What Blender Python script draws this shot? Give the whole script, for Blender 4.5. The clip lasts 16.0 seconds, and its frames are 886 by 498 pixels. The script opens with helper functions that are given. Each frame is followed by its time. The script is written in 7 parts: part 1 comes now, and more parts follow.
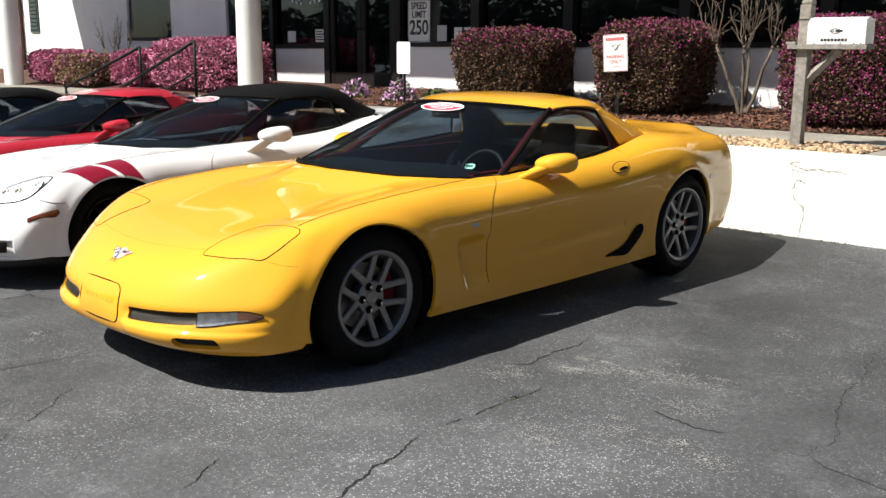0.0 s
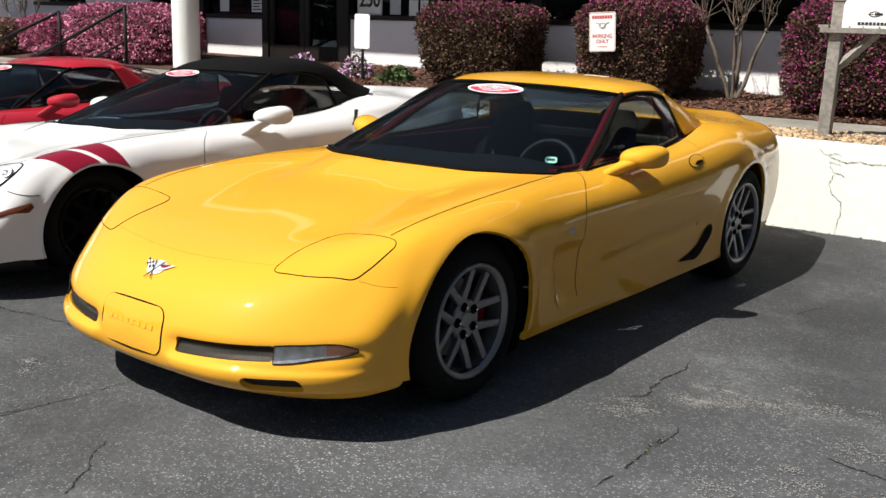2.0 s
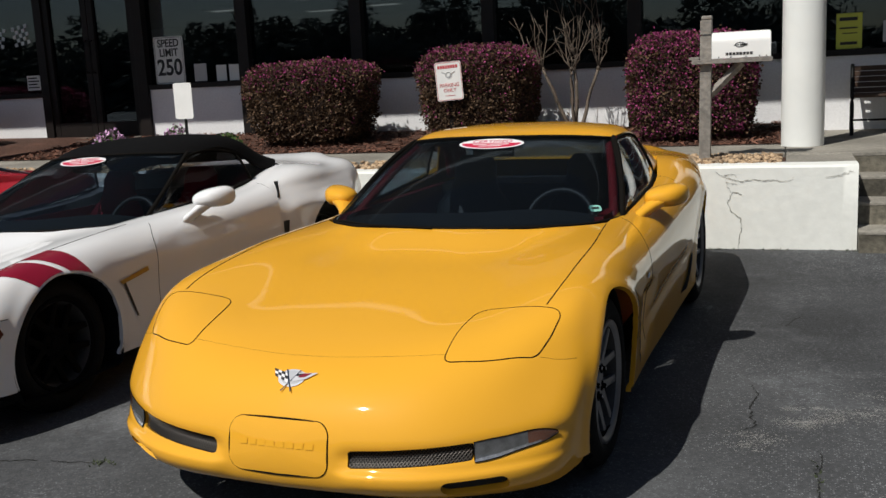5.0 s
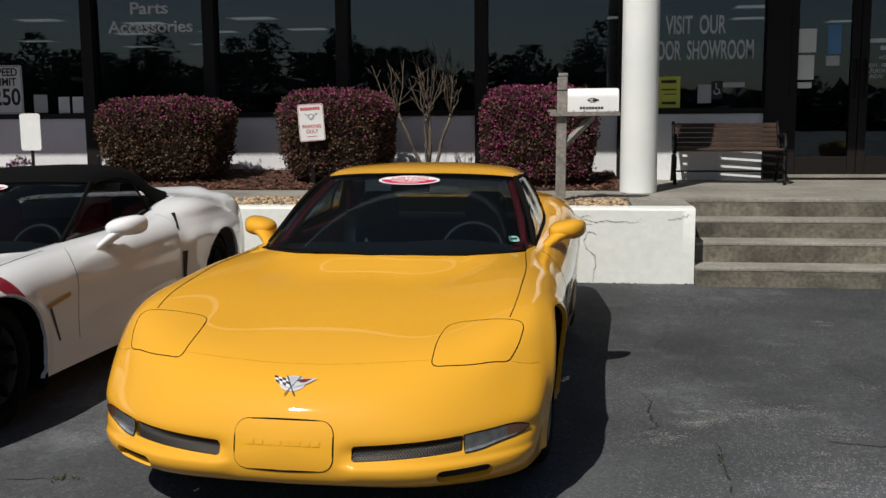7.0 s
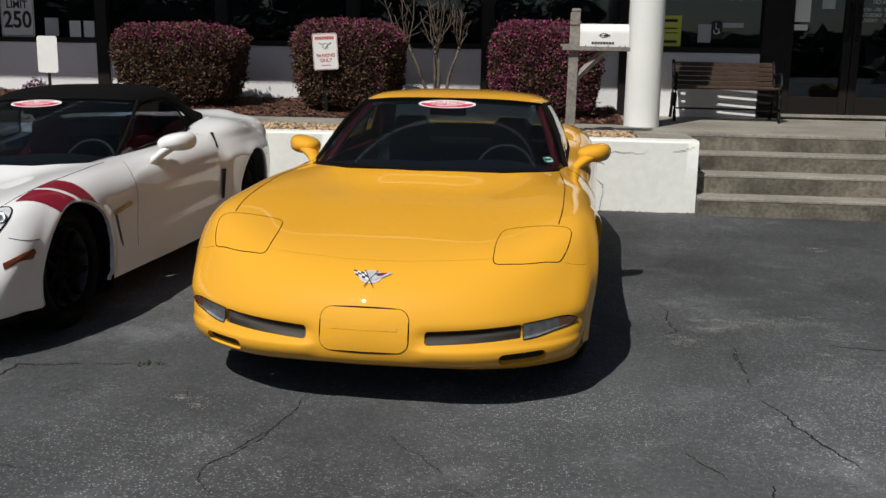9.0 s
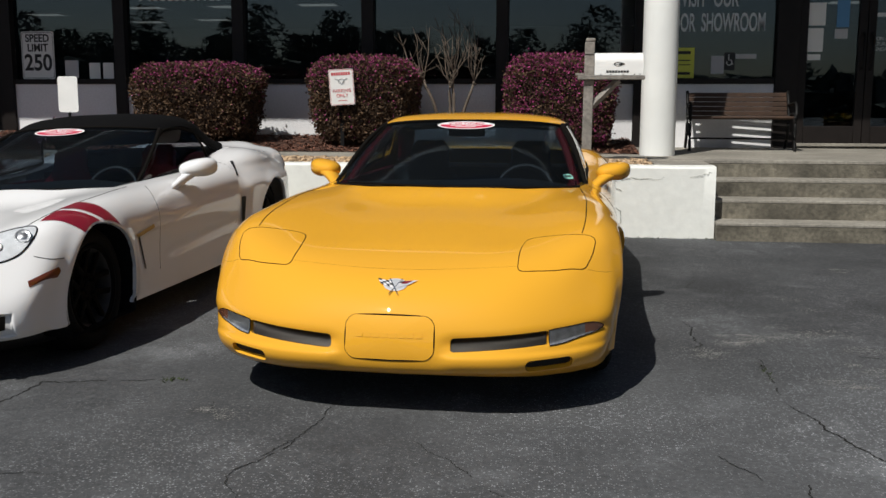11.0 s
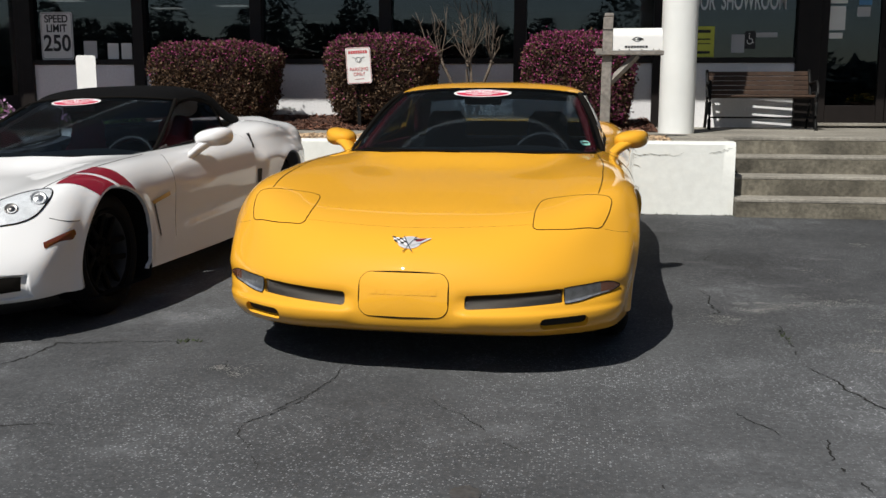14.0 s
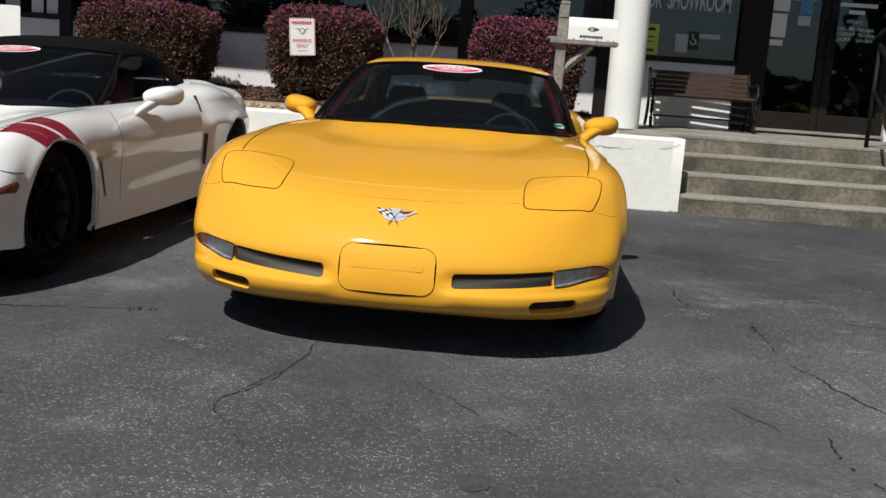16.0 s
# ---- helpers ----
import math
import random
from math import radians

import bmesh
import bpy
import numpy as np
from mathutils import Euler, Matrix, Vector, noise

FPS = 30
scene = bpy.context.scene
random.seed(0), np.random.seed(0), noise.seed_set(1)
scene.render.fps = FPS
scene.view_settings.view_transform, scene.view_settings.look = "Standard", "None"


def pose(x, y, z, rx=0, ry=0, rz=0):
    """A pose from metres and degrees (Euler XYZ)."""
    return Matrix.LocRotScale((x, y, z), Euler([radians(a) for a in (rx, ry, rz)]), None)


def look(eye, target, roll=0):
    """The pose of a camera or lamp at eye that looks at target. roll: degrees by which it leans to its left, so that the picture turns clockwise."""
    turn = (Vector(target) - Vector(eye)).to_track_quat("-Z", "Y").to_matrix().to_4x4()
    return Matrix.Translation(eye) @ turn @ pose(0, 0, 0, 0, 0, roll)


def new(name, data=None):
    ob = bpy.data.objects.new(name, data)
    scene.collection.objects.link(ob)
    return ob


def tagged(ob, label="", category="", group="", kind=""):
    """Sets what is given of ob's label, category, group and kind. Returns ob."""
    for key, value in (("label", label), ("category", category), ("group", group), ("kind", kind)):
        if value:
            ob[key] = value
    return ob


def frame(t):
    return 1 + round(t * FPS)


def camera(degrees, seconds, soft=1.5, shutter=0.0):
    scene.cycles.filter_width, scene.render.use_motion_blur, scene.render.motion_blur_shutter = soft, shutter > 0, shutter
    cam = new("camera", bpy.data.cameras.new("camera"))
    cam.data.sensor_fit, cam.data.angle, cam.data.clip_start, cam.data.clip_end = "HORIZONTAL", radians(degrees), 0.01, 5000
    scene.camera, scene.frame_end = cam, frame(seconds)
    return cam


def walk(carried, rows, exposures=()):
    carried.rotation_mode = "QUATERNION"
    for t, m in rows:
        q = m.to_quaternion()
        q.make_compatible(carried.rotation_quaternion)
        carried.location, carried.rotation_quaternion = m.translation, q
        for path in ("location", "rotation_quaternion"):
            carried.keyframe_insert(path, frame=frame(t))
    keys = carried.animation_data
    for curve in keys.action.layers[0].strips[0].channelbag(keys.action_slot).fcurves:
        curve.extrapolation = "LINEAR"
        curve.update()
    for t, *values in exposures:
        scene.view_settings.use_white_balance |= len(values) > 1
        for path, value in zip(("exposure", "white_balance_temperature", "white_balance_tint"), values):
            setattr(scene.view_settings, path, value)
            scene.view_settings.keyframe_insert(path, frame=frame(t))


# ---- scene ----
from mathutils.bvhtree import BVHTree

cam = camera(48.98, 16.0)
PATH = [
    (0, (3.783, -3.019, 1.450), (2.467, -1.569, 1.043), 0.17),
    (0.5, (3.480, -2.967, 1.437), (2.222, -1.477, 0.990), 1.21),
    (1, (3.184, -2.998, 1.436), (1.951, -1.493, 0.974), 0.47),
    (1.5, (2.908, -2.993, 1.422), (1.740, -1.436, 0.964), 1.18),
    (2, (2.625, -2.976, 1.415), (1.489, -1.393, 0.966), 1.72),
    (2.5, (2.361, -3.056, 1.417), (1.265, -1.446, 0.964), -0.62),
    (3, (2.100, -3.067, 1.404), (1.059, -1.423, 0.943), -0.31),
    (3.5, (1.844, -3.101, 1.415), (0.872, -1.412, 0.961), -0.20),
    (4, (1.628, -3.207, 1.431), (0.780, -1.447, 1.003), -1.32),
    (4.5, (1.477, -3.354, 1.432), (0.731, -1.536, 1.057), -1.87),
    (5, (1.263, -3.458, 1.458), (0.605, -1.603, 1.106), -2.83),
    (5.2, (1.201, -3.494, 1.461), (0.597, -1.614, 1.140), -2.83),
    (7.3, (0.663, -4.127, 1.458), (0.436, -2.159, 1.184), 0.15),
    (7.5, (0.609, -4.183, 1.455), (0.397, -2.216, 1.157), 0.38),
    (8, (0.496, -4.330, 1.445), (0.343, -2.365, 1.109), -0.52),
    (8.5, (0.484, -4.455, 1.429), (0.340, -2.494, 1.061), 1.30),
    (9, (0.451, -4.509, 1.402), (0.251, -2.558, 1.006), 0.96),
    (9.5, (0.418, -4.509, 1.361), (0.203, -2.559, 0.969), 0.50),
    (9.7, (0.405, -4.511, 1.346), (0.191, -2.558, 0.975), 0.40),
    (11.8, (0.415, -4.548, 1.183), (0.179, -2.584, 0.886), -0.00),
    (12, (0.406, -4.542, 1.168), (0.167, -2.582, 0.849), 0.76),
    (12.5, (0.400, -4.547, 1.147), (0.152, -2.598, 0.773), -0.83),
    (13, (0.406, -4.549, 1.131), (0.143, -2.605, 0.744), -0.03),
    (13.5, (0.417, -4.536, 1.118), (0.148, -2.587, 0.757), 0.15),
    (14, (0.426, -4.527, 1.111), (0.159, -2.571, 0.792), 0.07),
    (14.5, (0.444, -4.520, 1.086), (0.214, -2.552, 0.816), 0.58),
    (15, (0.421, -4.505, 1.060), (0.236, -2.530, 0.809), 0.02),
    (15.5, (0.286, -4.444, 1.029), (0.120, -2.469, 0.762), 2.30),
    (16, (0.114, -4.368, 1.020), (0.035, -2.398, 0.684), 4.05),
]
EXPOSURES = [(0.0, 0.89, 6480, 10), (1.5, 0.73, 6460, 10), (3.0, 0.34, 6400, 10), (4.0, 0.03, 6320, 10), (5.0, -0.12, 6280, 10), (8.0, -0.17, 6280, 10), (12.0, -0.02, 6280, 10), (13.0, 0.05, 6280, 10), (16.0, 0.06, 6280, 10)]
LOT_LEAN = -2.06
CAR_AT, CAR_TURN = (-0.185, 0, 0), -2.36
WHITE_AT, WHITE_TURN = (-2.79, 0.15, -0.060), -2.4
RED_AT = (-5.25, 0.28, -0.148)
SILVER_AT = (-8.0, 0.30, -0.247)
walk(cam, [(t, look(eye, target, roll)) for t, eye, target, roll in PATH], EXPOSURES)

# ---- world and sun ----
SUN_FROM = Vector((-0.288, -0.608, 0.84)).normalized()
world = bpy.data.worlds.new("world")
scene.world = world
world.use_nodes = True
sky = world.node_tree.nodes.new("ShaderNodeTexSky")
sky.sky_type, sky.sun_disc = "NISHITA", False
sky.sun_elevation = math.asin(SUN_FROM.z)
sky.sun_rotation = math.atan2(SUN_FROM.x, SUN_FROM.y)
world.node_tree.links.new(sky.outputs[0], world.node_tree.nodes["Background"].inputs[0])
world.node_tree.nodes["Background"].inputs[1].default_value = 0.042
sun = new("sun", bpy.data.lights.new("sun", "SUN"))
sun.data.energy, sun.data.angle, sun.data.color = 4.55, radians(0.5), (1.0, 0.95, 0.86)
sun.matrix_world = look(SUN_FROM * 30, (0, 0, 0))


# ---- materials ----
def mat(name, color, rough=0.6, metal=0.0, coat=0.0, spec=0.5, noise_scale=0.0, noise_amount=0.0, bump=0.0, bump_scale=0.0,
        stain_scale=0.0, stain_amount=0.0, random_tint=0.0, coord="Object", transmission=0.0, emit=None, emit_strength=0.0, alpha=1.0, island=False):
    """A surface with grain and stains: colour varied at two scales, and fine relief."""
    m = bpy.data.materials.new(name)
    m.use_nodes = True
    nt = m.node_tree
    nodes, links = nt.nodes, nt.links
    bsdf = nodes["Principled BSDF"]
    bsdf.inputs["Roughness"].default_value = rough
    bsdf.inputs["Metallic"].default_value = metal
    bsdf.inputs["Coat Weight"].default_value = coat
    bsdf.inputs["Coat Roughness"].default_value = 0.03
    bsdf.inputs["Specular IOR Level"].default_value = spec
    bsdf.inputs["Transmission Weight"].default_value = transmission
    bsdf.inputs["Alpha"].default_value = alpha
    bsdf.inputs["Base Color"].default_value = (*color, 1)
    if emit:
        bsdf.inputs["Emission Color"].default_value = (*emit, 1)
        bsdf.inputs["Emission Strength"].default_value = emit_strength
    tc = nodes.new("ShaderNodeTexCoord")
    out = None

    def scaled(socket, factor_socket, amount, base):
        lo = 1 - amount
        ramp = nodes.new("ShaderNodeMapRange")
        ramp.inputs["From Min"].default_value, ramp.inputs["From Max"].default_value = 0.3, 0.7
        ramp.inputs["To Min"].default_value, ramp.inputs["To Max"].default_value = lo, 1 + amount * 0.6
        links.new(factor_socket, ramp.inputs["Value"])
        mul = nodes.new("ShaderNodeVectorMath")
        mul.operation = "SCALE"
        if socket is None:
            mul.inputs[0].default_value = base
        else:
            links.new(socket, mul.inputs[0])
        links.new(ramp.outputs[0], mul.inputs["Scale"])
        return mul.outputs[0]

    for s, a, detail in ((noise_scale, noise_amount, 4), (stain_scale, stain_amount, 6)):
        if a:
            n = nodes.new("ShaderNodeTexNoise")
            n.inputs["Scale"].default_value, n.inputs["Detail"].default_value = s, detail
            links.new(tc.outputs[coord], n.inputs["Vector"])
            out = scaled(out, n.outputs["Fac"], a, color)
    if random_tint:
        info = nodes.new("ShaderNodeNewGeometry" if island else "ShaderNodeObjectInfo")
        out = scaled(out, info.outputs["Random Per Island" if island else "Random"], random_tint, color)
    if out is not None:
        links.new(out, bsdf.inputs["Base Color"])
    if bump:
        n = nodes.new("ShaderNodeTexNoise")
        n.inputs["Scale"].default_value, n.inputs["Detail"].default_value = bump_scale, 5
        links.new(tc.outputs[coord], n.inputs["Vector"])
        b = nodes.new("ShaderNodeBump")
        b.inputs["Strength"].default_value, b.inputs["Distance"].default_value = 1.0, bump
        links.new(n.outputs["Fac"], b.inputs["Height"])
        links.new(b.outputs[0], bsdf.inputs["Normal"])
    return m


def asphalt_material():
    """Weathered asphalt: stone speckle, fine relief, large worn and pale patches."""
    m = bpy.data.materials.new("asphalt")
    m.use_nodes = True
    nt = m.node_tree
    nodes, links = nt.nodes, nt.links
    bsdf = nodes["Principled BSDF"]
    bsdf.inputs["Roughness"].default_value = 0.85
    bsdf.inputs["Specular IOR Level"].default_value = 0.3
    tc = nodes.new("ShaderNodeTexCoord")

    def noise_tex(scale, detail, rough=0.55, shift=0.0):
        n = nodes.new("ShaderNodeTexNoise")
        n.inputs["Scale"].default_value, n.inputs["Detail"].default_value, n.inputs["Roughness"].default_value = scale, detail, rough
        if shift:
            add = nodes.new("ShaderNodeVectorMath")
            add.inputs[1].default_value = (shift, shift * 0.7, 0)
            links.new(tc.outputs["Object"], add.inputs[0])
            links.new(add.outputs[0], n.inputs["Vector"])
        else:
            links.new(tc.outputs["Object"], n.inputs["Vector"])
        return n.outputs["Fac"]

    def ramp(socket, a, b, lo, hi):
        r = nodes.new("ShaderNodeMapRange")
        for key, v in (("From Min", a), ("From Max", b), ("To Min", lo), ("To Max", hi)):
            r.inputs[key].default_value = v
        links.new(socket, r.inputs["Value"])
        return r.outputs[0]

    def math_node(op, a, b):
        n = nodes.new("ShaderNodeMath")
        n.operation = op
        for i, v in enumerate((a, b)):
            if isinstance(v, (int, float)):
                n.inputs[i].default_value = v
            else:
                links.new(v, n.inputs[i])
        return n.outputs[0]

    def speckle(size):
        vor = nodes.new("ShaderNodeTexVoronoi")
        vor.inputs["Scale"].default_value = size
        links.new(tc.outputs["Object"], vor.inputs["Vector"])
        sep = nodes.new("ShaderNodeSeparateColor")
        links.new(vor.outputs["Color"], sep.inputs[0])
        near = ramp(vor.outputs["Distance"], 0.25, 0.55, 1.0, 0.0)
        return math_node("MULTIPLY", ramp(sep.outputs[0], 0.62, 0.92, 0.0, 1.0), near), sep.outputs[1]

    stones, relief = speckle(118)
    # bared stones show where the binder has worn off, smooth dark binder elsewhere
    bare = ramp(noise_tex(0.9, 6, 0.62, 11.0), 0.40, 0.60, 0.25, 1.0)
    stones = math_node("ADD", math_node("MULTIPLY", math_node("MULTIPLY", stones, bare), 2.2), 0.71)
    grain = ramp(noise_tex(38, 5, 0.75), 0.3, 0.7, 0.70, 1.30)
    cloud = ramp(noise_tex(0.8, 6, 0.62), 0.32, 0.7, 0.70, 1.32)
    worn = ramp(noise_tex(2.0, 8, 0.72, 7.3), 0.52, 0.68, 0.95, 1.55)
    dark = ramp(noise_tex(0.33, 3, 0.5, 3.1), 0.4, 0.62, 0.75, 1.1)
    seal = ramp(noise_tex(1.7, 3, 0.45, 21.0), 0.60, 0.66, 1.0, 0.86)
    sep = nodes.new("ShaderNodeSeparateXYZ")
    links.new(tc.outputs["Object"], sep.inputs[0])
    reach = math_node("ADD", math_node("MULTIPLY", sep.outputs[0], 0.55), math_node("MULTIPLY", sep.outputs[1], 0.85))
    reach = math_node("ADD", reach, math_node("MULTIPLY", noise_tex(1.1, 5, 0.6, 31.0), 1.6))
    seal = math_node("MULTIPLY", seal, ramp(reach, 2.3, 3.6, 1.06, 0.70))
    v = math_node("MULTIPLY", math_node("MULTIPLY", stones, math_node("MULTIPLY", grain, seal)), math_node("MULTIPLY", cloud, math_node("MULTIPLY", worn, dark)))
    scale = nodes.new("ShaderNodeVectorMath")
    scale.operation = "SCALE"
    scale.inputs[0].default_value = (0.128, 0.132, 0.138)
    links.new(v, scale.inputs["Scale"])
    links.new(scale.outputs[0], bsdf.inputs["Base Color"])
    b = nodes.new("ShaderNodeBump")
    b.inputs["Distance"].default_value, b.inputs["Strength"].default_value = 0.004, 0.9
    links.new(math_node("ADD", relief, noise_tex(60, 4, 0.7)), b.inputs["Height"])
    links.new(b.outputs[0], bsdf.inputs["Normal"])
    return m


def glass_material(name, tint, rough=0.0, facing=0.04, sheen=(1, 1, 1), haze=0.0):
    """Tinted pane: part see-through, part mirror by Fresnel."""
    m = bpy.data.materials.new(name)
    m.use_nodes = True
    nt = m.node_tree
    nodes, links = nt.nodes, nt.links
    nodes.remove(nodes["Principled BSDF"])
    tr = nodes.new("ShaderNodeBsdfTransparent")
    tr.inputs[0].default_value = (*tint, 1)
    gl = nodes.new("ShaderNodeBsdfGlossy")
    gl.inputs["Roughness"].default_value = rough
    gl.inputs[0].default_value = (*sheen, 1)
    # mirror share rising towards grazing, the same from both sides of the pane
    lw = nodes.new("ShaderNodeLayerWeight")
    lw.inputs["Blend"].default_value = 0.5
    power = nodes.new("ShaderNodeMath")
    power.operation = "POWER"
    power.inputs[1].default_value = 5.0
    links.new(lw.outputs["Facing"], power.inputs[0])
    fr = nodes.new("ShaderNodeMath")
    fr.operation = "MULTIPLY_ADD"
    fr.inputs[1].default_value, fr.inputs[2].default_value = 1 - facing, facing
    links.new(power.outputs[0], fr.inputs[0])
    mix = nodes.new("ShaderNodeMixShader")
    links.new(fr.outputs[0], mix.inputs[0])
    links.new(tr.outputs[0], mix.inputs[1])
    links.new(gl.outputs[0], mix.inputs[2])
    last = mix.outputs[0]
    if haze:
        # thin pale film mixed in to imitate bright haze on the pane
        film = nodes.new("ShaderNodeBsdfTranslucent")
        film.inputs[0].default_value = (0.62, 0.68, 0.72, 1)
        lit = nodes.new("ShaderNodeBsdfDiffuse")
        lit.inputs[0].default_value = (0.55, 0.66, 0.76, 1)
        both = nodes.new("ShaderNodeMixShader")
        links.new(film.outputs[0], both.inputs[1])
        links.new(lit.outputs[0], both.inputs[2])
        over = nodes.new("ShaderNodeMixShader")
        over.inputs[0].default_value = haze
        links.new(last, over.inputs[1])
        links.new(both.outputs[0], over.inputs[2])
        last = over.outputs[0]
    links.new(last, nodes["Material Output"].inputs[0])
    return m


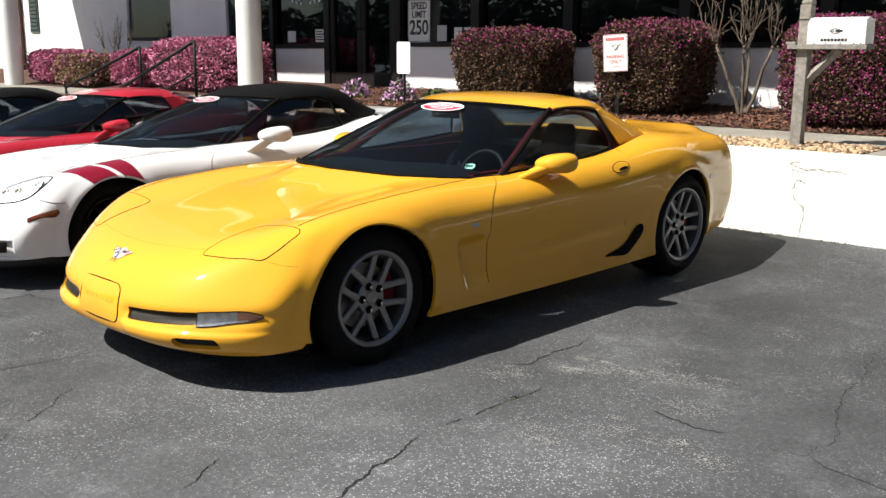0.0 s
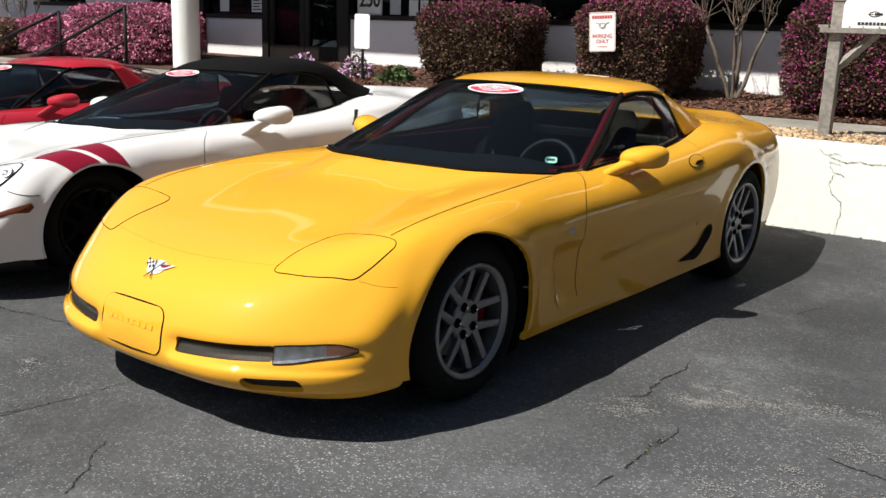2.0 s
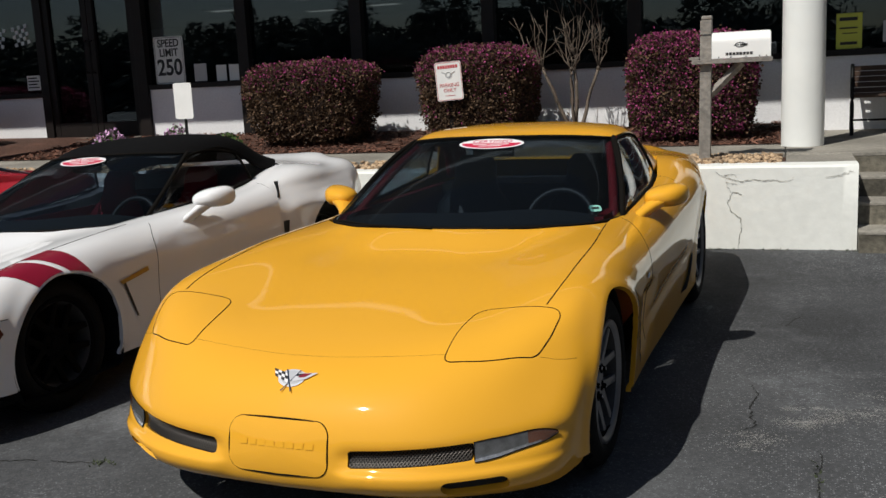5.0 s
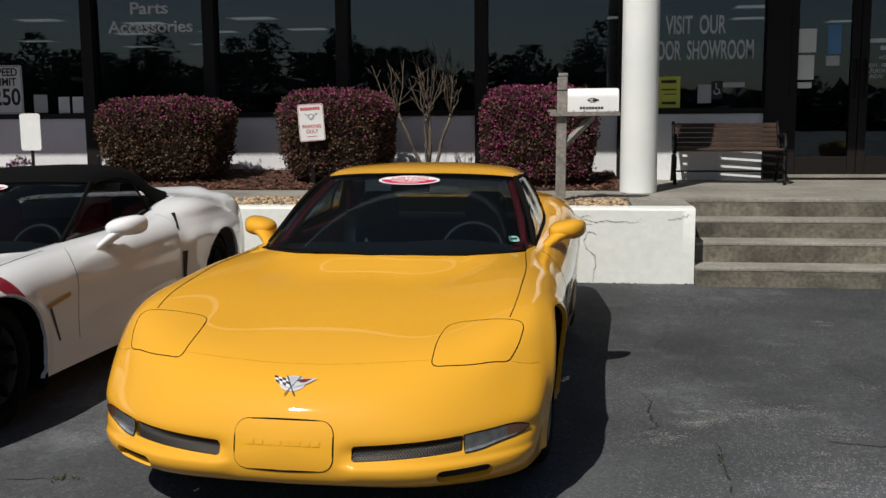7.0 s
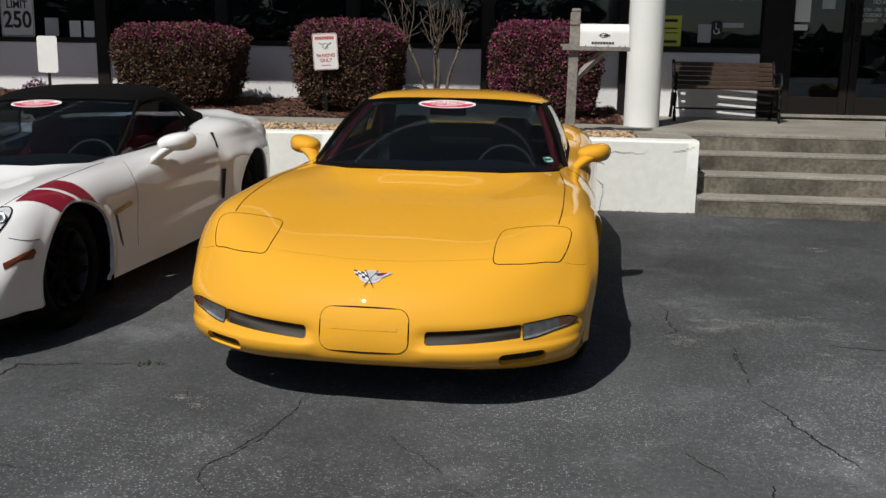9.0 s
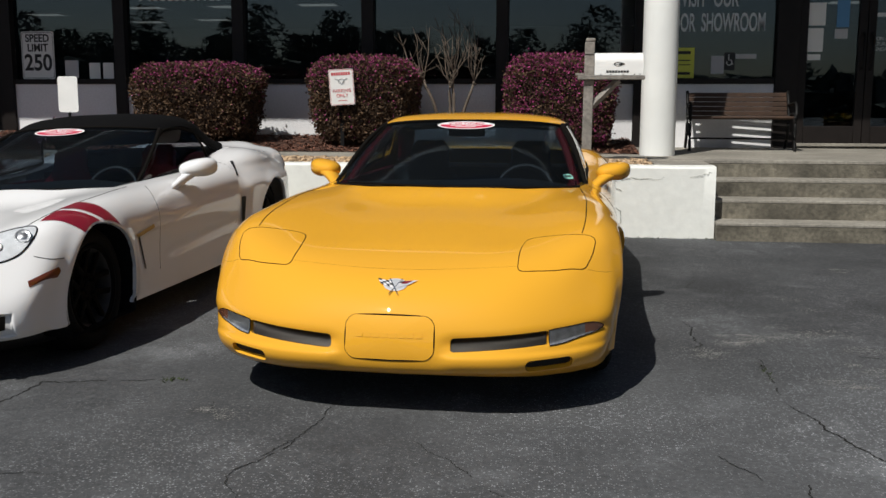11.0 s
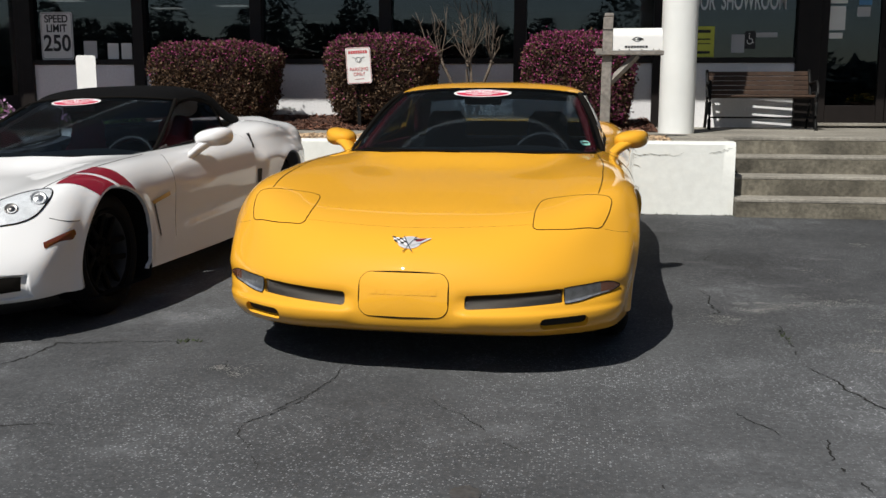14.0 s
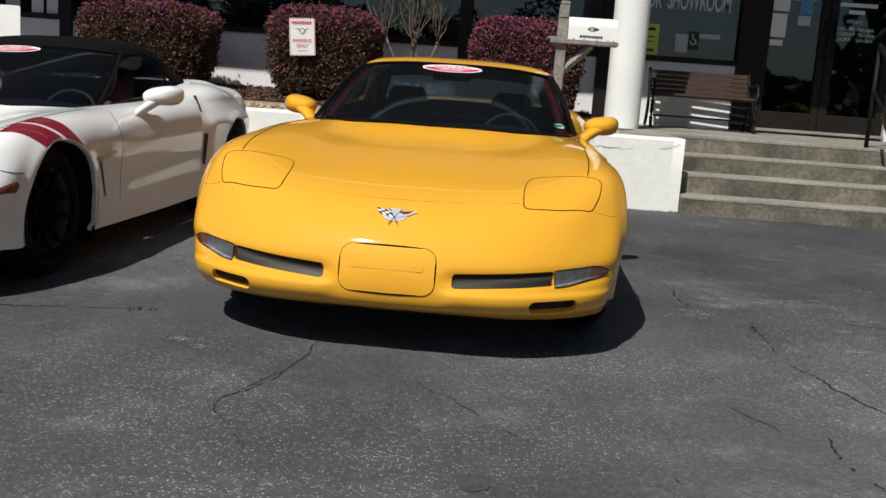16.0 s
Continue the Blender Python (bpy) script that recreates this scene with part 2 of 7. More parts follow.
M = dict(
    asphalt=asphalt_material(),
    gutter=mat("white_gutter_enamel", (0.42, 0.42, 0.40), 0.45, noise_scale=5, noise_amount=0.06),
    brown_pipe=mat("brown_painted_pipe", (0.12, 0.045, 0.03), 0.6, noise_scale=12, noise_amount=0.2),
    shutter=mat("dark_green_louvre", (0.05, 0.07, 0.06), 0.6, noise_scale=10, noise_amount=0.2),
    crack=mat("crack_filling", (0.028, 0.028, 0.027), 0.95, spec=0.1),
    wall_crack=mat("dark_wall_crack", (0.24, 0.235, 0.205), 0.9, noise_scale=40, noise_amount=0.4),
    oil=mat("oil_soaked_asphalt", (0.068, 0.068, 0.069), 0.6, noise_scale=60, noise_amount=0.4),
    weed=mat("weeds", (0.040, 0.052, 0.022), 0.8, random_tint=0.3, island=True),
    scuff=mat("pale_scuff", (0.275, 0.270, 0.258), 0.9, noise_scale=30, noise_amount=0.4, bump=0.003, bump_scale=120),
    white_wall=mat("white_painted_block", (0.80, 0.81, 0.765), 0.75, noise_scale=14, noise_amount=0.05, stain_scale=1.6, stain_amount=0.04, bump=0.0025, bump_scale=18),
    stucco=mat("white_stucco", (0.80, 0.80, 0.81), 0.8, noise_scale=40, noise_amount=0.06, stain_scale=0.9, stain_amount=0.10, bump=0.004, bump_scale=70),
    concrete=mat("concrete", (0.29, 0.27, 0.23), 0.85, noise_scale=35, noise_amount=0.25, stain_scale=1.8, stain_amount=0.3, bump=0.004, bump_scale=60),
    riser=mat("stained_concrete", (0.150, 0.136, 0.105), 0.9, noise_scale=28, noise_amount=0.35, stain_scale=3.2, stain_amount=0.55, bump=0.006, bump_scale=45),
    mulch=mat("mulch_bed", (0.10, 0.045, 0.028), 0.95, noise_scale=40, noise_amount=0.5, stain_scale=3, stain_amount=0.35, bump=0.03, bump_scale=45),
    chip=mat("mulch_chips", (0.15, 0.065, 0.04), 0.9, random_tint=0.55, island=True),
    pebble=mat("river_pebbles", (0.44, 0.31, 0.19), 0.75, random_tint=0.45, island=True, noise_scale=60, noise_amount=0.15),
    bronze=mat("dark_bronze_aluminium", (0.014, 0.011, 0.010), 0.5, metal=0.1, spec=0.25, noise_scale=8, noise_amount=0.15),
    column=mat("white_column_paint", (0.87, 0.88, 0.85), 0.45, noise_scale=3, noise_amount=0.04, stain_scale=1.2, stain_amount=0.06),
    # grey rather than white, to dim the soffit's mirror image in windscreens
    soffit=mat("canopy_paint_dimmed", (0.28, 0.27, 0.26), 0.7, noise_scale=6, noise_amount=0.05),
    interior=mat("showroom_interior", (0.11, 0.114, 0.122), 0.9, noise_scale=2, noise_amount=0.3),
    shop_glass=glass_material("shop_glass", (0.42, 0.45, 0.47), facing=0.080, sheen=(0.80, 0.92, 1.0)),
    car_glass=glass_material("car_glass", (0.42, 0.49, 0.55), haze=0.008, sheen=(0.20, 0.23, 0.26)),
    # strong pale film, so that the rear pane looks light grey
    rear_glass=glass_material("hazy_rear_glass", (0.80, 0.85, 0.86), haze=0.24),
    side_glass=glass_material("car_side_glass", (0.74, 0.79, 0.80)),
    lens_glass=glass_material("lamp_lens", (0.88, 0.90, 0.92)),
    yellow=mat("yellow_car_paint", (0.81, 0.400, 0.028), 0.5, coat=1.0, spec=0.06),
    white_paint=mat("white_car_paint", (0.86, 0.86, 0.86), 0.5, coat=1.0, spec=0.06),
    red_paint=mat("red_car_paint", (0.43, 0.018, 0.032), 0.5, coat=1.0, spec=0.06),
    silver_paint=mat("silver_car_paint", (0.45, 0.47, 0.50), 0.3, metal=0.6, coat=1.0),
    stripe=mat("red_fender_stripe", (0.27, 0.006, 0.024), 0.35, coat=0.8),
    trim=mat("black_car_trim", (0.012, 0.012, 0.012), 0.55, noise_scale=60, noise_amount=0.2),
    gap=mat("panel_gap", (0.006, 0.005, 0.004), 0.9, spec=0.1),
    under=mat("car_underside", (0.008, 0.008, 0.008), 0.95, spec=0.1),
    tyre=mat("tyre_rubber", (0.007, 0.007, 0.007), 0.85, spec=0.2, noise_scale=50, noise_amount=0.3, bump=0.002, bump_scale=90),
    alloy=mat("grey_alloy", (0.27, 0.27, 0.28), 0.42, metal=0.75, noise_scale=30, noise_amount=0.08),
    dark_alloy=mat("black_alloy", (0.004, 0.004, 0.004), 0.7, spec=0.06),
    barrel=mat("shaded_rim_barrel", (0.035, 0.033, 0.031), 0.7, noise_scale=30, noise_amount=0.3),
    chrome=mat("chrome", (0.75, 0.75, 0.76), 0.12, metal=1.0),
    disc=mat("brake_disc", (0.22, 0.21, 0.2), 0.4, metal=0.9),
    caliper=mat("red_brake_caliper", (0.40, 0.012, 0.015), 0.5),
    leather=mat("black_leather", (0.018, 0.018, 0.019), 0.55, noise_scale=50, noise_amount=0.2),
    red_leather=mat("red_leather", (0.26, 0.010, 0.018), 0.55, noise_scale=50, noise_amount=0.15),
    red_seat=mat("red_seat_leather", (0.42, 0.022, 0.040), 0.55, noise_scale=50, noise_amount=0.15),
    dash=mat("dashboard_plastic", (0.02, 0.021, 0.023), 0.6, noise_scale=80, noise_amount=0.2),
    soft_top=mat("black_canvas", (0.0035, 0.0035, 0.0038), 0.95, spec=0.12, noise_scale=120, noise_amount=0.3, bump=0.001, bump_scale=300),
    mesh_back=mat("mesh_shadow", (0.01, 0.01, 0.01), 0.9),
    mesh_wire=mat("steel_mesh", (0.07, 0.064, 0.058), 0.5, metal=0.8),
    amber=mat("amber_lens", (0.17, 0.042, 0.02), 0.25, coat=0.7),
    lamp_white=mat("headlamp_housing", (0.78, 0.79, 0.80), 0.35, noise_scale=25, noise_amount=0.2, coat=0.5),
    lamp_reflector_clear=mat("clear_lamp_reflector", (0.50, 0.50, 0.52), 0.25, metal=0.5, noise_scale=60, noise_amount=0.35, coat=0.6),
    badge_grey=mat("badge_grey", (0.52, 0.53, 0.55), 0.4, metal=0.2),
    badge_silver=mat("badge_silver", (0.70, 0.70, 0.72), 0.35, metal=0.3),
    smoked_amber=mat("smoked_amber_lens", (0.17, 0.066, 0.036), 0.25, coat=0.7),
    badge_red=mat("badge_red", (0.22, 0.012, 0.03), 0.35, coat=0.6),
    turn_inner=mat("turn_lamp_bowl", (0.24, 0.24, 0.24), 0.3, metal=0.6, noise_scale=30, noise_amount=0.4),
    dark_glass=glass_material("privacy_glass", (0.28, 0.30, 0.32)),
    lamp_inner=mat("lamp_reflector", (0.42, 0.43, 0.44), 0.3, metal=0.7, noise_scale=40, noise_amount=0.35, bump=0.004, bump_scale=60),
    sticker_white=mat("white_vinyl", (0.82, 0.80, 0.81), 0.5),
    sticker_red=mat("red_vinyl", (0.55, 0.015, 0.06), 0.5),
    teal=mat("teal_vinyl", (0.25, 0.55, 0.47), 0.5),
    black=mat("black_print", (0.015, 0.015, 0.016), 0.6),
    grey_print=mat("grey_print", (0.45, 0.45, 0.46), 0.6),
    red_print=mat("red_print", (0.5, 0.04, 0.05), 0.6),
    sign=mat("white_sign_face", (0.82, 0.82, 0.80), 0.5, stain_scale=5, stain_amount=0.06),
    paper=mat("paper", (0.72, 0.72, 0.70), 0.8),
    yellow_paper=mat("yellow_poster", (0.62, 0.64, 0.09), 0.7),
    blue_paper=mat("blue_poster", (0.10, 0.25, 0.45), 0.7),
    lettering=mat("white_lettering", (0.60, 0.62, 0.63), 0.6),
    weathered=mat("weathered_wood", (0.25, 0.23, 0.205), 0.85, noise_scale=30, noise_amount=0.3, stain_scale=4, stain_amount=0.3, bump=0.004, bump_scale=60),
    bench_wood=mat("brown_bench_slats", (0.060, 0.031, 0.017), 0.65, noise_scale=25, noise_amount=0.35, stain_scale=4, stain_amount=0.3),
    iron=mat("black_iron", (0.008, 0.008, 0.008), 0.6, spec=0.2, noise_scale=30, noise_amount=0.2),
    mailbox=mat("white_mailbox_enamel", (0.84, 0.84, 0.82), 0.4, noise_scale=6, noise_amount=0.05),
    bark=mat("pale_smooth_bark", (0.135, 0.105, 0.080), 0.85, noise_scale=30, noise_amount=0.3, stain_scale=6, stain_amount=0.3, bump=0.004, bump_scale=60),
    leaf=mat("dark_burgundy_leaves", (0.092, 0.056, 0.032), 0.6, spec=0.2, random_tint=0.6, island=True),
    hedge_leaf=mat("rosy_hedge_leaves", (0.42, 0.14, 0.215), 0.7, spec=0.2, random_tint=0.5, island=True),
    smoke_glass=glass_material("smoked_side_glass", (0.48, 0.48, 0.50)),
    hedge_pink=mat("pale_pink_flowers", (0.62, 0.235, 0.38), 0.7, spec=0.2, random_tint=0.5, island=True),
    leaf_pink=mat("pink_flowers", (0.28, 0.048, 0.145), 0.7, spec=0.2, random_tint=0.5, island=True),
    leaf_green=mat("green_leaves", (0.07, 0.12, 0.03), 0.6, random_tint=0.6, island=True),
    leaf_tan=mat("tan_leaves", (0.22, 0.15, 0.07), 0.7, random_tint=0.5, island=True),
    clay=mat("dark_clay", (0.13, 0.075, 0.045), 0.8, noise_scale=30, noise_amount=0.3),
    yellow_petal=mat("yellow_petals", (0.75, 0.50, 0.03), 0.7, random_tint=0.3, island=True),
    lilac=mat("lilac_flowers", (0.62, 0.36, 0.60), 0.7, random_tint=0.4, island=True),
    woods=mat("far_foliage", (0.110, 0.118, 0.098), 0.9, random_tint=0.3, island=True),
    shingle=mat("unseen_dark_roof", (0.028, 0.026, 0.025), 0.9, noise_scale=8, noise_amount=0.3),
    tube_light=mat("fluorescent_tube", (0.9, 0.9, 0.9), 0.5, emit=(1, 0.95, 0.82), emit_strength=0.55),
)


# ---- mesh helpers ----
def mesh_object(name, verts, faces, material, parent=None, smooth=True, label=""):
    me = bpy.data.meshes.new(name)
    me.from_pydata([tuple(map(float, v)) for v in verts], [], [tuple(map(int, f)) for f in faces])
    me.materials.append(material)
    if smooth:
        me.polygons.foreach_set("use_smooth", [True] * len(me.polygons))
    me.update()
    ob = new(name, me)
    if parent:
        ob.parent = parent
    return tagged(ob, label)


def part(name, bm, material, parent=None, label="", smooth=False, angle=None):
    me = bpy.data.meshes.new(name)
    bmesh.ops.recalc_face_normals(bm, faces=bm.faces)
    bm.to_mesh(me)
    bm.free()
    me.materials.append(material)
    if smooth or angle:
        me.polygons.foreach_set("use_smooth", [True] * len(me.polygons))
    if angle:
        me.set_sharp_from_angle(angle=radians(angle))
    ob = new(name, me)
    if parent:
        ob.parent = parent
    return tagged(ob, label)


def thing(name, label, category, at=(0, 0, 0), group="", turn=0, kind=""):
    ob = new(name)
    ob.empty_display_size = 0.1
    ob.matrix_basis = pose(*at, 0, 0, turn)
    return tagged(ob, label, category, group, kind)


def add_box(bm, lo, hi, bevel=0.0, m=None):
    lo, hi = Vector(lo), Vector(hi)
    t = Matrix.Translation((lo + hi) / 2) @ Matrix.Diagonal((*(hi - lo), 1))
    if m is not None:
        t = m @ t
    geo = bmesh.ops.create_cube(bm, size=1, matrix=t)
    if bevel:
        edges = list({e for v in geo["verts"] for e in v.link_edges})
        bmesh.ops.bevel(bm, geom=edges, offset=bevel, segments=2, affect="EDGES", profile=0.5)
    return bm


def box_bm(lo, hi, bevel=0.0, m=None):
    return add_box(bmesh.new(), lo, hi, bevel, m)


def spline(points, n, closed=False):
    """n points on a smooth curve through the given ones (natural cubic, by chord length)."""
    p = np.array(points, float)
    if closed:
        k = len(p)
        p = np.vstack([p[-3:], p, p[:4]])
    d = np.r_[0, np.cumsum(np.maximum(np.linalg.norm(np.diff(p, axis=0), axis=1), 1e-6))]
    if closed:
        return natural(d, p, np.linspace(d[3], d[3 + k], n, endpoint=False))
    return natural(d, p, np.linspace(0, d[-1], n))


def natural(d, p, s):
    k = len(d)
    if k == 2:
        w = ((s - d[0]) / (d[1] - d[0]))[:, None]
        return p[0] * (1 - w) + p[1] * w
    h = np.diff(d)
    a = np.zeros((k, k))
    r = np.zeros_like(p)
    a[0, 0] = a[-1, -1] = 1
    for i in range(1, k - 1):
        a[i, i - 1], a[i, i], a[i, i + 1] = h[i - 1], 2 * (h[i - 1] + h[i]), h[i]
        r[i] = 6 * ((p[i + 1] - p[i]) / h[i] - (p[i] - p[i - 1]) / h[i - 1])
    c = np.linalg.solve(a, r)
    i = np.clip(np.searchsorted(d, s, side="right") - 1, 0, k - 2)
    u, v = (d[i + 1] - s)[:, None], (s - d[i])[:, None]
    hi = h[i][:, None]
    return (c[i] * u ** 3 + c[i + 1] * v ** 3) / (6 * hi) + (p[i] / hi - c[i] * hi / 6) * u + (p[i + 1] / hi - c[i + 1] * hi / 6) * v


def knot_spline(p, sub):
    """A smooth curve through the knots with sub steps between each two of them."""
    p = np.array(p, float)
    d = np.r_[0, np.cumsum(np.maximum(np.linalg.norm(np.diff(p, axis=0), axis=1), 1e-6))]
    s = np.concatenate([np.linspace(d[i], d[i + 1], sub, endpoint=False) for i in range(len(d) - 1)] + [[d[-1]]])
    return natural(d, p, s)


def net(lines, sub_u, sub_v):
    """A smooth surface through a net of knots; lines run along u."""
    rows = np.array([knot_spline(l, sub_u) for l in lines])
    return np.stack([knot_spline(rows[:, i], sub_v) for i in range(rows.shape[1])], axis=1)


def grid_faces(nr, nc, r0=0, r1=None, c0=0, c1=None):
    r1, c1 = nr - 1 if r1 is None else r1, nc - 1 if c1 is None else c1
    return [(r * nc + c, r * nc + c + 1, (r + 1) * nc + c + 1, (r + 1) * nc + c) for r in range(r0, r1) for c in range(c0, c1)]


def surface(name, P, material, parent=None, label="", thick=0.0):
    """A smooth sheet from an array of points, thickened where asked."""
    P = np.array(P, float)
    nr, nc = P.shape[:2]
    ob = mesh_object(name, P.reshape(-1, 3), grid_faces(nr, nc), material, parent, True, label)
    if thick:
        bm = bmesh.new()
        bm.from_mesh(ob.data)
        bmesh.ops.recalc_face_normals(bm, faces=bm.faces)
        bmesh.ops.solidify(bm, geom=bm.faces[:], thickness=thick)
        bm.to_mesh(ob.data)
        bm.free()
    return ob


def tube_bm(points, radius, sides=6, bm=None, closed=False, taper=None):
    bm = bm or bmesh.new()
    pts = [Vector(p) for p in points]
    n = len(pts)
    rings = []
    for i, p in enumerate(pts):
        a = pts[i - 1] if (i or closed) else p
        b = pts[(i + 1) % n] if (i < n - 1 or closed) else p
        d = (b - a).normalized()
        side = d.cross(Vector((0, 0, 1)))
        if side.length < 1e-3:
            side = d.cross(Vector((0, 1, 0)))
        side.normalize()
        up = side.cross(d).normalized()
        r = radius if taper is None else radius + (taper - radius) * i / max(1, n - 1)
        rings.append([bm.verts.new(p + r * (math.cos(k * math.tau / sides) * side + math.sin(k * math.tau / sides) * up)) for k in range(sides)])
    for i in range(n if closed else n - 1):
        a, b = rings[i], rings[(i + 1) % n]
        for k in range(sides):
            bm.faces.new((a[k], a[(k + 1) % sides], b[(k + 1) % sides], b[k]))
    if not closed:
        bm.faces.new(rings[0][::-1])
        bm.faces.new(rings[-1])
    return bm


def lathe_bm(profile, steps=48, axis="X", bm=None, m=None, closed=False):
    """A turned shape: profile of (along, radius) about the axis."""
    bm = bm or bmesh.new()
    m = m or Matrix()
    rings = []
    for k in range(steps):
        a = k * math.tau / steps
        ring = []
        for s, r in profile:
            c, q = r * math.cos(a), r * math.sin(a)
            v = Vector((s, c, q)) if axis == "X" else Vector((c, q, s))
            ring.append(bm.verts.new(m @ v))
        rings.append(ring)
    n = len(profile)
    for k in range(steps):
        a, b = rings[k], rings[(k + 1) % steps]
        for i in range(n if closed else n - 1):
            j = (i + 1) % n
            bm.faces.new((a[i], a[j], b[j], b[i]))
    return bm


def text_part(words, size, m, material, parent, name="lettering", depth=0.0015, stretch=1.0, align="CENTER", weight=0.0):
    cu = bpy.data.curves.new(name, "FONT")
    cu.body, cu.size, cu.extrude, cu.offset = words, size, depth, weight
    cu.align_x, cu.align_y = align, "CENTER"
    tmp = bpy.data.objects.new("tmp", cu)
    me = bpy.data.meshes.new_from_object(tmp)
    bpy.data.objects.remove(tmp)
    bpy.data.curves.remove(cu)
    me.transform(m @ Matrix.Diagonal((stretch, 1, 1, 1)))
    me.materials.clear()
    me.materials.append(material)
    ob = new(name, me)
    ob.parent = parent
    return ob


def rounded_rect(w, h, r, steps=5):
    """Corner points of a rounded rectangle centred on the origin."""
    pts = []
    for cx, cy, a0 in ((w / 2 - r, h / 2 - r, 0), (-w / 2 + r, h / 2 - r, 90), (-w / 2 + r, -h / 2 + r, 180), (w / 2 - r, -h / 2 + r, 270)):
        for k in range(steps + 1):
            a = radians(a0 + 90 * k / steps)
            pts.append((cx + r * math.cos(a), cy + r * math.sin(a)))
    return pts


def plate_bm(outline, thick, m=None, bm=None):
    """A flat plate from an outline in x and z, facing -y."""
    bm = bm or bmesh.new()
    m = m or Matrix()
    front = [bm.verts.new(m @ Vector((x, 0, z))) for x, z in outline]
    back = [bm.verts.new(m @ Vector((x, thick, z))) for x, z in outline]
    bm.faces.new(front)
    bm.faces.new(back[::-1])
    n = len(outline)
    for i in range(n):
        bm.faces.new((front[i], back[i], back[(i + 1) % n], front[(i + 1) % n]))
    return bm


UPRIGHT = pose(0, 0, 0, 90, 0, 0)  # turns flat writing to face -y

# ---- ground, terrace and steps ----
def rise(y, x=0.0):
    """The lot rises to the wall and falls away to one side."""
    t = min(1, max(0, (y - 2.9) / 1.1))
    return 0.06 * t * t * (3 - 2 * t) + 0.036 * (max(-14.0, min(-1.15, x)) + 1.15)


def ground_sheet():
    xs = [-700, -120, -40, -14, -5, -1.15, 0, 5, 12, 40, 120, 700]
    ys = [-900, -150, -40, -12, -5, 0, 2.9, 3.05, 3.2, 3.4, 3.6, 3.8, 4.0, 4.3, 20, 200, 900]
    verts = [(x, y, rise(y, x)) for y in ys for x in xs]
    tagged(mesh_object("ground", verts, grid_faces(len(ys), len(xs)), M["asphalt"], None, False), "weathered grey asphalt parking lot", "ground", kind="structure")


ground_sheet()


def ribbon(points, width, z, rnd, taper=True):
    """Vertices and faces of a ragged strip on the ground."""
    path = []
    for a, b in zip(points, points[1:]):
        n = max(2, int(math.dist(a, b) / 0.012))
        for i in range(n):
            t = i / n
            path.append((a[0] + (b[0] - a[0]) * t, a[1] + (b[1] - a[1]) * t))
    path.append(points[-1])
    verts, n = [], len(path)
    for i, (x, y) in enumerate(path):
        j, k = max(0, i - 1), min(n - 1, i + 1)
        dx, dy = path[k][0] - path[j][0], path[k][1] - path[j][1]
        l = math.hypot(dx, dy) or 1
        off = 0.020 * noise.noise((x * 9, y * 9, 0.3)) + 0.011 * noise.noise((x * 47, y * 47, 2)) + 0.007 * noise.noise((x * 130, y * 130, 5))
        w = width * (0.35 + 0.9 * rnd.random()) * (math.sin(math.pi * min(1, (i + 1) / n * 1.15)) ** 0.4 if taper else 1)
        cx, cy = x - dy / l * off, y + dx / l * off
        verts += [(cx - dy / l * w / 2, cy + dx / l * w / 2, z + rise(cy, cx)), (cx + dy / l * w / 2, cy - dx / l * w / 2, z + rise(cy, cx))]
    return verts, [(2 * i, 2 * i + 1, 2 * i + 3, 2 * i + 2) for i in range(n - 1)]


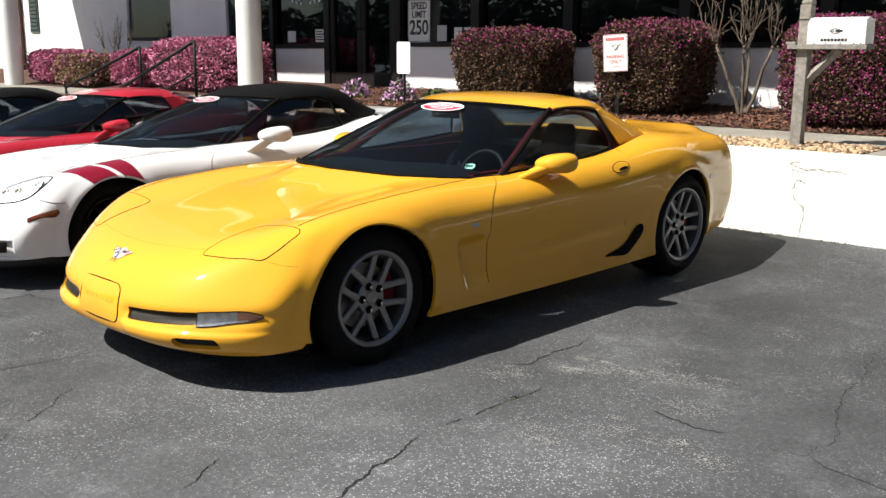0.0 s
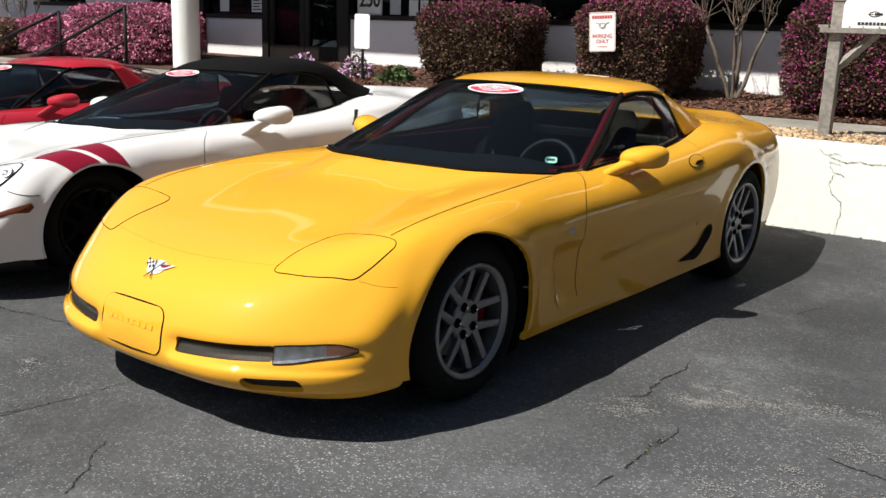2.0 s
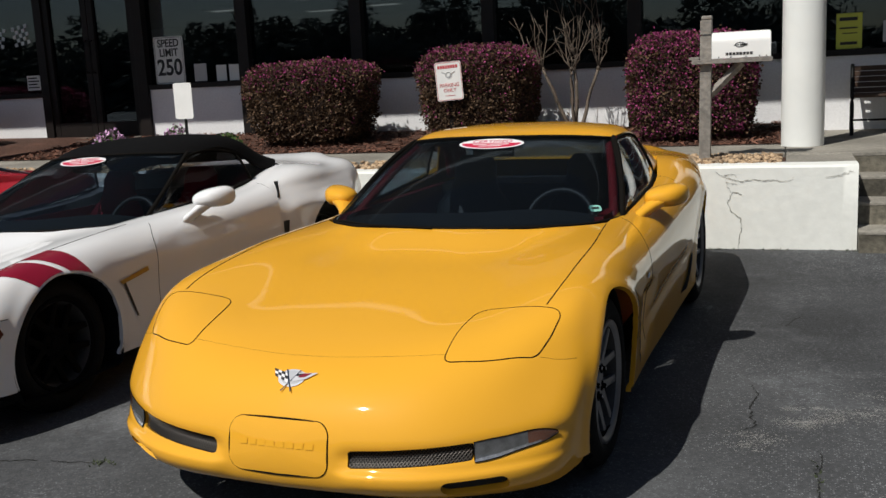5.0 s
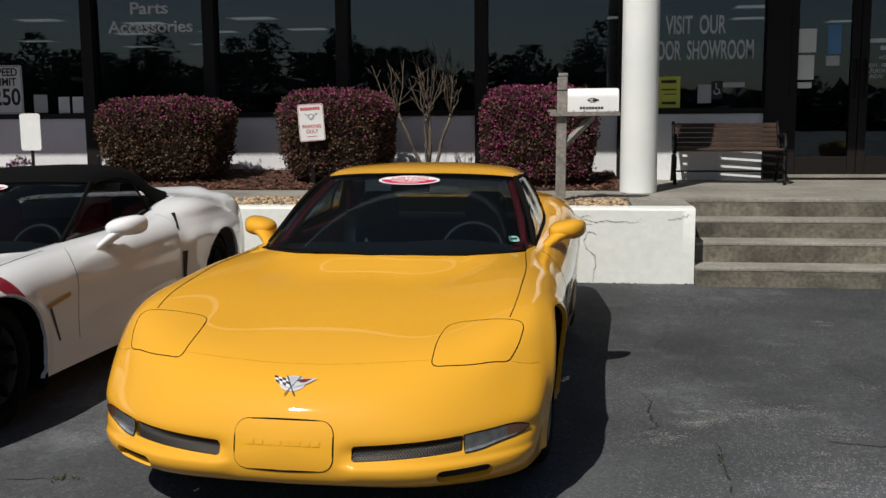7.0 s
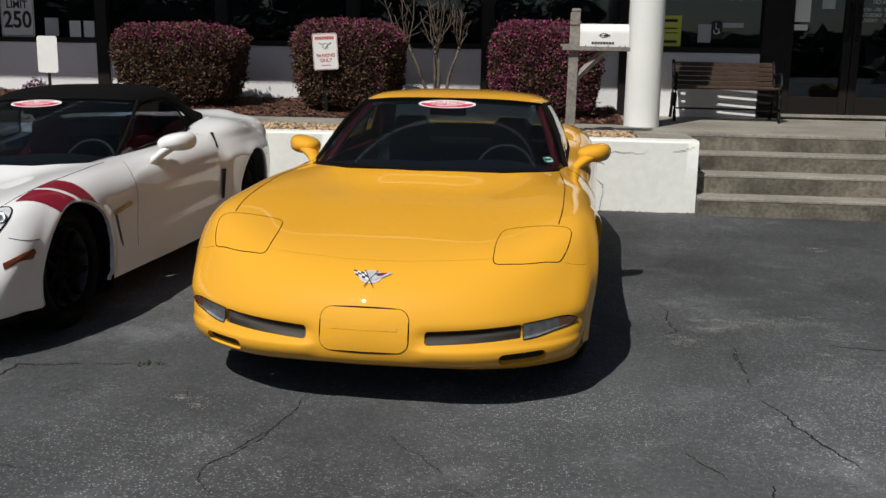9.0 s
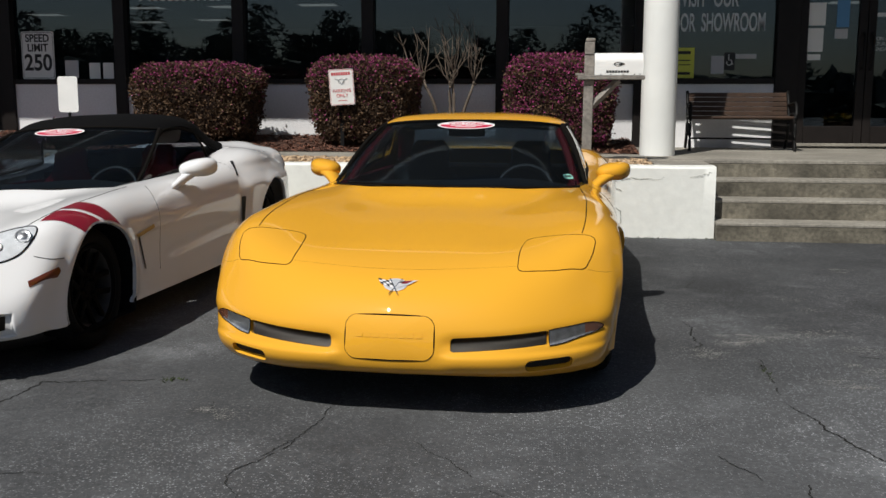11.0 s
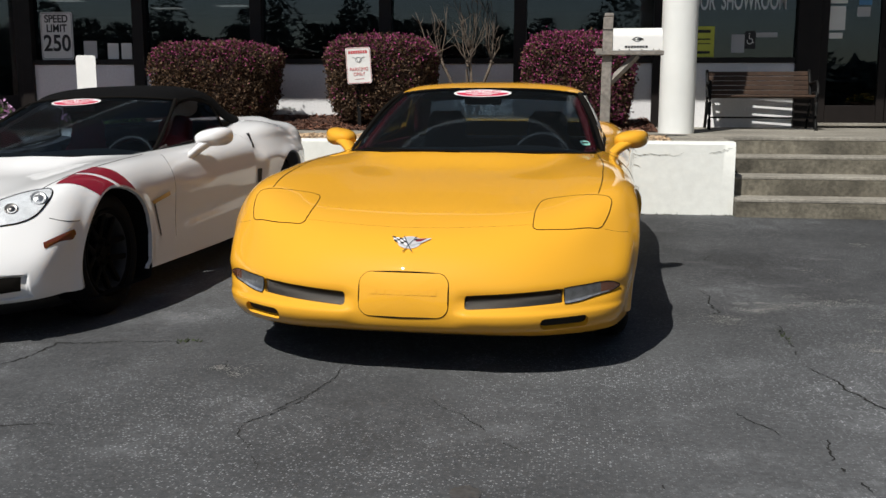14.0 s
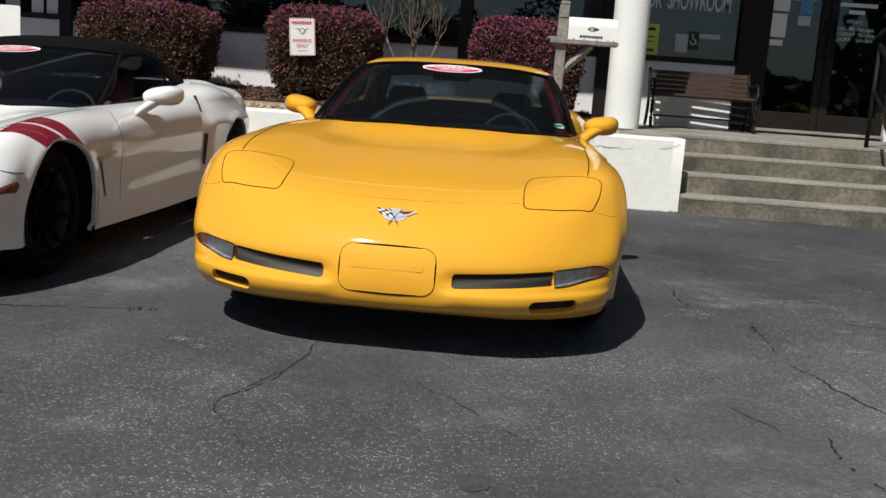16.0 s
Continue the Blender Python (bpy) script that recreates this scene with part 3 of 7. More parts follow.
def ground_cracks():
    rnd = random.Random(4)
    runs = [([(1.60, -1.20), (1.52, -0.99), (1.47, -0.83), (1.44, -0.67), (1.37, -0.50), (1.365, -0.39)], 0.013),
            ([(1.37, -0.39), (1.385, -0.24), (1.39, -0.07), (1.41, 0.08), (1.41, 0.24), (1.43, 0.36)], 0.010),
            ([(1.10, 0.38), (1.16, 0.47), (1.15, 0.70), (1.165, 0.86), (1.14, 1.11)], 0.011),
            ([(1.88, 0.34), (1.95, 0.32), (2.06, 0.30), (2.17, 0.29), (2.28, 0.32)], 0.013),
            ([(2.37, 0.27), (2.47, 0.27), (2.55, 0.30), (2.54, 0.40), (2.57, 0.51), (2.50, 0.72), (2.43, 0.94), (2.39, 1.11), (2.39, 1.29), (2.30, 1.75), (2.22, 2.4)], 0.0045),
            ([(2.55, 0.30), (2.62, 0.26), (2.70, 0.25), (3.05, 0.16)], 0.005),
            ([(1.11, -1.36), (1.05, -1.23), (0.98, -1.08)], 0.007),
            ([(0.30, -1.64), (0.17, -1.49), (0.13, -1.39), (0.01, -1.26), (-0.09, -1.15), (-0.17, -1.05)], 0.006),
            ([(1.29, 2.05), (1.33, 2.20), (1.39, 2.39)], 0.009),
            ([(-0.62, -1.37), (-0.57, -1.25), (-0.54, -1.11)], 0.008),
            ([(-0.47, -0.66), (-0.49, -0.80), (-0.505, -0.98), (-0.53, -1.17), (-0.575, -1.32), (-0.65, -1.46), (-0.675, -1.54), (-0.59, -1.70), (-0.505, -1.85), (-0.53, -2.1)], 0.0065),
            ([(-2.3, -1.12), (-1.97, -0.84), (-1.905, -0.70), (-1.91, -0.47), (-1.79, -0.48), (-1.57, -0.455), (-1.33, -0.45), (-1.1, -0.47)], 0.012),
            ([(-1.9, -1.68), (-1.51, -1.60), (-1.36, -1.57), (-1.14, -1.60)], 0.007),
            ([(1.25, -1.38), (1.225, -1.47), (1.22, -1.59), (1.25, -1.71), (1.30, -1.86)], 0.013),
            ([(0.68, -1.75), (0.70, -1.88)], 0.007), ([(-1.0, -0.75), (-0.89, -1.05)], 0.005)]
    verts, faces = [], []
    for pts, w in runs:
        v, f = ribbon(pts, w * 0.80, 0.0025, rnd)
        f = [q for i, q in enumerate(f) if noise.noise((pts[0][0] * 3 + i * 0.10, pts[0][1] * 5, 0.7)) > -0.42]
        faces += [tuple(i + len(verts) for i in q) for q in f]
        verts += v
    tagged(mesh_object("ground_cracks", verts, faces, M["crack"], None, False), "dark ragged cracks in the asphalt", "crack", kind="stuff")
    # weeds in the joints and along the wall's foot
    verts, faces = [], []
    spots = [(-1.30 + rnd.gauss(0, 0.03), -0.45 + rnd.gauss(0, 0.02)) for _ in range(40)]
    spots += [(rnd.uniform(-9, 1.8), 4.045 - abs(rnd.gauss(0, 0.012))) for _ in range(1500)]
    spots += [(1.395 + rnd.gauss(0, 0.008), 0.02 + rnd.gauss(0, 0.08)) for _ in range(24)]
    for x, y in spots:
        h, a = rnd.uniform(0.004, 0.018), rnd.uniform(0, math.tau)
        b = len(verts)
        w = rnd.uniform(0.003, 0.010)
        z = rise(y, x)
        verts += [(x - w * math.cos(a), y - w * 0.5 * math.sin(a), z), (x + w * math.cos(a), y + w * 0.5 * math.sin(a), z), (x + rnd.gauss(0, 0.012), y + rnd.gauss(0, 0.008), z + h)]
        faces.append((b, b + 1, b + 2))
    tagged(mesh_object("weeds", verts, faces, M["weed"], None, False), "small weeds and dirt along the wall foot", "weeds", kind="stuff")
    # pale scuffed flakes on the surface
    verts, faces = [], []
    for cx, cy, n, s in ((1.75, 0.76, 8, 0.10), (1.52, 0.66, 9, 0.09), (1.36, 0.55, 6, 0.06), (1.20, 0.28, 5, 0.06), (1.70, -0.19, 4, 0.05), (2.02, 0.12, 6, 0.10), (2.02, 0.45, 3, 0.07), (2.33, 0.04, 3, 0.06), (-0.95, -0.90, 3, 0.04), (2.45, 2.9, 3, 0.15), (1.9, 1.5, 3, 0.25)):
        spots = [(cx + rnd.gauss(0, s), cy + rnd.gauss(0, s * 0.7), rnd.uniform(0.02, 0.06)) for _ in range(n)]
        for _ in range(n * 80):
            mx, my, mr = rnd.choice(spots)
            x, y, r = mx + rnd.gauss(0, mr), my + rnd.gauss(0, mr * 0.6), rnd.uniform(0.0015, 0.0046)
            b, k = len(verts), 6
            verts += [(x + r * rnd.uniform(0.5, 1.3) * math.cos(i * math.tau / k), y + r * rnd.uniform(0.5, 1.2) * math.sin(i * math.tau / k), 0.0012 + 0.0000012 * len(faces) + rise(y, x)) for i in range(k)]
            faces.append(tuple(range(b, b + k)))
    spot = [(0.14 + (0.045 + 0.012 * noise.noise((math.cos(a) * 2, math.sin(a) * 2, 4))) * math.cos(a), -1.97 + (0.06 + 0.016 * noise.noise((math.cos(a) * 2, math.sin(a) * 2, 9))) * math.sin(a), 0.003) for a in np.linspace(0, math.tau, 36, endpoint=False)]
    tagged(mesh_object("oil_stain", spot, [tuple(range(36))], M["oil"], None, False), "small dark oil stain on the asphalt", "stain", kind="structure")
    tagged(mesh_object("pale_scuffs", verts, faces, M["scuff"], None, False), "pale worn flakes on the asphalt", "stain", kind="stuff")


def setting_box(name, lo, hi, material, label, category, bevel=0.0):
    return tagged(part(name, box_bm(lo, hi, bevel), M[material], None), label, category, kind="structure")


WALL_Y, WALL_END = 4.06, 1.775
PORCH = 0.700


def retaining_wall():
    """White block wall with an uneven top edge and painted-over cracks."""
    bm = bmesh.new()
    n = 160
    x0 = -34.0
    xs = list(np.linspace(x0, -4, 30)) + list(np.linspace(-3.9, WALL_END, n))
    rows = []
    for x in xs:
        w = 0.003 * noise.noise((x * 1.1, 0.5, 0.3)) + 0.0012 * noise.noise((x * 6, 1.4, 0.6))
        top = 0.69 + 0.006 * noise.noise((x * 1.7, 5, 0))
        rows.append([bm.verts.new(p) for p in ((x, WALL_Y + w * 0.6, -0.5), (x, WALL_Y + w, 0.30), (x, WALL_Y + w * 0.7, top - 0.02), (x, WALL_Y + 0.015, top - 0.003), (x, WALL_Y + 0.04, top), (x, WALL_Y + 0.22, top), (x, WALL_Y + 0.24, top - 0.02), (x, WALL_Y + 0.24, -0.5))])
    for a, b in zip(rows, rows[1:]):
        for k in range(7):
            bm.faces.new((a[k], b[k], b[k + 1], a[k + 1]))
    bm.faces.new(rows[-1])
    bm.faces.new(rows[0][::-1])
    w = tagged(part("retaining_wall", bm, M["white_wall"], None, angle=40), "white painted block retaining wall with hairline cracks", "wall", kind="structure")
    rnd = random.Random(9)
    runs = [[(0.94, 0.035), (0.965, 0.11), (0.975, 0.19), (0.955, 0.29), (0.90, 0.36), (0.87, 0.41), (0.905, 0.49), (0.86, 0.57), (0.805, 0.635)],
            [(0.775, 0.645), (0.83, 0.612), (0.93, 0.582), (1.10, 0.578), (1.31, 0.572), (1.355, 0.605), (1.45, 0.617)], [(1.555, 0.600), (1.68, 0.622), (1.78, 0.638)], [(0.85, 0.615), (0.90, 0.628), (0.945, 0.615), (0.94, 0.585)],
            [(0.905, 0.49), (0.96, 0.475), (1.00, 0.455)], [(0.86, 0.57), (0.93, 0.55), (0.97, 0.56)], [(0.05, 0.66), (0.2, 0.60), (0.26, 0.63)]]
    verts, faces = [], []
    for pts in runs:
        v, f = ribbon(pts, 0.0055, 0, rnd)
        faces += [tuple(i + len(verts) for i in q) for q in f]
        verts += [(x, WALL_Y - 0.0065, z) for x, z, _ in v]
    tagged(mesh_object("wall_crack", verts, faces, M["wall_crack"], w, False), "hairline crack")


retaining_wall()
ground_cracks()
setting_box("gravel_bed", (-34, WALL_Y + 0.24, -0.05), (1.28, 4.92, 0.665), "mulch", "packed earth under the pebbles", "ground")
setting_box("pavement", (-34, 4.92, -0.05), (1.28, 5.78, PORCH), "concrete", "grey concrete walkway slab above the wall", "pavement", 0.012)
setting_box("porch", (1.284, 4.852, -0.05), (9.0, 7.45, PORCH), "concrete", "grey concrete porch at the entrance", "pavement", 0.015)


def porch_return():
    setting_box("porch_cheek", (1.284, WALL_Y + 0.24, -0.05), (WALL_END, 4.852, PORCH - 0.012), "concrete", "concrete slab corner beside the steps", "pavement")


porch_return()


def stairs():
    st = thing("entrance_steps", "worn concrete entrance steps with stained risers", "steps", kind="structure")
    tops = (0.218, 0.388, 0.545, PORCH)
    for i, z in enumerate(tops[:3]):
        y0 = 3.95 + 0.30 * i
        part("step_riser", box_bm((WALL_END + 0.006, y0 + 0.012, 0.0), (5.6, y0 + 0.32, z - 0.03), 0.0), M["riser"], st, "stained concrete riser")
        part("step_tread", box_bm((WALL_END + 0.004, y0 + 0.008, z - 0.03), (5.6, y0 + 0.33, z), 0.008), M["concrete"], st, "pale worn tread nosing")
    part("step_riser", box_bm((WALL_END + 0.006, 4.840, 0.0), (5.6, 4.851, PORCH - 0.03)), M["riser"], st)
    part("step_tread", box_bm((WALL_END + 0.004, 4.836, PORCH - 0.03), (5.6, 4.851, PORCH + 0.003), 0.006), M["concrete"], st)


stairs()


def bed_height(x, y):
    u = (y - 5.78) / 1.67
    return PORCH + 0.005 + 0.085 * u + 0.010 * max(0, min(12, -x)) * u + 0.03 * noise.noise((x * 1.3, y * 1.3, 0)) * min(1, u * 6) * min(1, (1 - u) * 8)


def mulch_bed():
    xs, ys = np.linspace(-34, 1.27, 240), np.linspace(5.78, 7.45, 16)
    verts = [(x, y, bed_height(x, y)) for y in ys for x in xs]
    tagged(mesh_object("mulch_bed", verts, grid_faces(len(ys), len(xs)), M["mulch"], None), "dark red-brown mulch planting bed", "ground", kind="structure")
    rnd = random.Random(2)
    verts, faces = [], []
    for _ in range(9000):
        x, y = rnd.uniform(-7.5, 1.25), 5.76 + 1.7 * rnd.random() ** 1.3
        l, w, a = rnd.uniform(0.012, 0.04), rnd.uniform(0.004, 0.010), rnd.uniform(0, math.tau)
        z, t = bed_height(x, max(5.79, y)) + 0.008 + rnd.uniform(0, 0.012), rnd.gauss(0, 0.35)
        d = Vector((math.cos(a), math.sin(a), t)).normalized() * l
        s = Vector((-math.sin(a), math.cos(a), rnd.gauss(0, 0.4))).normalized() * w
        c, b = Vector((x, y, z)), len(verts)
        verts += [c - d - s, c + d - s, c + d + s, c - d + s]
        faces.append((b, b + 1, b + 2, b + 3))
    tagged(mesh_object("mulch_chips", verts, faces, M["chip"], None, False), "loose wood mulch chips on the bed", "mulch", kind="stuff")


mulch_bed()


def pebbles():
    rnd = random.Random(3)
    ico = bmesh.new()
    bmesh.ops.create_icosphere(ico, subdivisions=1, radius=1)
    base = [v.co.copy() for v in ico.verts]
    tris = [[v.index for v in f.verts] for f in ico.faces]
    ico.free()
    verts, faces = [], []
    for _ in range(6500):
        x = rnd.uniform(-8.5, 1.25) if rnd.random() < 0.4 else rnd.uniform(-2.2, 1.25)
        y = rnd.uniform(4.24, 4.90)
        s = rnd.uniform(0.010, 0.024)
        m = Matrix.Translation((x, y, 0.665 + s * 0.4 + rnd.random() * 0.03)) @ Euler((rnd.gauss(0, 0.3), rnd.gauss(0, 0.3), rnd.uniform(0, 6.3))).to_matrix().to_4x4() @ Matrix.Diagonal((s * rnd.uniform(1, 1.6), s, s * rnd.uniform(0.5, 0.8), 1))
        b = len(verts)
        verts += [m @ (v * rnd.uniform(0.85, 1.15)) for v in base]
        faces += [[i + b for i in t] for t in tris]
    tagged(mesh_object("river_pebbles", verts, faces, M["pebble"], None, True), "tan river pebbles behind the wall top", "pebbles", kind="stuff")


pebbles()

# ---- building ----
FY = 7.45
POSTS = (-5.10, -3.555, -1.92, -0.275, 1.37, 3.00)


def facade():
    # bulkhead below the shop windows
    spans = [(-9.60, -8.20), (-6.62, 2.925)]
    for i, (a, b) in enumerate(spans):
        setting_box(f"wall_bulkhead_{i + 1}", (a, FY, 0.4), (b, FY + 0.18, 1.45), "stucco", "white stucco wall below the shop windows", "wall")
    for i, (a, b) in enumerate(((-12.65, -10.9), (-16.0, -14.2), (-40, -16.0))):
        setting_box(f"wall_left_{i + 1}", (a, FY, 0.4), (b, FY + 0.18, 3.5), "stucco" if i < 2 else "white_wall", "white stucco facade wall", "wall")
    setting_box("wall_left_sill", (-14.2, FY, 0.4), (-12.65, FY + 0.18, 1.55), "stucco", "white stucco wall below a window", "wall")
    setting_box("wall_left_sill_2", (-10.9, FY, 0.4), (-9.6, FY + 0.18, 0.95), "stucco", "white stucco wall below a tall window", "wall")
    setting_box("wall_head", (-40, FY, 3.35), (9.0, FY + 0.18, 4.4), "stucco", "white stucco wall above the windows", "wall")
    setting_box("wall_right", (6.0, FY, 0.4), (9.0, FY + 0.18, 3.35), "stucco", "white stucco facade wall", "wall")
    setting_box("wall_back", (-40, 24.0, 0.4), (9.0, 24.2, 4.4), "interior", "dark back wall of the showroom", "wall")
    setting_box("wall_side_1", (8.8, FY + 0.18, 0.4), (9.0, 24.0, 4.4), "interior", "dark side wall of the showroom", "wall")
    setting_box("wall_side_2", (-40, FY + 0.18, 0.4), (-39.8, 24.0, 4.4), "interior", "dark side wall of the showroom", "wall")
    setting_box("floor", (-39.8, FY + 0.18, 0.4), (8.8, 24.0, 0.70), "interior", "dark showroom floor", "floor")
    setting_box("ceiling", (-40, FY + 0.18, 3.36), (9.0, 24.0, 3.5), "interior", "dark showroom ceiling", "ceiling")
    setting_box("roof", (-40.2, FY, 4.4), (9.2, 24.4, 4.6), "soffit", "flat roof of the dealership", "roof")
    # soffit is out of view; its grey only weakens reflections
    setting_box("canopy", (-17.05, 5.14, 4.30), (9.0, FY, 4.44), "soffit", "unseen soffit of the walkway canopy on columns, greyed to dim its reflection", "canopy")
    # unseen roof, pitched high and dark so windscreens mirror it instead of sky
    bm = bmesh.new()
    ends = [[bm.verts.new((x, y, z)) for y, z in ((5.08, 4.445), (9.6, 9.60), (14.5, 4.62), (14.5, 4.61), (7.40, 4.61), (7.40, 4.46))] for x in (-17.05, 9.3)]
    for k in range(6):
        bm.faces.new((ends[0][k], ends[1][k], ends[1][(k + 1) % 6], ends[0][(k + 1) % 6]))
    for e in ends:
        bm.faces.new(e)
    far = [[bm.verts.new((x, y, z)) for y, z in ((7.36, 4.58), (9.6, 9.60), (14.5, 4.62), (14.5, 4.58))] for x in (-40.3, -17.06)]
    for k in range(4):
        bm.faces.new((far[0][k], far[1][k], far[1][(k + 1) % 4], far[0][(k + 1) % 4]))
    for e in far:
        bm.faces.new(e)
    tagged(part("canopy_roof", bm, M["shingle"], None), "unseen dark roof over the canopy, raised to keep sky out of windscreen reflections", "roof", kind="structure")
    # gutter out of view, kept for the bright line mirrored in the bonnets
    g = thing("gutter", "white sunlit gutter along the canopy edge, out of view", "gutter", kind="structure")
    x, rnd = -17.05, random.Random(6)
    while x < 8.9:
        l = 0.62 + rnd.uniform(-0.05, 0.05)
        part("gutter_length", box_bm((x, 5.05, 4.31), (x + l - 0.006, 5.135, 4.435), 0.012), M["gutter"], g)
        x += l
    pipe = thing("downpipe", "brown painted downpipe on the facade", "pipe", (-18.8, 7.38, 0.4))
    part("pipe_shaft", tube_bm([(0, 0, 0), (0, 0, 3.1)], 0.085, 10), M["brown_pipe"], pipe, smooth=True)
    for z in (0.6, 1.8, 2.9):
        part("bracket", box_bm((-0.11, -0.02, z), (0.11, 0.07, z + 0.05), 0.004), M["brown_pipe"], pipe)
    sh = thing("shutter", "dark green louvred shutter on the white wall", "shutter", (-18.14, FY - 0.03, 1.74))
    part("shutter_frame", plate_bm([(-0.2, 0), (0.2, 0), (0.2, 1.3), (-0.2, 1.3)], 0.028), M["shutter"], sh)
    for i in range(14):
        part("slat", box_bm((-0.17, -0.018, 0.06 + i * 0.085), (0.17, -0.002, 0.12 + i * 0.085), 0.004), M["shutter"], sh)


facade()


def window(name, x0, x1, z0, z1, label, bars=()):
    w = thing(name, label, "window", kind="structure")
    g = part("pane", box_bm((x0, FY + 0.05, z0), (x1, FY + 0.058, z1)), M["shop_glass"], w, "dark reflecting shop glass")
    g.visible_shadow = False
    fr = 0.045
    part("window_sill", box_bm((x0, FY - 0.03, z0 - 0.0), (x1, FY + 0.10, z0 + 0.06), 0.004), M["bronze"], w)
    part("window_frame", box_bm((x0, FY - 0.01, z1 - fr), (x1, FY + 0.10, z1)), M["bronze"], w)
    for x in bars:
        part("window_frame", box_bm((x - 0.03, FY - 0.01, z0 + 0.06), (x + 0.03, FY + 0.10, z1 - fr)), M["bronze"], w)
    return w


def shop_front():
    n = 1
    edges = [-6.62, *POSTS]
    for a, b in zip(edges, edges[1:]):
        window(f"window_{n}", a + 0.075, b - 0.075, 1.453, 3.345, "large dark shop window in bronze frame")
        n += 1
    window("window_7", -9.53, -8.25, 1.42, 3.345, "dark shop window beside the doors")
    window("window_8", -14.2, -12.65, 1.553, 3.345, "dark window in the white wall")
    window("window_9", -10.9, -9.62, 0.953, 3.345, "tall dark window beside a column")
    for i, x in enumerate(POSTS[:-1]):
        setting_box(f"mullion_{i + 1}", (x - 0.075, FY - 0.05, 0.70), (x + 0.075, FY + 0.15, 3.345), "bronze", "dark bronze window mullion post", "mullion", 0.006)
    for i, (a, b) in enumerate(((-9.62, -9.53), (-8.25, -8.12), (-6.70, -6.545), (2.93, 3.19))):
        setting_box(f"jamb_{i + 1}", (a, FY - 0.05, 0.70), (b, FY + 0.15, 3.345), "bronze", "dark bronze entrance jamb", "mullion", 0.006)


shop_front()


def glass_doors(name, x0, x1, z0, label):
    d = thing(name, label, "door", kind="structure")
    part("door_header", box_bm((x0, FY - 0.03, 2.88), (x1, FY + 0.12, 2.98), 0.004), M["bronze"], d)
    t = part("transom_pane", box_bm((x0, FY + 0.05, 2.98), (x1, FY + 0.058, 3.345)), M["shop_glass"], d)
    t.visible_shadow = False
    mid = (x0 + x1) / 2
    for a, b, hinge in ((x0, mid - 0.004, -1), (mid + 0.004, x1, 1)):
        leaf = part("door_leaf", box_bm((a + 0.09, FY + 0.02, z0 + 0.20), (b - 0.09, FY + 0.028, 2.78)), M["shop_glass"], d, "dark glass door leaf")
        leaf.visible_shadow = False
        bm = bmesh.new()
        add_box(bm, (a, FY - 0.02, z0), (a + 0.09, FY + 0.06, 2.876), 0.004)
        add_box(bm, (b - 0.09, FY - 0.02, z0), (b, FY + 0.06, 2.876), 0.004)
        add_box(bm, (a + 0.092, FY - 0.018, z0), (b - 0.092, FY + 0.058, z0 + 0.20), 0.004)
        add_box(bm, (a + 0.092, FY - 0.018, 2.78), (b - 0.092, FY + 0.058, 2.874), 0.004)
        part("door_frame", bm, M["bronze"], leaf)
        hx = b - 0.045 if hinge < 0 else a + 0.045
        part("door_handle", tube_bm([(hx, FY - 0.02, z0 + 0.85), (hx, FY - 0.07, z0 + 0.87), (hx, FY - 0.07, z0 + 1.25), (hx, FY - 0.02, z0 + 1.27)], 0.012, 6), M["iron"], leaf, smooth=True)
    part("threshold", box_bm((x0, FY - 0.10, z0 - 0.03), (x1, FY + 0.02, z0)), M["concrete"], d)
    return d


left_doors = glass_doors("door_1", -8.12, -6.70, 0.86, "pair of dark glass entrance doors")
right_doors = glass_doors("door_2", 3.19, 4.70, 0.76, "pair of dark glass showroom doors with papers")
window("window_10", 4.76, 6.0, 1.453, 3.345, "large dark shop window in bronze frame")
setting_box("wall_bulkhead_3", (4.74, FY, 0.4), (6.0, FY + 0.18, 1.45), "stucco", "white stucco wall below the shop windows", "wall")
setting_box("porch_fill", (3.19, FY - 0.02, 0.68), (4.74, FY + 0.3, 0.76), "concrete", "door threshold slab", "pavement")
setting_box("porch_fill_2", (-8.12, FY - 0.3, 0.60), (-6.70, FY + 0.3, 0.83), "concrete", "door threshold slab", "pavement")


def column(x, y, z0, group="canopy columns"):
    c = thing("column", "round white painted canopy column", "column", (x, y, z0), group, kind="structure")
    h = 4.30 - z0
    part("shaft", lathe_bm([(0.0, 0.0), (0.0, 0.176), (0.02, 0.178), (h, 0.172), (h, 0.0)], 40, "Z"), M["column"], c, angle=40)
    return c


column(1.42, 5.62, PORCH)
column(-7.80, 5.62, PORCH - 0.004)
column(-15.38, 5.62, PORCH - 0.004)


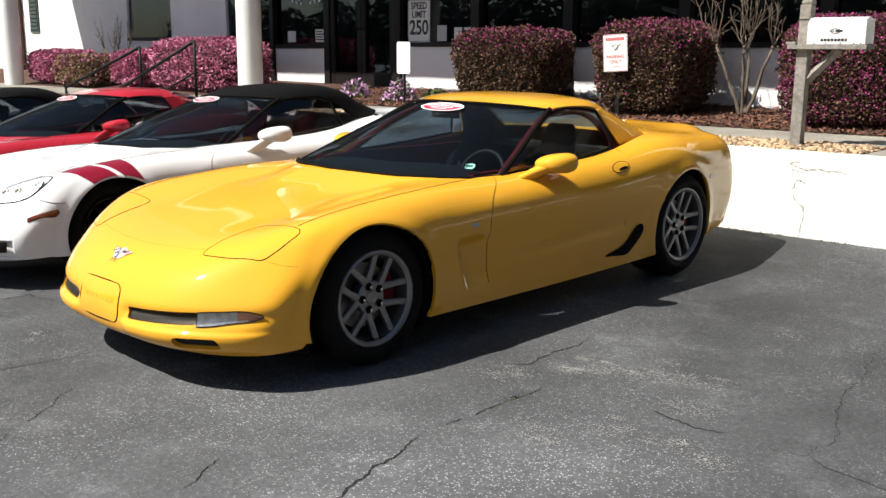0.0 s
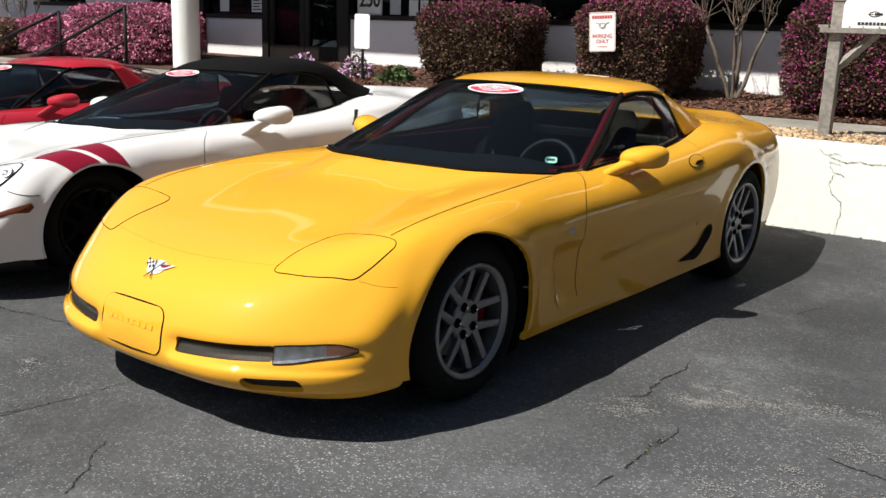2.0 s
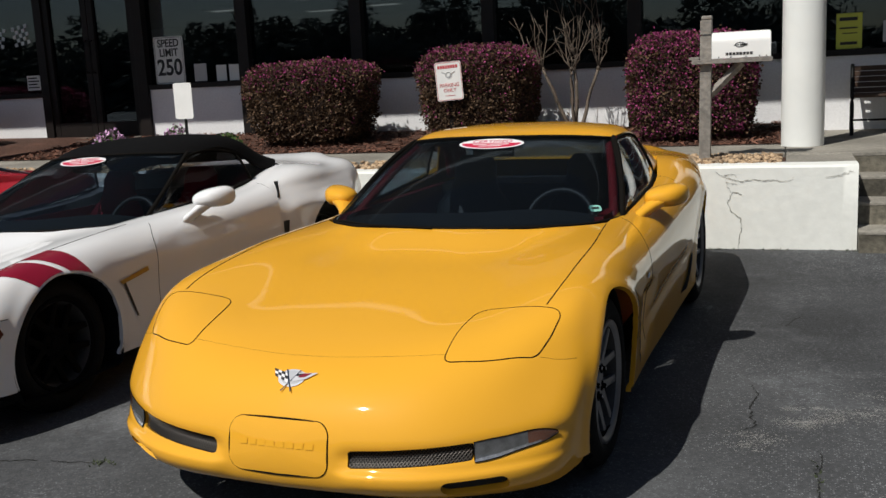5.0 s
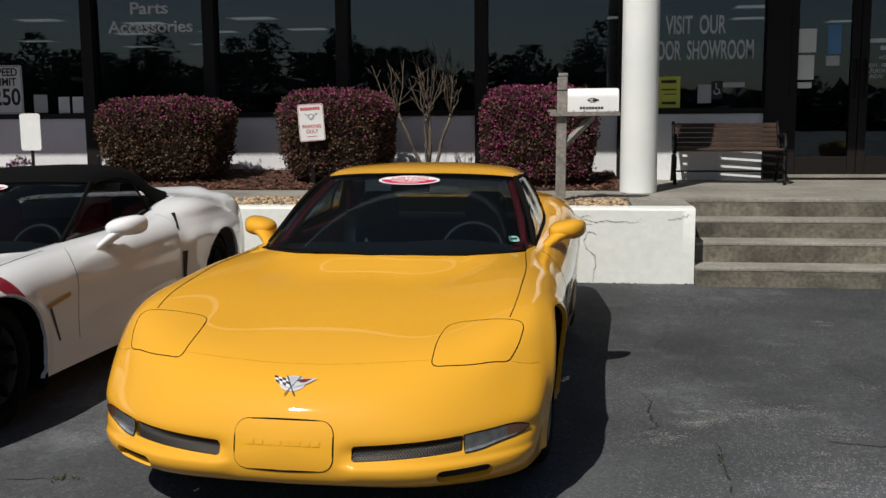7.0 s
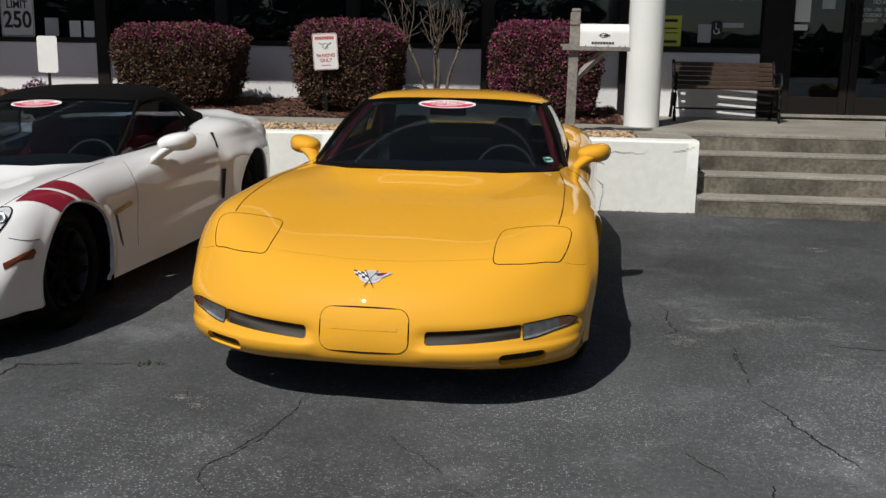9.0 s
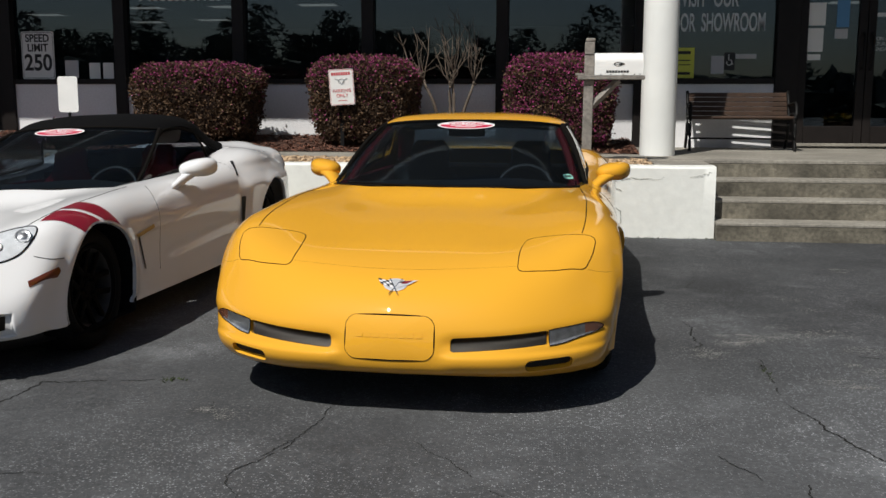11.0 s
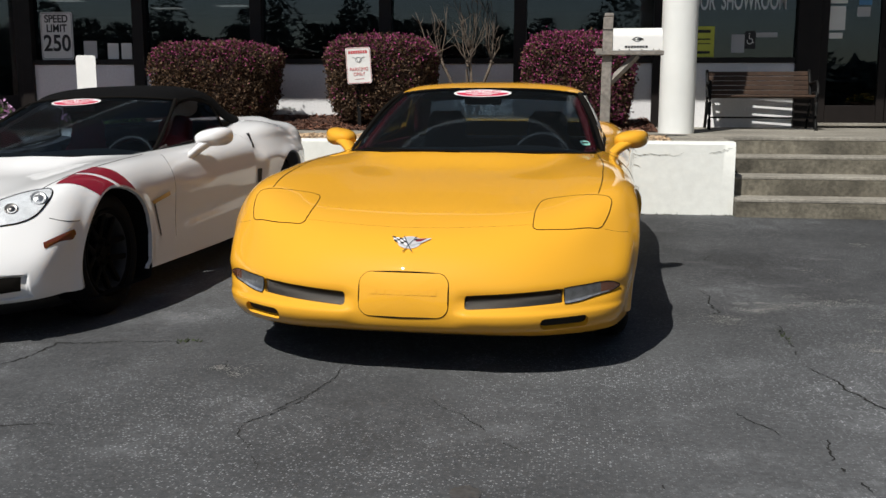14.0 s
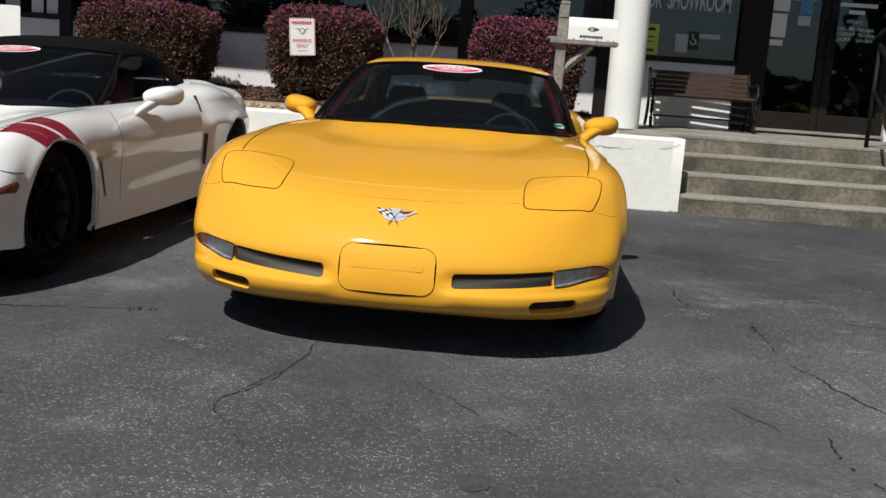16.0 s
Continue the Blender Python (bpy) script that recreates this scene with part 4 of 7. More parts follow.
# ---- far trees behind the lot, seen mirrored in the glass, and an unseen side belt ----
def far_woods():
    rnd = random.Random(8)
    verts, faces = [], []
    for _ in range(330):
        x, y = rnd.uniform(-110, 110), rnd.uniform(-78, -62)
        h, w = rnd.uniform(5.4, 7.8) * (1.25 if rnd.random() < 0.12 else 1) * (1.0 if x < 4 else 0.45), rnd.uniform(2.6, 4.6)
        n, size = (620, 0.15) if -62 < x < 36 else (110, 0.30)
        for _ in range(n):
            z = h * (0.05 + 0.95 * rnd.random() ** 0.8)
            r = w * math.sin(min(1, 1.2 - z / h * 1.05) * 1.5) * rnd.random() ** 0.5
            a = rnd.uniform(0, math.tau)
            c = Vector((x + r * math.cos(a), y + r * math.sin(a), z))
            b = len(verts)
            for _ in range(4):
                verts.append(c + Vector((rnd.gauss(0, size), rnd.gauss(0, size), rnd.gauss(0, size * 0.8))))
            faces += [(b, b + 1, b + 2), (b, b + 2, b + 3), (b + 1, b + 2, b + 3)]
    for _ in range(9000):
        c = Vector((rnd.uniform(-120, 120), rnd.uniform(-66, -60), 0.0))
        c.z = (4.6 if c.x < 4 else 3.0) * rnd.random()
        b = len(verts)
        for _ in range(4):
            verts.append(c + Vector((rnd.gauss(0, 0.7), rnd.gauss(0, 0.4), rnd.gauss(0, 0.45))))
        faces += [(b, b + 1, b + 2), (b, b + 2, b + 3), (b + 1, b + 2, b + 3)]
    # unseen belt of trees, added on the open side to darken the car flanks
    for _ in range(105):
        x, y = rnd.uniform(15.5, 25), rnd.uniform(-22, 70)
        h, w = rnd.uniform(7.0, 11.0), rnd.uniform(2.6, 4.2)
        for _ in range(130):
            z = h * rnd.random() ** 0.8
            r, a = w * math.sin(min(1, 1.2 - z / h * 1.05) * 1.5) * rnd.random() ** 0.5, rnd.uniform(0, math.tau)
            c = Vector((x + r * math.cos(a), y + r * math.sin(a), z))
            b = len(verts)
            for _ in range(4):
                verts.append(c + Vector((rnd.gauss(0, 0.6), rnd.gauss(0, 0.6), rnd.gauss(0, 0.5))))
            faces += [(b, b + 1, b + 2), (b, b + 2, b + 3), (b + 1, b + 2, b + 3)]
    tagged(mesh_object("far_trees", verts, faces, M["woods"], None, False), "dark far tree line across the road, with an unseen side belt added to shade the cars", "trees", kind="stuff")


far_woods()

# ---- sports cars ----
SU, SV = 13, 18


def smooth01(a, b, v):
    t = np.clip((v - a) / (b - a), 0, 1)
    return t * t * (3 - 2 * t)


def body_lines(kind):
    """Eight long lines of the half body, from the chin over nose, bonnet and deck to the tail's foot."""
    def line(xs, ys, zs):
        return [(x, y, z) for x, y, z in zip(xs, ys, zs)]

    a = line([0] * 17,
             [-0.812, -0.908, -0.926, -0.894, -0.795, -0.675, -0.370, 0.0, 0.24, 0.45, 1.3, 2.0, 2.58, 3.1, 3.50, 3.56, 3.48],
             [0.190, 0.225, 0.300, 0.418, 0.528, 0.580, 0.650, 0.711, 0.750, 0.806, 0.83, 0.87, 0.925, 0.925, 0.855, 0.65, 0.25])
    b = line([0.25] * 4 + [0.27, 0.28, 0.28, 0.27, 0.27, 0.29] + [0.3] * 7,
             [-0.806, -0.897, -0.913, -0.878, -0.782, -0.675, -0.370, 0.0, 0.24, 0.475, 1.3, 2.0, 2.58, 3.1, 3.50, 3.56, 3.48],
             [0.190, 0.225, 0.300, 0.418, 0.524, 0.578, 0.650, 0.7095, 0.7465, 0.803, 0.83, 0.87, 0.925, 0.922, 0.85, 0.65, 0.25])
    c = line([0.48, 0.485, 0.49, 0.49, 0.49, 0.49, 0.50, 0.49, 0.48, 0.50] + [0.48] * 7,
             [-0.780, -0.858, -0.870, -0.836, -0.758, -0.676, -0.360, 0.0, 0.28, 0.575, 1.3, 2.0, 2.58, 3.1, 3.49, 3.55, 3.47],
             [0.190, 0.225, 0.300, 0.406, 0.506, 0.568, 0.660, 0.716, 0.750, 0.796, 0.83, 0.87, 0.922, 0.912, 0.84, 0.65, 0.25])
    d = line([0.645, 0.655, 0.66, 0.66, 0.663, 0.67, 0.715, 0.733, 0.728, 0.690, 0.712, 0.703, 0.625, 0.585, 0.555, 0.55, 0.54],
             [-0.712, -0.772, -0.785, -0.752, -0.690, -0.625, -0.395, 0.0, 0.34, 0.795, 1.35, 2.05, 2.56, 3.1, 3.46, 3.52, 3.44],
             [0.193, 0.228, 0.300, 0.395, 0.480, 0.548, 0.669, 0.742, 0.769, 0.784, 0.803, 0.850, 0.912, 0.892, 0.815, 0.63, 0.25])
    e = line([0.742, 0.759, 0.769, 0.775, 0.780, 0.786, 0.805, 0.82, 0.812, 0.778, 0.795, 0.793, 0.775, 0.735, 0.700, 0.695, 0.68],
             [-0.644, -0.686, -0.694, -0.660, -0.604, -0.534, -0.372, 0.0, 0.36, 0.905, 1.38, 2.03, 2.60, 3.12, 3.44, 3.50, 3.43],
             [0.196, 0.228, 0.300, 0.388, 0.460, 0.534, 0.652, 0.723, 0.746, 0.764, 0.783, 0.828, 0.880, 0.855, 0.78, 0.60, 0.25])
    f = line([0.80, 0.817, 0.834, 0.849, 0.861, 0.872, 0.887, 0.896, 0.891, 0.880, 0.882, 0.888, 0.876, 0.828, 0.786, 0.775, 0.75],
             [-0.580, -0.596, -0.600, -0.577, -0.526, -0.448, -0.280, 0.0, 0.40, 0.800, 1.38, 2.0, 2.62, 3.10, 3.37, 3.42, 3.37],
             [0.199, 0.225, 0.290, 0.363, 0.425, 0.490, 0.582, 0.632, 0.647, 0.660, 0.68, 0.715, 0.765, 0.73, 0.66, 0.52, 0.25])
    g = line([0.832, 0.842, 0.854, 0.864, 0.873, 0.883, 0.898, 0.907, 0.893, 0.884, 0.883, 0.892, 0.884, 0.840, 0.800, 0.788, 0.765],
             [-0.490, -0.490, -0.480, -0.452, -0.405, -0.345, -0.21, 0.0, 0.42, 0.775, 1.40, 1.96, 2.64, 3.06, 3.31, 3.35, 3.32],
             [0.201, 0.215, 0.250, 0.308, 0.357, 0.405, 0.45, 0.47, 0.47, 0.475, 0.495, 0.53, 0.58, 0.55, 0.48, 0.40, 0.25])
    h = line([0.845, 0.852, 0.858, 0.863, 0.867, 0.872, 0.876, 0.878, 0.868, 0.856, 0.858, 0.866, 0.868, 0.822, 0.788, 0.778, 0.765],
             [-0.430, -0.420, -0.405, -0.380, -0.335, -0.28, -0.16, 0.0, 0.42, 0.785, 1.40, 1.92, 2.64, 3.02, 3.24, 3.27, 3.26],
             [0.202, 0.202, 0.200, 0.198, 0.195, 0.192, 0.188, 0.184, 0.174, 0.168, 0.168, 0.178, 0.20, 0.22, 0.24, 0.245, 0.25])
    lines = [np.array(l) for l in (a, b, c, d, e, f, g, h)]
    if kind == "c5":
        for l in lines:
            l[:, 1] -= 0.022 * smooth01(2.1, 2.6, l[:, 1])
        # nose drawn back towards its corners, chin let down
        for l in lines:
            out = smooth01(0.30, 0.70, l[:, 0]) * (1 - smooth01(-0.62, -0.30, l[:, 1]))
            l[:, 1] += 0.014 * out
            l[:, 0] *= 1 - 0.004 * out
            l[0, 2] -= 0.024 + 0.006 * out[0]
            l[1, 2] -= 0.014 + 0.006 * out[1]
    if kind == "c6":
        out = []
        for l in lines:
            l = l.copy()
            front = l[:, 1] < -0.25
            l[front, 1] = -0.25 + (l[front, 1] + 0.25) * 0.90
            l[:, 2] *= 0.998
            l[9, 1] -= 0.035
            l[13, 2] -= 0.012 * (l[13, 2] > 0.85)
            l[14, 2] += 0.034 * (l[14, 2] > 0.75)
            wide = smooth01(1.6, 2.6, l[:, 1])
            l[:, 0] *= 1.0 + 0.03 * smooth01(0.45, 0.8, l[:, 0]) * (0.6 + 0.6 * wide)
            out.append(l)
        lines = out
    return lines


def car_shell(kind, hollow=True, deck=0.0):
    P = net(body_lines(kind), SU, SV)
    x, y, z = P[..., 0].copy(), P[..., 1].copy(), P[..., 2].copy()
    # raised rear haunches and deck
    z += deck * smooth01(1.95, 2.55, y) * smooth01(0.40, 0.80, z)
    x += deck * 0.45 * smooth01(2.0, 2.5, y) * smooth01(0.60, 0.85, x) * (1 - smooth01(3.0, 3.4, y)) * smooth01(0.2, 0.5, z)
    # hollow bonnet creases running to the cowl
    k = np.exp(-((x - 0.40 - 0.10 * (y - 0.1)) / 0.080) ** 2) * smooth01(0.02, 0.36, y) * (1 - smooth01(0.44, 0.60, y))
    z -= 0.008 * k
    k = np.exp(-((x - 0.20) / 0.075) ** 2) * smooth01(0.10, 0.38, y) * (1 - smooth01(0.40, 0.50, y))
    z += 0.003 * k
    if kind == "c6":
        # broad rear fenders standing out behind the doors, with a hollow above them
        swell = smooth01(2.00, 2.14, y) * (1 - smooth01(3.05, 3.30, y)) * (x > 0.6)
        x += 0.036 * swell * smooth01(0.22, 0.38, z) * (1 - smooth01(0.66, 0.76, z))
        x -= 0.016 * swell * np.exp(-((z - 0.800) / 0.045) ** 2)
        # upper edge of the door drawn in under the sill line
        w = smooth01(0.7, 1.0, y) * (1 - smooth01(1.9, 2.1, y)) * (x > 0.7)
        x -= 0.010 * w * np.exp(-((z - 0.66) / 0.05) ** 2)
    if kind == "c6" and hollow:
        dist = np.maximum(np.abs(x - 0.0) / 0.40, np.abs(z - 0.32) / 0.06)
        y += 0.05 * (1 - smooth01(0.92, 1.1, dist)) * (y < -0.5)
        dist = np.maximum(np.abs(x - 0.69) / 0.11, np.abs(z - 0.27) / 0.05)
        y += 0.03 * (1 - smooth01(0.9, 1.15, dist)) * (y < -0.4)
    if kind == "c5":
        front = 1 - smooth01(-0.62, -0.45, y)
        y -= 0.016 * (1 - smooth01(0.266, 0.286, z)) * smooth01(0.18, 0.25, z) * smooth01(0.175, 0.26, x) * front
        y += 0.020 * np.exp(-((z - 0.322 - 0.04 * (x - 0.4)) / 0.030) ** 2) * smooth01(0.17, 0.26, x) * front
    # scoop behind the front wheel, running out into the door
    edge = 0.475 + 0.36 * np.clip(0.56 - z, 0, 1)
    s = y - edge
    w = (kind == "c5") * smooth01(0.0, 0.030, s) * (1 - smooth01(0.05, 0.42, s)) * smooth01(0.20, 0.36, z) * (1 - smooth01(0.48, 0.56, z))
    x -= 0.040 * w * (x > 0.75)
    # soft crease low on the door
    w = np.exp(-((z - 0.375 - 0.055 * (y - 0.8)) / 0.035) ** 2) * smooth01(0.75, 0.95, y) * (1 - smooth01(1.9, 2.15, y))
    x -= 0.011 * w * (x > 0.75)
    # lips round the wheel openings, slightly flared
    for cy, cz, r in ARCHES[kind]:
        rr = np.hypot(y - cy, z - cz)
        x += 0.012 * np.exp(-((rr - r - 0.01) / 0.035) ** 2) * (x > 0.7) * (z > 0.2)
    return np.stack([x, y, z], axis=-1)


ARCHES = {"c5": ((-0.030, 0.304, 0.374), (2.623, 0.330, 0.364)), "c6": ((0.040, 0.303, 0.354), (2.645, 0.328, 0.362))}


def grille_z(x):
    return 0.314 + (x - 0.24) * 0.055


def slot(u, v, hu, hv, r):
    """Distance from a rounded slot, less than nothing inside it."""
    a, b = max(abs(u) - hu + r, 0.0), max(abs(v) - hv + r, 0.0)
    return math.hypot(a, b) - r + min(max(abs(u) - hu + r, abs(v) - hv + r), 0.0)


def solid(p, kind):
    """More than nothing where the body is closed, less inside its wheel openings, grilles and ducts."""
    x, y, z = p
    f = 1.0
    if x > 0.6:
        for cy, cz, rad in ARCHES[kind]:
            f = min(f, math.hypot(y - cy, z - cz) - rad)
    if kind == "c5" and y < -0.4 and z < 0.45:
        f = min(f, slot(x - 0.423, z - grille_z(x), 0.186, 0.0265, 0.012))
        f = min(f, slot(x - 0.614, z - 0.228 - (x - 0.55) * 0.02, 0.090, 0.0255, 0.022))
    return f


def shell_piece(name, P, regions, paint, parent, label="", both=True, kind="c5"):
    """A body panel: cells of the half net given as (row0, row1, col0, col1), with the openings cut, mirrored where asked."""
    bm = bmesh.new()
    sides = (1, -1) if both is True else (both,)
    F = {}

    def field(k):
        if k not in F:
            F[k] = solid(P[k], kind)
        return F[k]

    for sgn in sides:
        verts = {}

        def vert(key, p):
            if key not in verts:
                verts[key] = bm.verts.new((p[0] * sgn, p[1], p[2]))
            return verts[key]

        for r0, r1, c0, c1 in regions:
            for r in range(r0, r1):
                for c in range(c0, c1):
                    q = ((r, c), (r, c + 1), (r + 1, c + 1), (r + 1, c))
                    loop = []
                    for i in range(4):
                        a, b = q[i], q[(i + 1) % 4]
                        fa, fb = field(a), field(b)
                        if fa >= 0:
                            loop.append(vert(a, P[a]))
                        if (fa >= 0) != (fb >= 0):
                            u, w = min(a, b), max(a, b)
                            lo, hi = P[u], P[w]
                            flo = field(u)
                            for _ in range(12):
                                m = (lo + hi) / 2
                                if (solid(m, kind) >= 0) == (flo >= 0):
                                    lo = m
                                else:
                                    hi = m
                            loop.append(vert((u, w), (lo + hi) / 2))
                    if len(set(loop)) > 2:
                        bm.faces.new(loop if sgn < 0 else loop[::-1])
    if both is True:
        bmesh.ops.remove_doubles(bm, verts=[v for v in bm.verts if abs(v.co.x) < 1e-4], dist=1e-4)
    bmesh.ops.recalc_face_normals(bm, faces=bm.faces)
    # turned-in edge that gives the panel its thickness
    rim = [e for e in bm.edges if e.is_boundary and abs(e.verts[0].co.x + e.verts[1].co.x) > 1e-3]
    normals = {v: v.normal.copy() for e in rim for v in e.verts}
    geo = bmesh.ops.extrude_edge_only(bm, edges=rim)
    bm.normal_update()
    old = {(round(v.co.x, 5), round(v.co.y, 5), round(v.co.z, 5)): n for v, n in normals.items()}
    for v in geo["geom"]:
        if isinstance(v, bmesh.types.BMVert):
            n = old.get((round(v.co.x, 5), round(v.co.y, 5), round(v.co.z, 5)), Vector((0, 0, 1)))
            v.co -= n * 0.020
    me = bpy.data.meshes.new(name)
    bm.to_mesh(me)
    bm.free()
    me.materials.append(paint)
    me.polygons.foreach_set("use_smooth", [True] * len(me.polygons))
    me.set_sharp_from_angle(angle=radians(50))
    ob = new(name, me)
    ob.parent = parent
    return tagged(ob, label)


def tree_of(P):
    """A search tree over both halves of the shell, to lay things on it."""
    R, C = P.shape[:2]
    Q = P.copy()
    Q[..., 0] *= -1
    verts = [Vector(v) for v in P.reshape(-1, 3)] + [Vector(v) for v in Q.reshape(-1, 3)]
    f = grid_faces(R, C)
    return BVHTree.FromPolygons(verts, f + [tuple(i + R * C for i in q) for q in f])


def lay(tree, p, way, lift):
    """The point where the ray from p meets the shell, lifted off it towards the viewer."""
    way = Vector(way).normalized()
    hit = tree.ray_cast(Vector(p) - way * 3, way)
    if hit[0] is None:
        hit = tree.find_nearest(Vector(p))
    n = hit[1] if hit[1].dot(way) < 0 else -hit[1]
    return hit[0] + n * lift


def decal(name, tree, outline, way, lift, material, parent, label="", rings=6, plane="xy", fixed=0.0, centre=None):
    """A thin panel lying on the shell inside an outline, drawn in one plane and laid along a direction."""
    pts = [Vector(p) for p in outline]
    mid = sum(pts, Vector((0, 0))) / len(pts) if centre is None else Vector(centre)
    verts, faces = [], []

    def place(q):
        p = {"xy": (q.x, q.y, fixed), "xz": (q.x, fixed, q.y), "yz": (fixed, q.x, q.y)}[plane]
        return lay(tree, p, way, lift)

    n = len(pts)
    for k in range(1, rings + 1):
        for q in pts:
            verts.append(place(mid.lerp(q, k / rings)))
    verts.append(place(mid))
    for k in range(rings - 1):
        for i in range(n):
            j = (i + 1) % n
            faces.append((k * n + i, k * n + j, (k + 1) * n + j, (k + 1) * n + i))
    faces += [(len(verts) - 1, (i + 1) % n, i) for i in range(n)]
    ob = mesh_object(name, verts, faces, material, parent, True, label)
    bm = bmesh.new()
    bm.from_mesh(ob.data)
    bmesh.ops.recalc_face_normals(bm, faces=bm.faces)
    f = bm.faces[0]
    if f.normal.dot(Vector(way)) > 0:
        bmesh.ops.reverse_faces(bm, faces=bm.faces)
    bm.to_mesh(ob.data)
    bm.free()
    return ob


def round_corners(corners, radii, steps=7):
    """A closed outline with its corners rounded off, with points along its sides."""
    out, n = [], len(corners)
    for i in range(n):
        p, a, b = Vector(corners[i]), Vector(corners[i - 1]), Vector(corners[(i + 1) % n])
        r = radii[i] * 1.5
        s, e = p + (a - p).normalized() * r, p + (b - p).normalized() * r
        for k in range(steps + 1):
            t = k / steps
            out.append(tuple(s * (1 - t) ** 2 + p * 2 * t * (1 - t) + e * t * t))
        nxt = Vector(corners[(i + 1) % n])
        r2 = radii[(i + 1) % n] * 1.5
        stop = nxt + (p - nxt).normalized() * r2
        for k in range(1, 6):
            out.append(tuple(e.lerp(stop, k / 6)))
    return out


def seam(tree, pts, way, parent, radius=0.0028, plane="xy", fixed=0.0, closed=False, n=40, lift=0.0, material=None, name="panel_gap"):
    """A dark joint between panels, following the shell."""
    path = spline([(a, b, 0) for a, b in pts], n, closed)
    out = []
    for a, b, _ in path:
        p = {"xy": (a, b, fixed), "xz": (a, fixed, b), "yz": (fixed, a, b)}[plane]
        out.append(lay(tree, p, way, lift))
    return part(name, tube_bm(out, radius, 6, closed=closed), material or M["gap"], parent, smooth=True)


def wheel(parent, x, y, z, side, tyre_r, width, rim_r, dark=False):
    """A road wheel with five pairs of spokes; side is +1 or -1, the face it shows."""
    w = part("wheel", wheel_tyre(tyre_r, width, rim_r), M["tyre"], parent, "black tyre on grey split-spoke alloy rim", smooth=True)
    w.matrix_basis = pose(x, y, z, 0, 0, 0 if side > 0 else 180)
    h = width / 2
    alloy = M["alloy"] if not dark else M["dark_alloy"]
    prof = [(h - 0.006, rim_r + 0.012), (h + 0.003, rim_r + 0.010), (h + 0.004, rim_r - 0.002), (h - 0.012, rim_r - 0.014)]
    part("rim", lathe_bm(prof, 56), alloy, w, smooth=True)
    # barrel split from the lip and darkened to stand for shade in the wheel
    part("rim_barrel", lathe_bm([(h - 0.012, rim_r - 0.014), (h - 0.03, rim_r - 0.026), (-h + 0.02, rim_r - 0.035), (-h, rim_r)], 56), M["barrel"], w, "rim barrel, coloured dark for the shade inside the wheel", smooth=True)
    bm = bmesh.new()
    for k in range(5):
        a0 = math.tau * k / 5
        for s in (-1, 1):
            # each spoke runs from a lug seat to the rim
            p0 = Vector((h - 0.036, 0.052, s * 0.040))
            p1 = Vector((h - 0.024, 0.13, s * 0.0445))
            p2 = Vector((h - 0.014, rim_r - 0.014, s * 0.050))
            rot = Matrix.Rotation(a0, 4, "X")
            pts = [rot @ p for p in (p0, p1, p2)]
            rings = []
            for i, p in enumerate(pts):
                wd, dp = (0.0190, 0.0140, 0.0150)[i], (0.030, 0.024, 0.022)[i]
                t = rot @ Vector((0, 0, 1))
                rings.append([bm.verts.new(p + t * a + Vector((b, 0, 0))) for a, b in ((-wd, -dp), (-wd, -0.003), (-wd * 0.7, 0.0), (wd * 0.7, 0.0), (wd, -0.003), (wd, -dp))])
            for i in range(2):
                for j in range(6):
                    bm.faces.new((rings[i][j], rings[i][(j + 1) % 6], rings[i + 1][(j + 1) % 6], rings[i + 1][j]))
            bm.faces.new(rings[0])
            bm.faces.new(rings[2])
    part("spokes", bm, alloy, w, angle=40)
    part("hub", lathe_bm([(h - 0.08, 0.078), (h - 0.042, 0.080), (h - 0.036, 0.074), (h - 0.038, 0.034), (h - 0.032, 0.030), (h - 0.031, 0.0)], 30), alloy, w, angle=40)
    lug = None
    for k in range(5):
        a = math.tau * (k + 0.5) / 5
        m = Matrix.Translation((h - 0.036, 0.057 * math.cos(a), 0.057 * math.sin(a)))
        if lug is None:
            lug = part("lug_nut", lathe_bm([(0, 0.019), (0.004, 0.019), (0.004, 0.011), (0.016, 0.009), (0.017, 0.0)], 12), M["gap"], w, angle=40)
            lug.matrix_basis = m
            bolt = part("bolt_head", lathe_bm([(0.006, 0.0075), (0.019, 0.0065), (0.020, 0.0)], 6), M["chrome"] if not dark else M["dark_alloy"], lug)
        else:
            o = new("lug_nut", lug.data)
            o.parent, o.matrix_basis = w, m
            b = new("bolt_head", bolt.data)
            b.parent = o
    part("brake_disc", lathe_bm([(h - 0.13, 0.0), (h - 0.13, 0.155), (h - 0.105, 0.155), (h - 0.105, 0.0)], 40), M["disc"] if not dark else M["dark_alloy"], w, angle=40)
    if not dark:
        cal = bmesh.new()
        for a in np.linspace(-0.45, 0.45, 9):
            m = Matrix.Rotation(a + (0.12 if side > 0 else math.pi - 0.12), 4, "X")
            add_box(cal, (h - 0.145, 0.105, -0.014), (h - 0.075, 0.172, 0.014), 0.0, m)
        part("brake_caliper", cal, M["caliper"], w, "red brake caliper")
    return w


def wheel_tyre(r, width, rim_r):
    h = width / 2
    prof = [(h - 0.012, rim_r + 0.010), (h + 0.003, rim_r + 0.018), (h + 0.012, rim_r + 0.045), (h + 0.006, r - 0.045), (h - 0.010, r - 0.018), (h - 0.035, r - 0.004)]
    for k, s in enumerate((h - 0.06, h - 0.064, h - 0.076, h - 0.08)):
        prof.append((s, r if k in (0, 3) else r - 0.007))
    prof += [(0.02, r), (0.016, r - 0.007), (-0.016, r - 0.007), (-0.02, r), (-h + 0.04, r), (-h, r - 0.03), (-h - 0.008, rim_r + 0.04), (-h + 0.012, rim_r + 0.008)]
    return lathe_bm(prof, 64)


